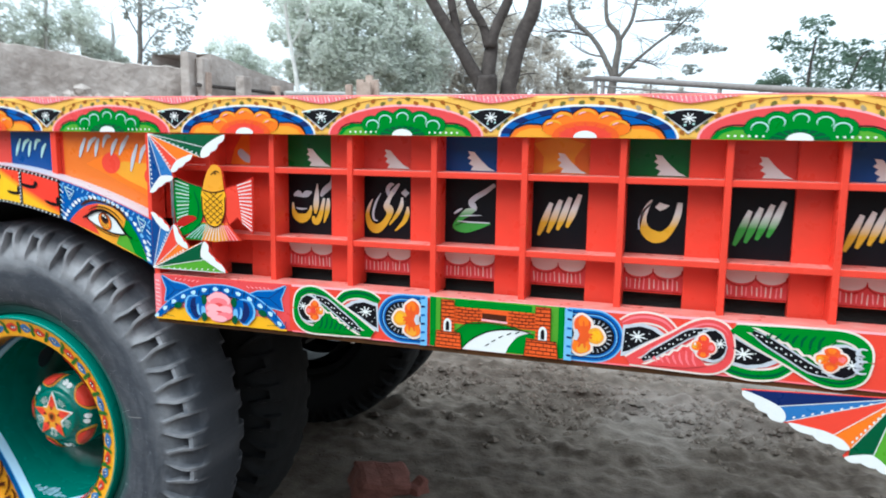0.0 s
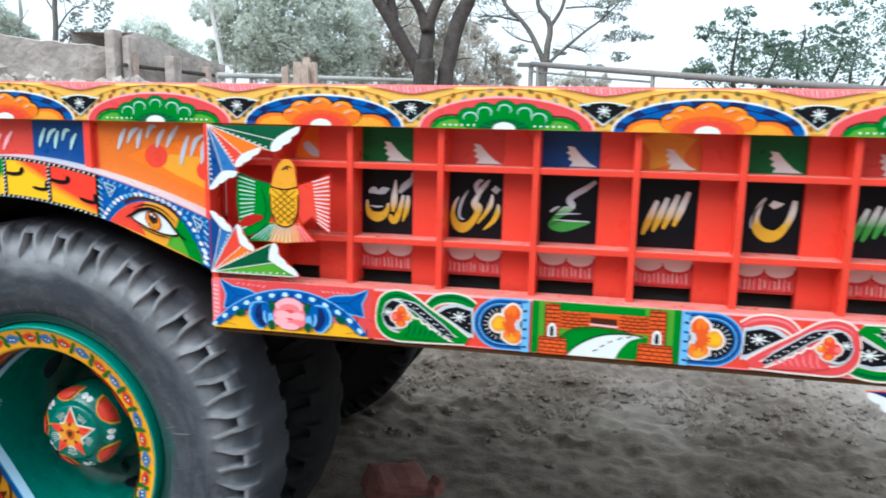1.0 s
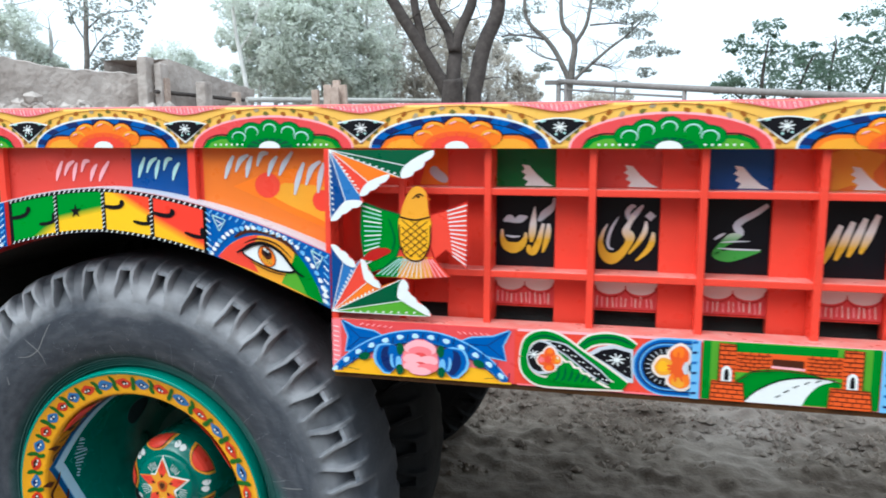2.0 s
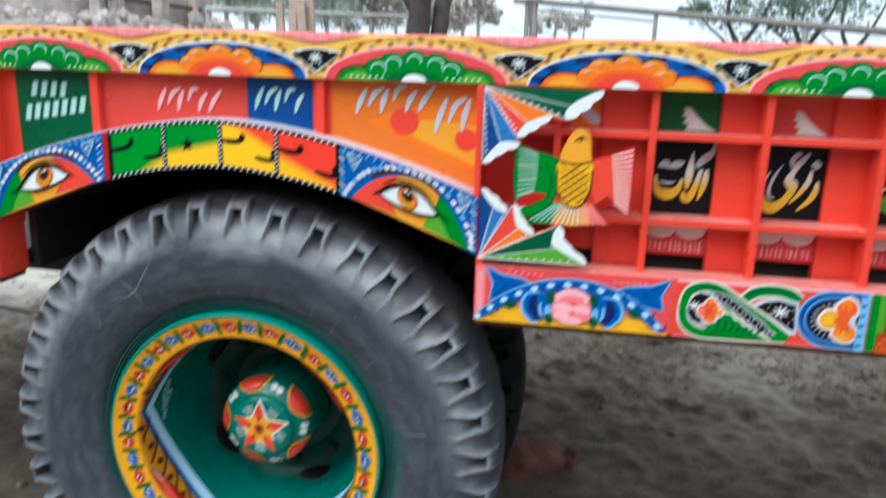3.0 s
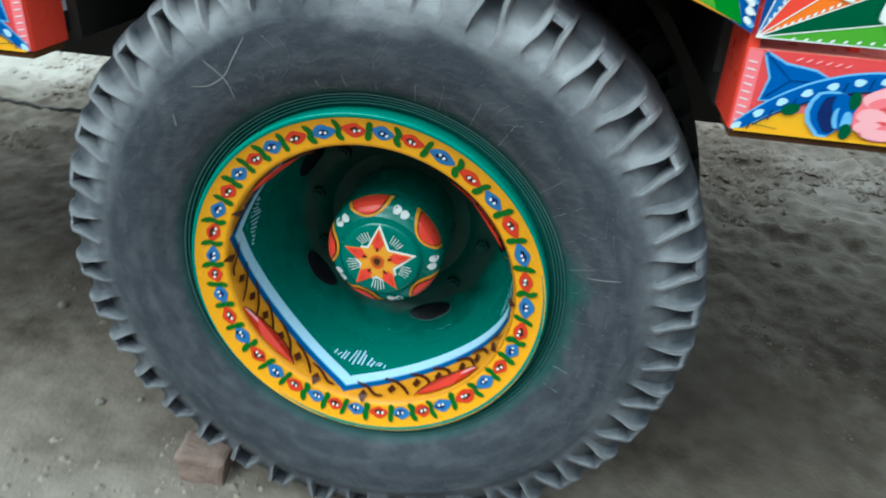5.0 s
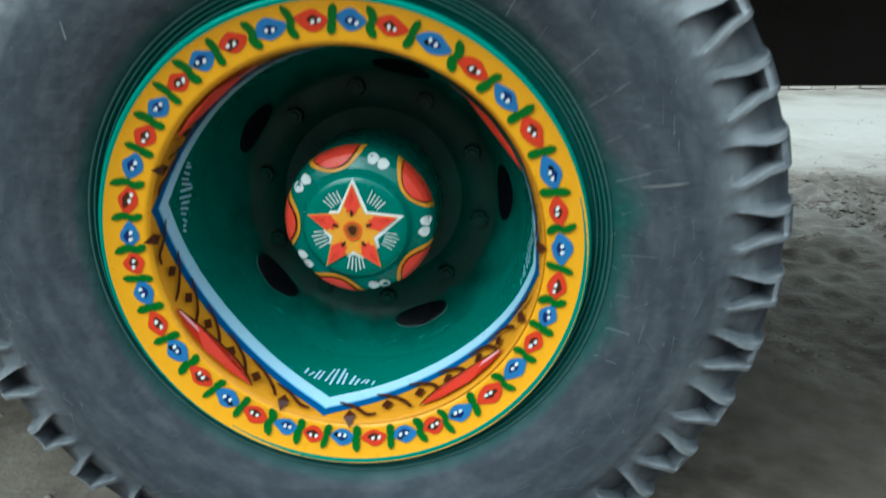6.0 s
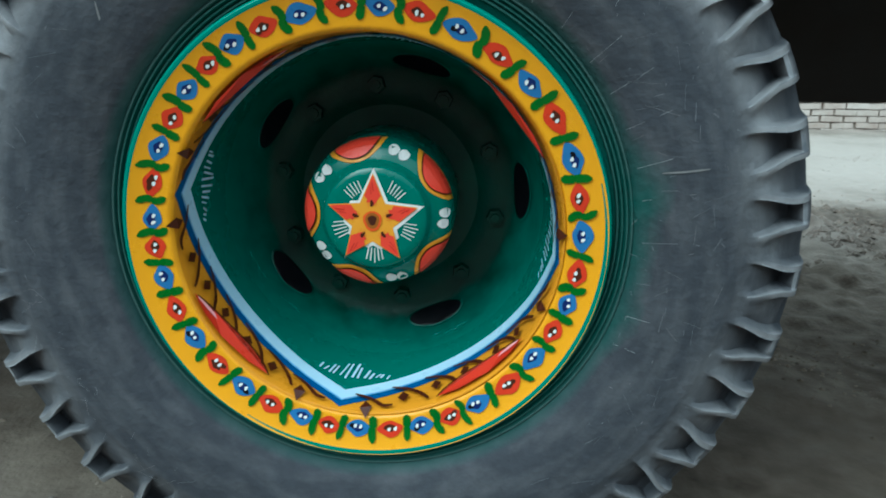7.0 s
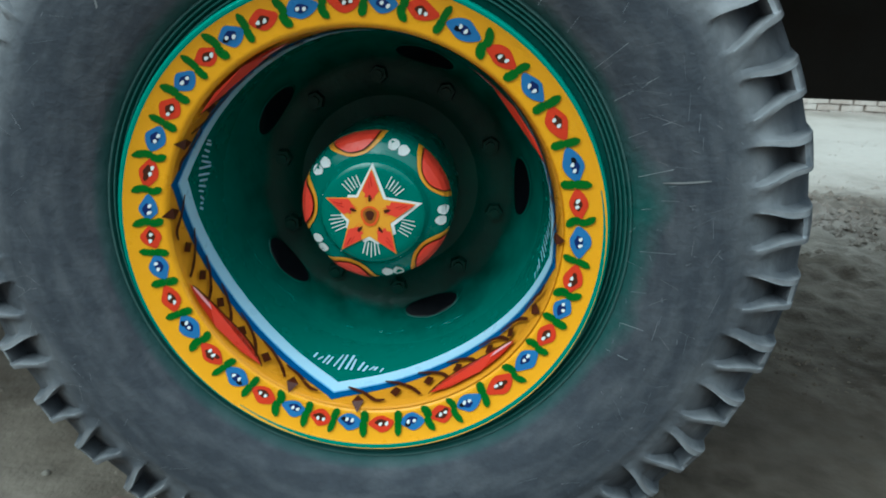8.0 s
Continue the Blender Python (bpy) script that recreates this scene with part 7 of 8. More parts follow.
# loose clods and grit, past counting
rng = random.Random(11)
cv, cf = [], []
shape = [(1, 0, 0), (0.3, 0.9, 0), (-0.8, 0.5, 0), (-0.7, -0.6, 0), (0.4, -0.9, 0), (0.1, 0.1, 0.8), (0, 0, -0.5)]
tri = [(0, 1, 5), (1, 2, 5), (2, 3, 5), (3, 4, 5), (4, 0, 5), (1, 0, 6), (2, 1, 6), (3, 2, 6), (4, 3, 6), (0, 4, 6)]
for _ in range(100000):
    x, y = rng.uniform(-2.6, 3.6), rng.uniform(-0.9, 5.0)
    beside = x < -0.25 and y < 1.0          # trodden crumbs on the open side of the wheel
    if noise.noise((x * 1.4, y * 1.4, 31)) + 0.7 * noise.noise((x * 4.5, y * 6, 17)) < rng.uniform(-0.15, 0.55) + (0.22 if y < 1.55 and not beside else 0):
        continue
    s = 0.005 + 0.025 * rng.random() ** 2.4 if 1.55 < y + 0.25 * noise.noise((x * 2, 0, 3)) < 3.2 else 0.003 + 0.012 * rng.random() ** 2.6 if beside else 0.002 + 0.008 * rng.random() ** 3
    a, z, o = rng.uniform(0, 6.28), ground_z(x, y), len(cv)
    for px, py, pz in shape:
        px, py, pz = px * rng.uniform(0.7, 1.2), py * rng.uniform(0.7, 1.2), pz * rng.uniform(0.6, 1)
        cv.append((x + s * (px * math.cos(a) - py * math.sin(a)), y + s * (px * math.sin(a) + py * math.cos(a)), z + s * 0.95 * pz))
    cf += [tuple(o + i for i in t) for t in tri]
cme = bpy.data.meshes.new("soil_clods")
cme.from_pydata(cv, [], cf)
cme.materials.append(CLOD)
tagged(new("soil_clods", cme), "loose clods and grit on the soil", "gravel", kind="stuff")

for x, y, s, seed in ((-0.684, 0.268, 0.012, 1), (-0.60, 0.30, 0.008, 2), (-0.85, 0.05, 0.012, 3), (1.30, 0.70, 0.016, 4), (1.5, 0.45, 0.010, 5), (-1.0, 0.6, 0.014, 6), (1.1, 1.5, 0.018, 7)):
    ob = part("pebble", rock(s, seed), STONE, None, smooth=True)
    ob.location = (x, y, ground_z(x, y) + s * 0.25)
    tagged(ob, "small pale pebble lying on the soil", "pebble", group="pebbles on the soil")


def loose_brick(name, place, size, turn, mat, label, worn=0.007):
    bm = box(-size[0] / 2, size[0] / 2, -size[1] / 2, size[1] / 2, 0, size[2], worn)
    bmesh.ops.subdivide_edges(bm, edges=bm.edges, cuts=2, use_grid_fill=True)
    for v in bm.verts:
        v.co += Vector((noise.noise(v.co * 22), noise.noise(v.co * 22 + Vector((5, 0, 0))), noise.noise(v.co * 22 + Vector((0, 7, 0))))) * worn * 0.7
    ob = part(name, bm, mat)
    ob.matrix_basis = pose(*place, *turn)
    return tagged(ob, label, "brick")


loose_brick("brick", (-0.346, 0.124, ground_z(-0.346, 0.124) - 0.004), (0.102, 0.078, 0.070), (0, 2, 3), PINK_BRICK, "broken pinkish brick chocked against the tyre", 0.010)
loose_brick("brick", (0.55, 1.08, ground_z(0.55, 1.08) - 0.02), (0.20, 0.13, 0.115), (22, 12, 40), CLAY_BRICK, "dusty broken red clay brick lying under the trailer", 0.020)
loose_brick("brick", (0.705, 1.13, ground_z(0.705, 1.13) - 0.012), (0.075, 0.055, 0.06), (14, -18, 65), CLAY_BRICK, "small chip of red clay brick beside the broken brick", 0.014)


# thin black cable on the soil
def cable():
    pts = [(-3.6, 1.95), (-2.9, 2.28), (-2.45, 2.12), (-2.05, 2.0), (-1.7, 2.08), (-1.3, 2.20), (-0.9, 2.45)]
    line = smooth_line(pts, 8)
    bm = tube(bmesh.new(), [(x, y, ground_z(x, y) + 0.008) for x, y in line], [0.008] * len(line), 6)
    tagged(part("cable", bm, STEEL_DARK, None, smooth=True), "thin black cable lying across the soil", "cable")


cable()


# ---- low brick wall behind the trailer ----
wall_base = part("brick_wall", box(1.6, 8.0, 6.42, 6.62, -0.2, 0.95), MORTAR, None)
tagged(wall_base, "low wall of dusty pale bricks", "wall", kind="structure")
brick_shape = finish(box(-0.098, 0.098, -0.018, 0.018, -0.0255, 0.0255, 0.004), "brick", PALE_BRICK)
rng = random.Random(3)
for row in range(17):
    for k in range(22):
        x = 1.74 + 0.208 * k + (0.104 if row % 2 else 0) + rng.uniform(-0.012, 0.012)
        if x < 6.4:
            ob = new("brick", brick_shape)
            ob.parent = wall_base
            ob.location = (x + rng.uniform(-0.004, 0.004), 6.408 + rng.uniform(-0.012, 0.006), -0.10 + 0.0600 * row + rng.uniform(-0.003, 0.003))
            ob.rotation_euler = (0, rng.uniform(-0.035, 0.035), rng.uniform(-0.04, 0.04))


# ---- an added mud wall, never in view, blocks low sky light behind the camera ----
yard = box(-14, 14, -5.3, -4.9, -0.3, 3.0, 0.03)
tagged(part("sky_block_wall", yard, MUD), "added mud wall that blocks low sky light", "wall", kind="structure")


# ---- background ----
def leaf_cloud(bm_v, bm_f, centre, radius, count, size, rng, squash=0.8):
    """Small leaves, each two triangles, in a loose clump."""
    for _ in range(count):
        d = Vector((rng.gauss(0, 1), rng.gauss(0, 1), rng.gauss(0, 1)))
        d = d.normalized() * radius * rng.random() ** 0.5
        p = Vector(centre) + Vector((d.x, d.y, d.z * squash))
        u = Vector((rng.gauss(0, 1), rng.gauss(0, 1), rng.gauss(0, 0.6))).normalized()
        v = u.orthogonal().normalized()
        v = (v * rng.uniform(0.3, 1) + u.cross(v) * rng.uniform(-1, 1)).normalized()
        s, o = size * rng.uniform(0.6, 1.4), len(bm_v)
        bm_v += [p - u * s, p + v * s * 0.42, p + u * s, p - v * s * 0.42]
        bm_f.append((o, o + 1, o + 2, o + 3))


def away(dx, dy, distance):
    """A spot in the yard, by its way and distance from the trailer's open side."""
    d = Vector((dx, dy, 0)).normalized() * distance
    return 1.6 + d.x, -1.3 + d.y


def stand(dx, dy, distance, label):
    """An empty for a tree, turned so that its own x runs across the way that leads to it."""
    x, y = away(dx, dy, distance)
    thing = empty("tree", (x, y, 0), label=label, category="tree")
    thing.rotation_euler = (0, 0, math.atan2(-dx, dy))
    return thing


def limbs_mesh(limbs, seed, twigs=0, reach=0.8, thin=0.02):
    """Limbs as (spots across and up, first radius, last radius), with a few bare twigs on them."""
    rng = random.Random(seed)
    bm = bmesh.new()
    lines = []
    for spots, r0, r1 in limbs:
        depth = rng.uniform(-0.3, 0.3)
        line = smooth_line([(u, depth * k / len(spots), v) for k, (u, v) in enumerate(spots)], 4)
        line = [(u + 0.35 * r0 * noise.noise((u * 2, v * 2, seed)), w, v) for u, w, v in line]
        tube(bm, line, [r0 + (r1 - r0) * k / (len(line) - 1) for k in range(len(line))], 10 if r0 > 0.08 else 6)
        lines.append(line)
    for _ in range(twigs):
        line = rng.choice(lines)
        p = Vector(rng.choice(line[len(line) // 3:]))
        d = Vector((rng.gauss(0, 1), rng.gauss(0, 0.6), rng.uniform(-0.1, 0.9))).normalized()
        e = p + d * reach * rng.uniform(0.4, 0.7) + Vector((0, 0, rng.uniform(-0.1, 0.1)))
        f = e + (d + Vector((rng.gauss(0, 0.5), 0, rng.gauss(0, 0.4)))).normalized() * reach * rng.uniform(0.3, 0.7)
        tube(bm, [p, e, f], [thin, thin * 0.7, thin * 0.3], 5)
        for _ in range(2):
            g = e + Vector((rng.gauss(0, 0.4), rng.gauss(0, 0.3), rng.gauss(0.1, 0.3))) * reach
            tube(bm, [e, g], [thin * 0.5, thin * 0.2], 4)
    return bm


def foliage(thing, clumps, leaf, seed, size=0.10, per=420, squash=0.8, name="crown"):
    """Clumps of small leaves: (across, up, radius), loose at their edges and set at uneven depths."""
    rng = random.Random(seed)
    v, f = [], []
    for u, h, r in clumps:
        d = rng.uniform(-0.8, 0.8)
        leaf_cloud(v, f, (u, d, h), r, int(per * 0.55), size, rng, squash)
        for _ in range(5):          # smaller bunches break the outline
            a, q = rng.uniform(0, 2 * math.pi), r * rng.uniform(0.65, 1.05)
            leaf_cloud(v, f, (u + q * math.cos(a), d + rng.uniform(-r, r) * 0.6, h + squash * q * math.sin(a)), r * rng.uniform(0.22, 0.42), int(per * 0.09), size, rng, squash)
    me = bpy.data.meshes.new(name)
    me.from_pydata(v, [], f)
    me.materials.append(leaf)
    crown = new(name, me)
    crown.parent = thing
    return crown


# the forked trunks behind the trailer
forked = stand(-0.256, 0.965, 16.5, "bare dark tree with two trunks forking into limbs")
for name, limbs, twigs, seed in (("trunk", [([(-0.03, -0.3), (-0.03, 1.5), (0.0, 2.3), (0.02, 2.65)], 0.27, 0.21), ([(0.02, 2.5), (0.05, 2.9), (0.04, 3.38)], 0.17, 0.15)], 0, 1),
                                 ("trunk", [([(0.40, -0.3), (0.42, 1.5), (0.45, 2.3), (0.55, 2.75), (0.76, 3.5), (0.90, 3.9), (0.97, 4.3), (1.0, 5.4)], 0.19, 0.15)], 6, 2),
                                 ("limb", [([(-0.04, 2.25), (-0.30, 2.75), (-0.73, 3.42), (-1.27, 4.26), (-1.8, 5.2)], 0.16, 0.10)], 5, 3), ("limb", [([(-0.66, 3.30), (-0.70, 3.65), (-0.80, 4.24), (-0.9, 5.3)], 0.10, 0.08)], 3, 4),
                                 ("limb", [([(0.04, 3.25), (-0.15, 3.75), (-0.41, 4.24), (-0.65, 5.2)], 0.105, 0.08)], 3, 5), ("limb", [([(0.04, 3.25), (0.20, 3.75), (0.40, 4.24), (0.55, 5.2)], 0.125, 0.10)], 4, 6)):
    part(name, limbs_mesh(limbs, seed, twigs, 0.7, 0.016), BARK, forked, smooth=True)

# half-bare tree with flat sprays of leaves
bare = stand(-0.093, 0.996, 24, "half-bare tree with thin branches and flat sprays of grey leaves")
part("trunk", limbs_mesh([([(0.0, -0.3), (-0.06, 2.0), (-0.08, 3.3)], 0.16, 0.12), ([(-0.08, 3.2), (-0.40, 3.9), (-0.82, 4.5), (-1.36, 5.0), (-1.5, 5.7), (-1.4, 6.6)], 0.09, 0.04), ([(-0.06, 3.2), (0.04, 4.0), (0.0, 4.5), (-0.25, 4.8), (-0.36, 5.2), (-0.4, 6.4)], 0.11, 0.05),
                          ([(0.04, 4.3), (0.38, 4.9), (0.52, 5.6), (0.6, 6.6)], 0.07, 0.04), ([(0.0, 3.2), (0.65, 3.8), (1.12, 4.2), (1.6, 4.55), (2.05, 5.0)], 0.06, 0.025), ([(0.65, 3.75), (1.1, 3.6)], 0.025, 0.012),
                          ([(0.50, 4.9), (1.25, 4.95), (1.65, 4.9)], 0.035, 0.015), ([(-0.82, 4.5), (-1.7, 4.65), (-2.2, 4.6)], 0.04, 0.015), ([(-0.35, 3.85), (-0.95, 4.0), (-1.45, 4.35)], 0.035, 0.015)], 22, 80, 0.95, 0.013), GREY_BARK, bare, smooth=True)
foliage(bare, [(1.75, 5.1, 0.42), (2.15, 4.95, 0.45), (1.95, 4.6, 0.40), (1.65, 4.75, 0.34), (2.35, 4.1, 0.45), (2.75, 4.0, 0.32), (2.0, 4.05, 0.34), (2.2, 3.45, 0.34), (1.3, 5.35, 0.38), (0.9, 5.5, 0.34), (-1.7, 5.2, 0.5), (-2.3, 5.3, 0.6), (-1.2, 5.5, 0.5), (-1.9, 4.6, 0.35),
               (-0.9, 3.6, 0.3), (0.35, 3.6, 0.25), (1.5, 3.1, 0.3)], LEAF, 61, 0.050, 260, 0.42)

# dark leafy trees past the railing
for dx, dist, seed, clumps in ((0.142, 21, 4, [(-0.15, 4.15, 0.36), (0.0, 3.85, 0.42), (-0.75, 3.75, 0.38), (-0.35, 3.45, 0.50), (0.25, 3.35, 0.46), (0.75, 3.65, 0.40), (-0.15, 3.0, 0.55), (0.55, 2.95, 0.60), (-0.95, 2.9, 0.34), (-1.25, 2.75, 0.26), (1.15, 3.2, 0.48), (1.2, 2.75, 0.55), (-0.6, 2.6, 0.6), (0.3, 2.4, 0.7), (1.1, 2.3, 0.7)]),
                               (0.215, 22, 9, [(-0.55, 3.45, 0.36), (-0.1, 3.1, 0.55), (0.5, 3.3, 0.55), (0.2, 3.8, 0.45), (0.8, 3.95, 0.5), (1.2, 3.4, 0.6), (0.0, 2.6, 0.7), (0.9, 2.7, 0.7), (1.6, 3.0, 0.7)]),
                               (0.27, 25, 14, [(-0.9, 4.8, 0.45), (-0.3, 5.2, 0.6), (0.4, 4.9, 0.7), (0.0, 4.2, 0.8), (0.9, 4.0, 0.8), (-0.7, 3.6, 0.6), (1.4, 5.0, 0.7)])):
    t = stand(dx, math.sqrt(1 - dx * dx), dist, "leafy dark green tree")
    part("trunk", limbs_mesh([([(0.1, -0.3), (0.1, 1.2), (0.15, 2.0)], 0.14, 0.11), ([(0.15, 1.9), (-0.2, 2.7), (-0.1, 3.9)], 0.08, 0.02), ([(0.15, 1.9), (0.6, 2.6), (0.9, 3.4)], 0.08, 0.02), ([(0.1, 1.8), (-0.5, 2.3), (-1.1, 2.8)], 0.05, 0.015)], seed, 14, 0.6, 0.014), BARK, t, smooth=True)
    foliage(t, clumps, LEAF_DARK, seed, 0.058, 300, 0.62)

# slender tree before the ruin
thin = stand(-0.642, 0.767, 20, "tall slender dark tree with sparse hanging leaves")
part("trunk", limbs_mesh([([(-0.05, -0.3), (-0.05, 2.2), (0.02, 3.4), (0.06, 4.6), (0.1, 6.2)], 0.075, 0.045), ([(0.02, 3.2), (0.35, 3.7), (0.75, 3.9)], 0.025, 0.01), ([(0.04, 3.9), (0.5, 4.3), (1.1, 4.4)], 0.025, 0.01), ([(0.04, 3.6), (-0.25, 4.2), (-0.3, 4.8)], 0.02, 0.01), ([(0.0, 2.9), (0.4, 3.2), (0.9, 3.3)], 0.02, 0.01)], 32, 14, 0.5, 0.010), GREY_BARK, thin, smooth=True)
foliage(thin, [(-0.15, 4.35, 0.30), (0.2, 4.6, 0.36), (0.3, 4.1, 0.28), (0.75, 4.0, 0.30), (1.1, 3.9, 0.24), (0.4, 3.5, 0.26), (0.9, 3.4, 0.26), (0.25, 3.15, 0.20), (0.65, 3.1, 0.22), (1.2, 4.5, 0.34), (-0.3, 4.9, 0.4), (0.6, 5.0, 0.4)], LEAF, 33, 0.06, 120, 1.0)

# far trees, with haze put into their pale leaf colours
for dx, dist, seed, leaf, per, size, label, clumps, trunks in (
        (-0.725, 30, 31, LEAF_FAR, 620, 0.13, "tall tree paled by haze", [(-2.2, 5.6, 1.1), (-1.0, 6.2, 1.3), (0.4, 5.9, 1.3), (-1.6, 4.7, 0.8), (-0.4, 4.9, 0.9), (0.8, 4.7, 0.8), (1.6, 5.2, 0.7), (1.9, 4.4, 0.55), (2.5, 4.1, 0.45), (2.2, 3.7, 0.4), (-2.6, 4.2, 0.6)], (-1.9, -0.8, 0.3, 1.7, 2.4)),
        (-0.80, 29, 40, LEAF_FAR, 620, 0.13, "tall tree paled by haze", [(-1.5, 6.0, 1.4), (0.3, 5.6, 1.4), (1.6, 5.8, 1.2), (-0.6, 4.6, 1.0), (1.0, 4.4, 0.8)], (-0.9, 0.6)),
        (-0.555, 38, 34, LEAF_FAR, 520, 0.15, "low tree paled by haze", [(-1.0, 4.6, 0.7), (-0.2, 5.3, 0.9), (0.7, 4.7, 0.9), (-0.6, 4.0, 0.8), (0.5, 3.9, 0.9), (1.6, 4.3, 0.9), (1.4, 3.6, 0.9)], (-0.3, 0.8)),
        (-0.475, 33, 35, LEAF_FAR, 760, 0.15, "tall tree paled by haze", [(-0.6, 6.6, 0.8), (0.3, 7.2, 1.2), (-0.5, 5.6, 0.7), (0.8, 5.9, 1.1), (0.2, 4.9, 0.8), (1.3, 4.7, 1.1), (-0.3, 4.1, 0.7), (0.7, 3.8, 0.9), (1.8, 6.9, 1.2)], (0.1, 0.9)),
        (-0.43, 32, 41, LEAF_FAR, 900, 0.16, "tall tree paled by haze", [(-0.6, 6.9, 1.2), (0.9, 7.2, 1.3), (0.0, 5.7, 1.2), (1.4, 5.8, 1.2), (-0.6, 4.7, 1.0), (0.7, 4.4, 1.1), (1.8, 4.5, 1.0), (0.2, 3.4, 1.0)], (0.3, 1.2)),
        (-0.365, 33, 36, LEAF_FAR, 900, 0.16, "tall tree paled by haze", [(-0.8, 7.0, 1.2), (0.8, 7.3, 1.2), (-0.2, 5.8, 1.2), (1.2, 5.6, 1.1), (-0.9, 4.6, 1.1), (0.5, 4.4, 1.1), (1.5, 4.2, 1.0), (-0.3, 3.4, 1.0), (1.0, 3.3, 0.9)], (-0.3, 0.9)),
        (-0.30, 35, 42, THICKET, 700, 0.14, "tall grey-brown tree paled by haze", [(-0.8, 7.3, 1.2), (0.9, 7.1, 1.1), (0.0, 5.9, 1.2), (1.3, 5.5, 1.0), (-0.9, 4.8, 1.0), (0.5, 4.5, 1.1), (1.5, 4.2, 0.9), (-0.2, 3.5, 1.0), (1.1, 3.3, 0.9)], (-0.5, 0.6)),
        (-0.225, 37, 37, THICKET, 560, 0.14, "hazy grey-brown tree with thin leaves", [(-1.0, 6.8, 1.0), (0.2, 6.6, 0.9), (-0.6, 5.6, 1.0), (0.7, 5.2, 0.9), (-0.9, 4.5, 1.0), (0.3, 4.2, 1.0), (1.2, 4.3, 0.8), (1.4, 5.9, 0.6), (0.0, 3.4, 1.0), (1.4, 3.3, 0.8)], (-0.6, 0.4, 1.2)),
        (-0.16, 40, 38, THICKET, 420, 0.14, "low grey-brown tree paled by haze", [(-0.9, 6.0, 0.7), (-0.2, 5.2, 0.8), (0.6, 4.6, 0.7), (-0.6, 4.3, 0.9), (0.3, 3.8, 0.8), (1.1, 3.8, 0.6)], (-0.4, 0.5)),
        (-0.05, 44, 39, THICKET, 300, 0.14, "low hazy bush behind the railing", [(-0.9, 3.7, 0.6), (0.0, 3.9, 0.6), (0.8, 3.6, 0.6), (1.6, 3.8, 0.5)], (0.0, 0.9))):
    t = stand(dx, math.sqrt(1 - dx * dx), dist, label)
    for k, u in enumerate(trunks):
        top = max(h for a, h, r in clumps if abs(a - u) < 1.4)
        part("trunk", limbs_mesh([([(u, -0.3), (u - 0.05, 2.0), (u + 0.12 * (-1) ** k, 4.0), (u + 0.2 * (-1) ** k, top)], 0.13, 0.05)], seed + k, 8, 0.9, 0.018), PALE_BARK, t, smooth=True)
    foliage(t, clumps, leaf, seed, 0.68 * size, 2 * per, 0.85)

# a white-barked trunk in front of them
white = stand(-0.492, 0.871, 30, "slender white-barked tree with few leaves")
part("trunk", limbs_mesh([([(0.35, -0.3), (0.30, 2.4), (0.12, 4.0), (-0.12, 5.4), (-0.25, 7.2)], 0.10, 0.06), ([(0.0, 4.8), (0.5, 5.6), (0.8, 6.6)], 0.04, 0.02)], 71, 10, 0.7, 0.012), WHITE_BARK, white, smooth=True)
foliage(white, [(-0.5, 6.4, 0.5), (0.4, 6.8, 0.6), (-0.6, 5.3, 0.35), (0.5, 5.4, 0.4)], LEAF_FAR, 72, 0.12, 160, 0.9)


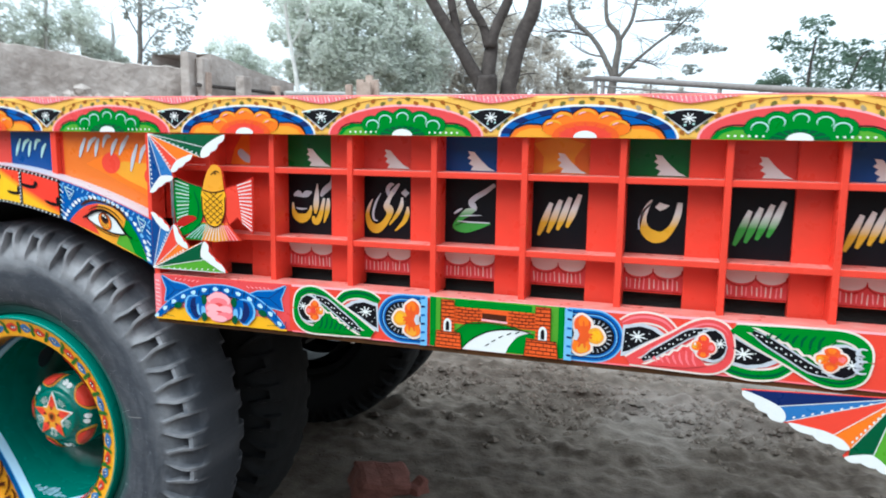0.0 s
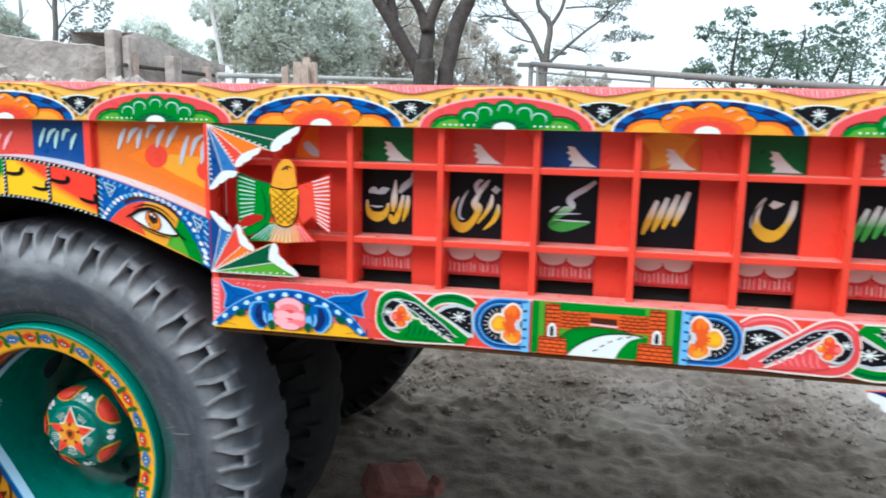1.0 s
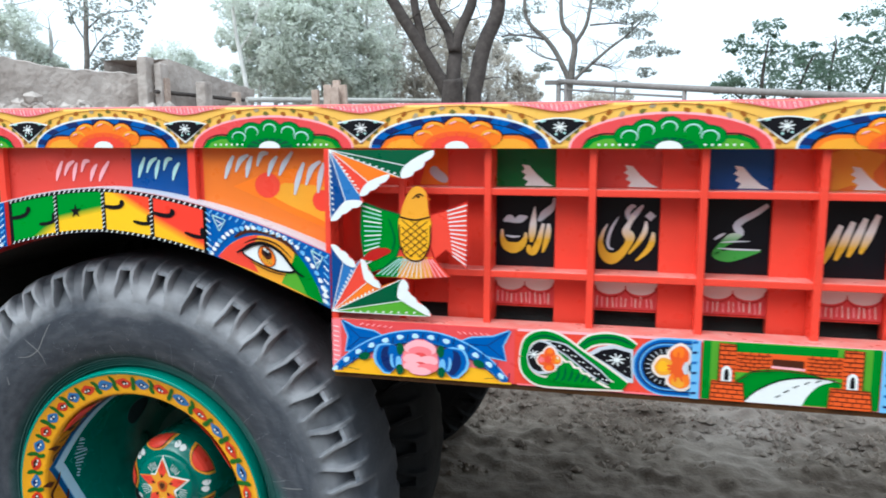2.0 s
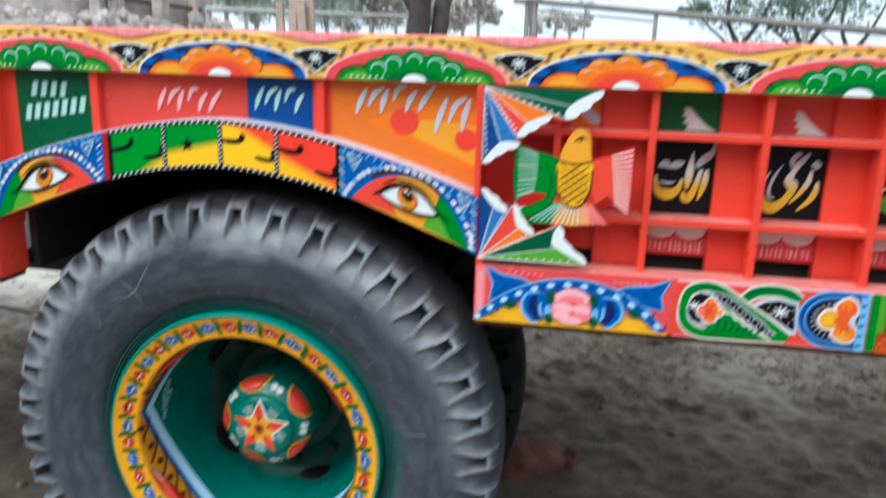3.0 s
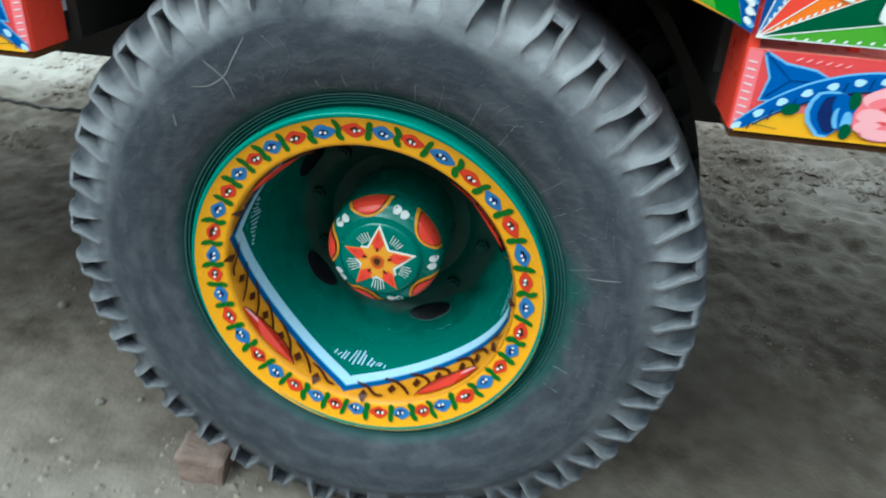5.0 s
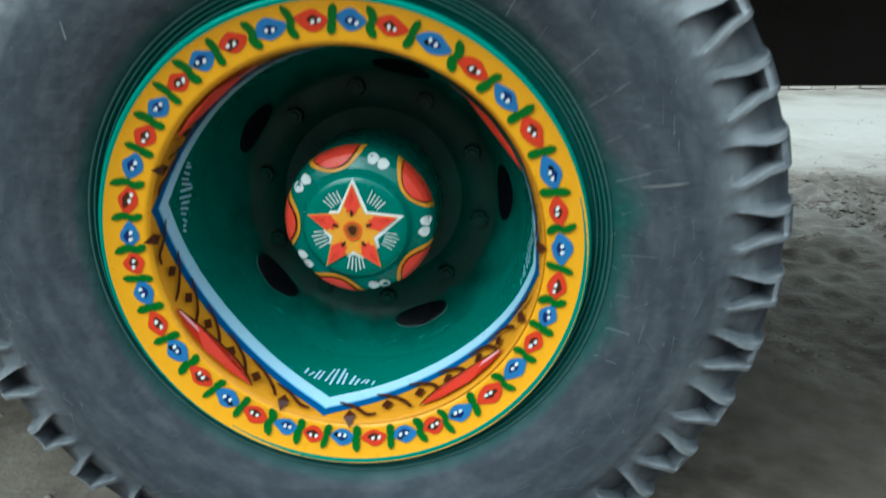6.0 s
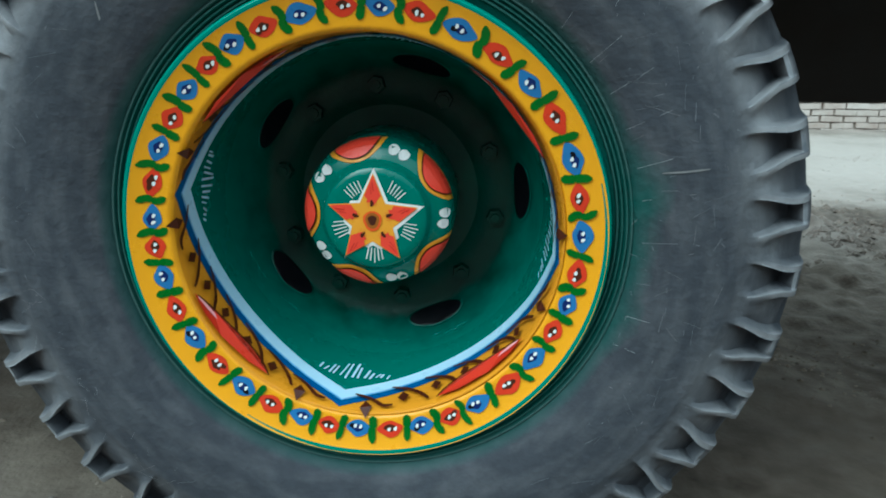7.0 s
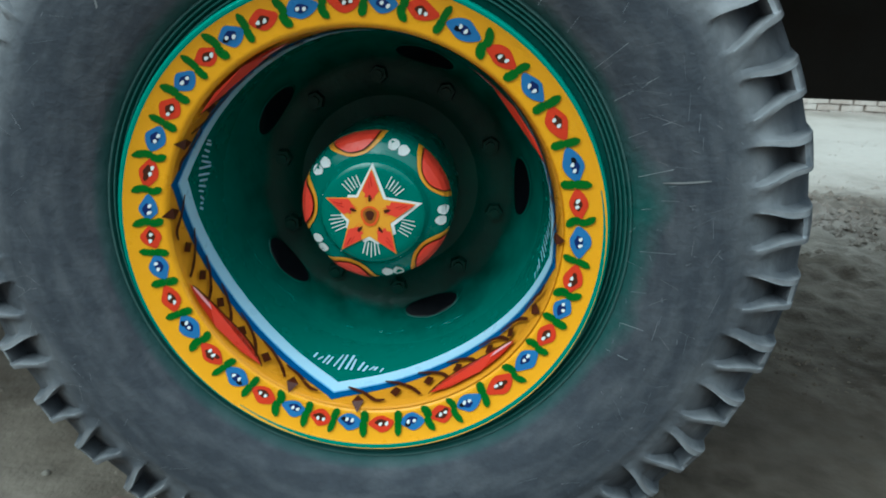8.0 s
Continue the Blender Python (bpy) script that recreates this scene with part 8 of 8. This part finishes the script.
# ruined mud wall with a sloping roof end, posts and rubble on it
def mud_ruin():
    B = Vector(away(-0.577, 0.817, 15))
    C = Vector(away(-0.49, 0.872, 16.5))
    thing = empty("mud_house", (B.x, B.y, 0), label="ruined mud-brick house with a sagging roof edge", category="house")
    bank = [(Vector(away(-0.84, 0.54, 15.5)), 3.05), (Vector(away(-0.746, 0.665, 15.5)), 2.85), (Vector(away(-0.70, 0.715, 15.4)), 2.72), (Vector(away(-0.675, 0.738, 15.3)), 2.58), (Vector(away(-0.60, 0.80, 15.2)), 2.56), (B, 2.60)]
    slope = [(Vector(away(-0.60, 0.80, 15.1)), 2.66), (B, 2.80), (Vector(away(-0.535, 0.845, 15.8)), 2.60), (C, 2.38)]
    for name, line, thick in (("wall", bank, 0.45), ("roof_slope", slope, 1.6)):
        bm, prev, n = bmesh.new(), None, 16
        for (P, z0), (Q, z1) in zip(line, line[1:]):
            d = Q - P
            side = Vector((-d.y, d.x)).normalized() * thick
            for k in range(n + 1):
                t = k / n
                p = P + d * t - B
                top = z0 + (z1 - z0) * t + 0.04 * noise.noise((p.x * 1.4, z0, 2)) + 0.035 * noise.noise((p.x * 6, p.y * 6, 5))
                q = p + side
                row = [bm.verts.new(v) for v in ((p.x, p.y, -0.2), (p.x, p.y, top * 0.55), (p.x, p.y, top * 0.85), (p.x, p.y, top - 0.10), (p.x, p.y, top), (q.x, q.y, top + 0.05), (q.x, q.y, -0.2))]
                for v in row:
                    v.co += Vector((noise.noise(v.co * 1.7), noise.noise(v.co * 1.7 + Vector((4, 0, 0))), 0)) * 0.06
                if prev:
                    for a in range(6):
                        bm.faces.new((prev[a], prev[a + 1], row[a + 1], row[a]))
                prev = row
        part(name, bm, MUD, thing)
    rng = random.Random(6)
    for dx, w, z in ((-0.602, 0.19, 2.80), (-0.588, 0.14, 2.70), (-0.548, 0.20, 2.40)):
        p = Vector(away(dx, math.sqrt(1 - dx * dx), 14.7)) - B
        part("parapet_block", box(p.x - w / 2, p.x + w / 2, p.y, p.y + 0.25, 1.6, z, 0.03), MUD, thing)
    for t in (0.10, 0.52, 0.90):
        p = B + (C - B) * t - B
        part("roof_post", box(p.x - 0.07, p.x + 0.07, p.y - 0.5, p.y - 0.36, -0.2, 2.36 + rng.uniform(-0.05, 0.12), 0.02), WOOD if rng.random() > 0.4 else MUD, thing)
    lintel = bmesh.new()
    b, c = Vector((0, 0, 2.20)), Vector(((C - B).x, (C - B).y, 2.16))
    tube(lintel, [b - Vector((0, 0.45, 0)), c - Vector((0, 0.45, 0))], [0.035, 0.035], 8)
    part("beam", lintel, BARK, thing, "dark wooden beam")


mud_ruin()

# rubble heaped along the ruin, past counting
rng = random.Random(44)
heap = bmesh.new()
for k in range(170):
    f = rng.random()
    x, y = away(-0.80 + 0.32 * f, 0.60 + 0.27 * f, 14.3 + rng.uniform(-0.35, 0.35))
    lump = rock(rng.uniform(0.06, 0.17), k, 0.8, 1)
    bmesh.ops.transform(lump, matrix=pose(x, y, 1.72 + 0.30 * noise.noise((f * 9, 1, 1)) + rng.uniform(-0.1, 0.16), rng.uniform(0, 90), rng.uniform(0, 90), rng.uniform(0, 90)), verts=lump.verts)
    tmp = bpy.data.meshes.new("lump")
    lump.to_mesh(tmp)
    lump.free()
    heap.from_mesh(tmp)
    bpy.data.meshes.remove(tmp)
bank = [heap.verts.new((*away(-0.84 + 0.40 * f, 0.56 + 0.34 * f, d), z)) for f in np.linspace(0, 1, 14) for d, z in ((12.4, -0.2), (14.2, 1.76 + 0.30 * noise.noise((f * 9, 1, 1))), (15.0, 1.7))]
for k in range(13):
    for a in range(2):
        heap.faces.new((bank[3 * k + a], bank[3 * k + a + 1], bank[3 * k + 4 + a], bank[3 * k + 3 + a]))
tagged(part("rubble", heap, MUD), "heap of broken mud bricks and earth before the ruin", "rubble", kind="stuff")


# stacked pale bricks and boards standing on edge
def board_stack():
    x, y = away(-0.405, 0.914, 14)
    rng = random.Random(12)
    for k in range(5):
        ob = part("board", box(-0.07, 0.07, -0.03, 0.03, 0.0, 2.28 + 0.08 * (k % 3) + rng.uniform(0, 0.06), 0.008), WOOD)
        ob.matrix_basis = pose(x - 0.30 + 0.15 * k, y + rng.uniform(-0.1, 0.1), -0.05, rng.uniform(-2, 2), rng.uniform(-3, 3), rng.uniform(-15, 15))
        tagged(ob, "pale upright wooden board", "board", group="boards behind the trailer")


board_stack()


# long low wall between the house and the boards
x0, y0 = away(-0.50, 0.866, 15.2)
x1, y1 = away(-0.25, 0.968, 19)
low = bmesh.new()
tube(low, [(x0, y0, 2.12), (x1, y1, 2.35)], [0.05, 0.05], 8)
rail_beam = part("fence", low, PALE_BARK)
tagged(rail_beam, "pale wooden fence rail on thin posts", "fence")
for k in range(8):
    px, py = x0 + (x1 - x0) * k / 7, y0 + (y1 - y0) * k / 7
    part("post", tube(bmesh.new(), [(px, py + 0.06, -0.2), (px, py + 0.06, 2.16 + 0.23 * k / 7)], [0.045, 0.04], 8), PALE_BARK, rail_beam)


# pipe railing with posts
def pipe_rail():
    a, b = Vector((*away(-0.118, 0.993, 18), 0)), Vector((*away(0.30, 0.954, 13.5), 0))
    rail_thing = empty("pipe_railing", a, label="weathered grey steel pipe railing on posts", category="railing")
    d = b - a
    for z0, z1, r, end in ((2.73, 1.94, 0.066, 1.0), (2.56, 2.21, 0.024, 0.43)):
        e = d * end
        part("pipe", tube(bmesh.new(), [(0, 0, z0), (e.x / 2, e.y / 2, (z0 + z1) / 2 - 0.012), (e.x, e.y, z1)], [r] * 3, 10), GALVANISED, rail_thing, smooth=True)
    for t, r in ((0.0, 0.055), (0.03, 0.05), (0.21, 0.02), (0.43, 0.045), (0.80, 0.05), (1.0, 0.05)):
        part("post", tube(bmesh.new(), [(d.x * t, d.y * t, -0.2), (d.x * t, d.y * t, 2.71 - 0.79 * t)], [r, r], 10), GALVANISED, rail_thing, smooth=True)
    part("beam_end", box(-0.32, 0.5, -0.06, 0.06, 2.66, 2.76, 0.01), GALVANISED, rail_thing)


pipe_rail()
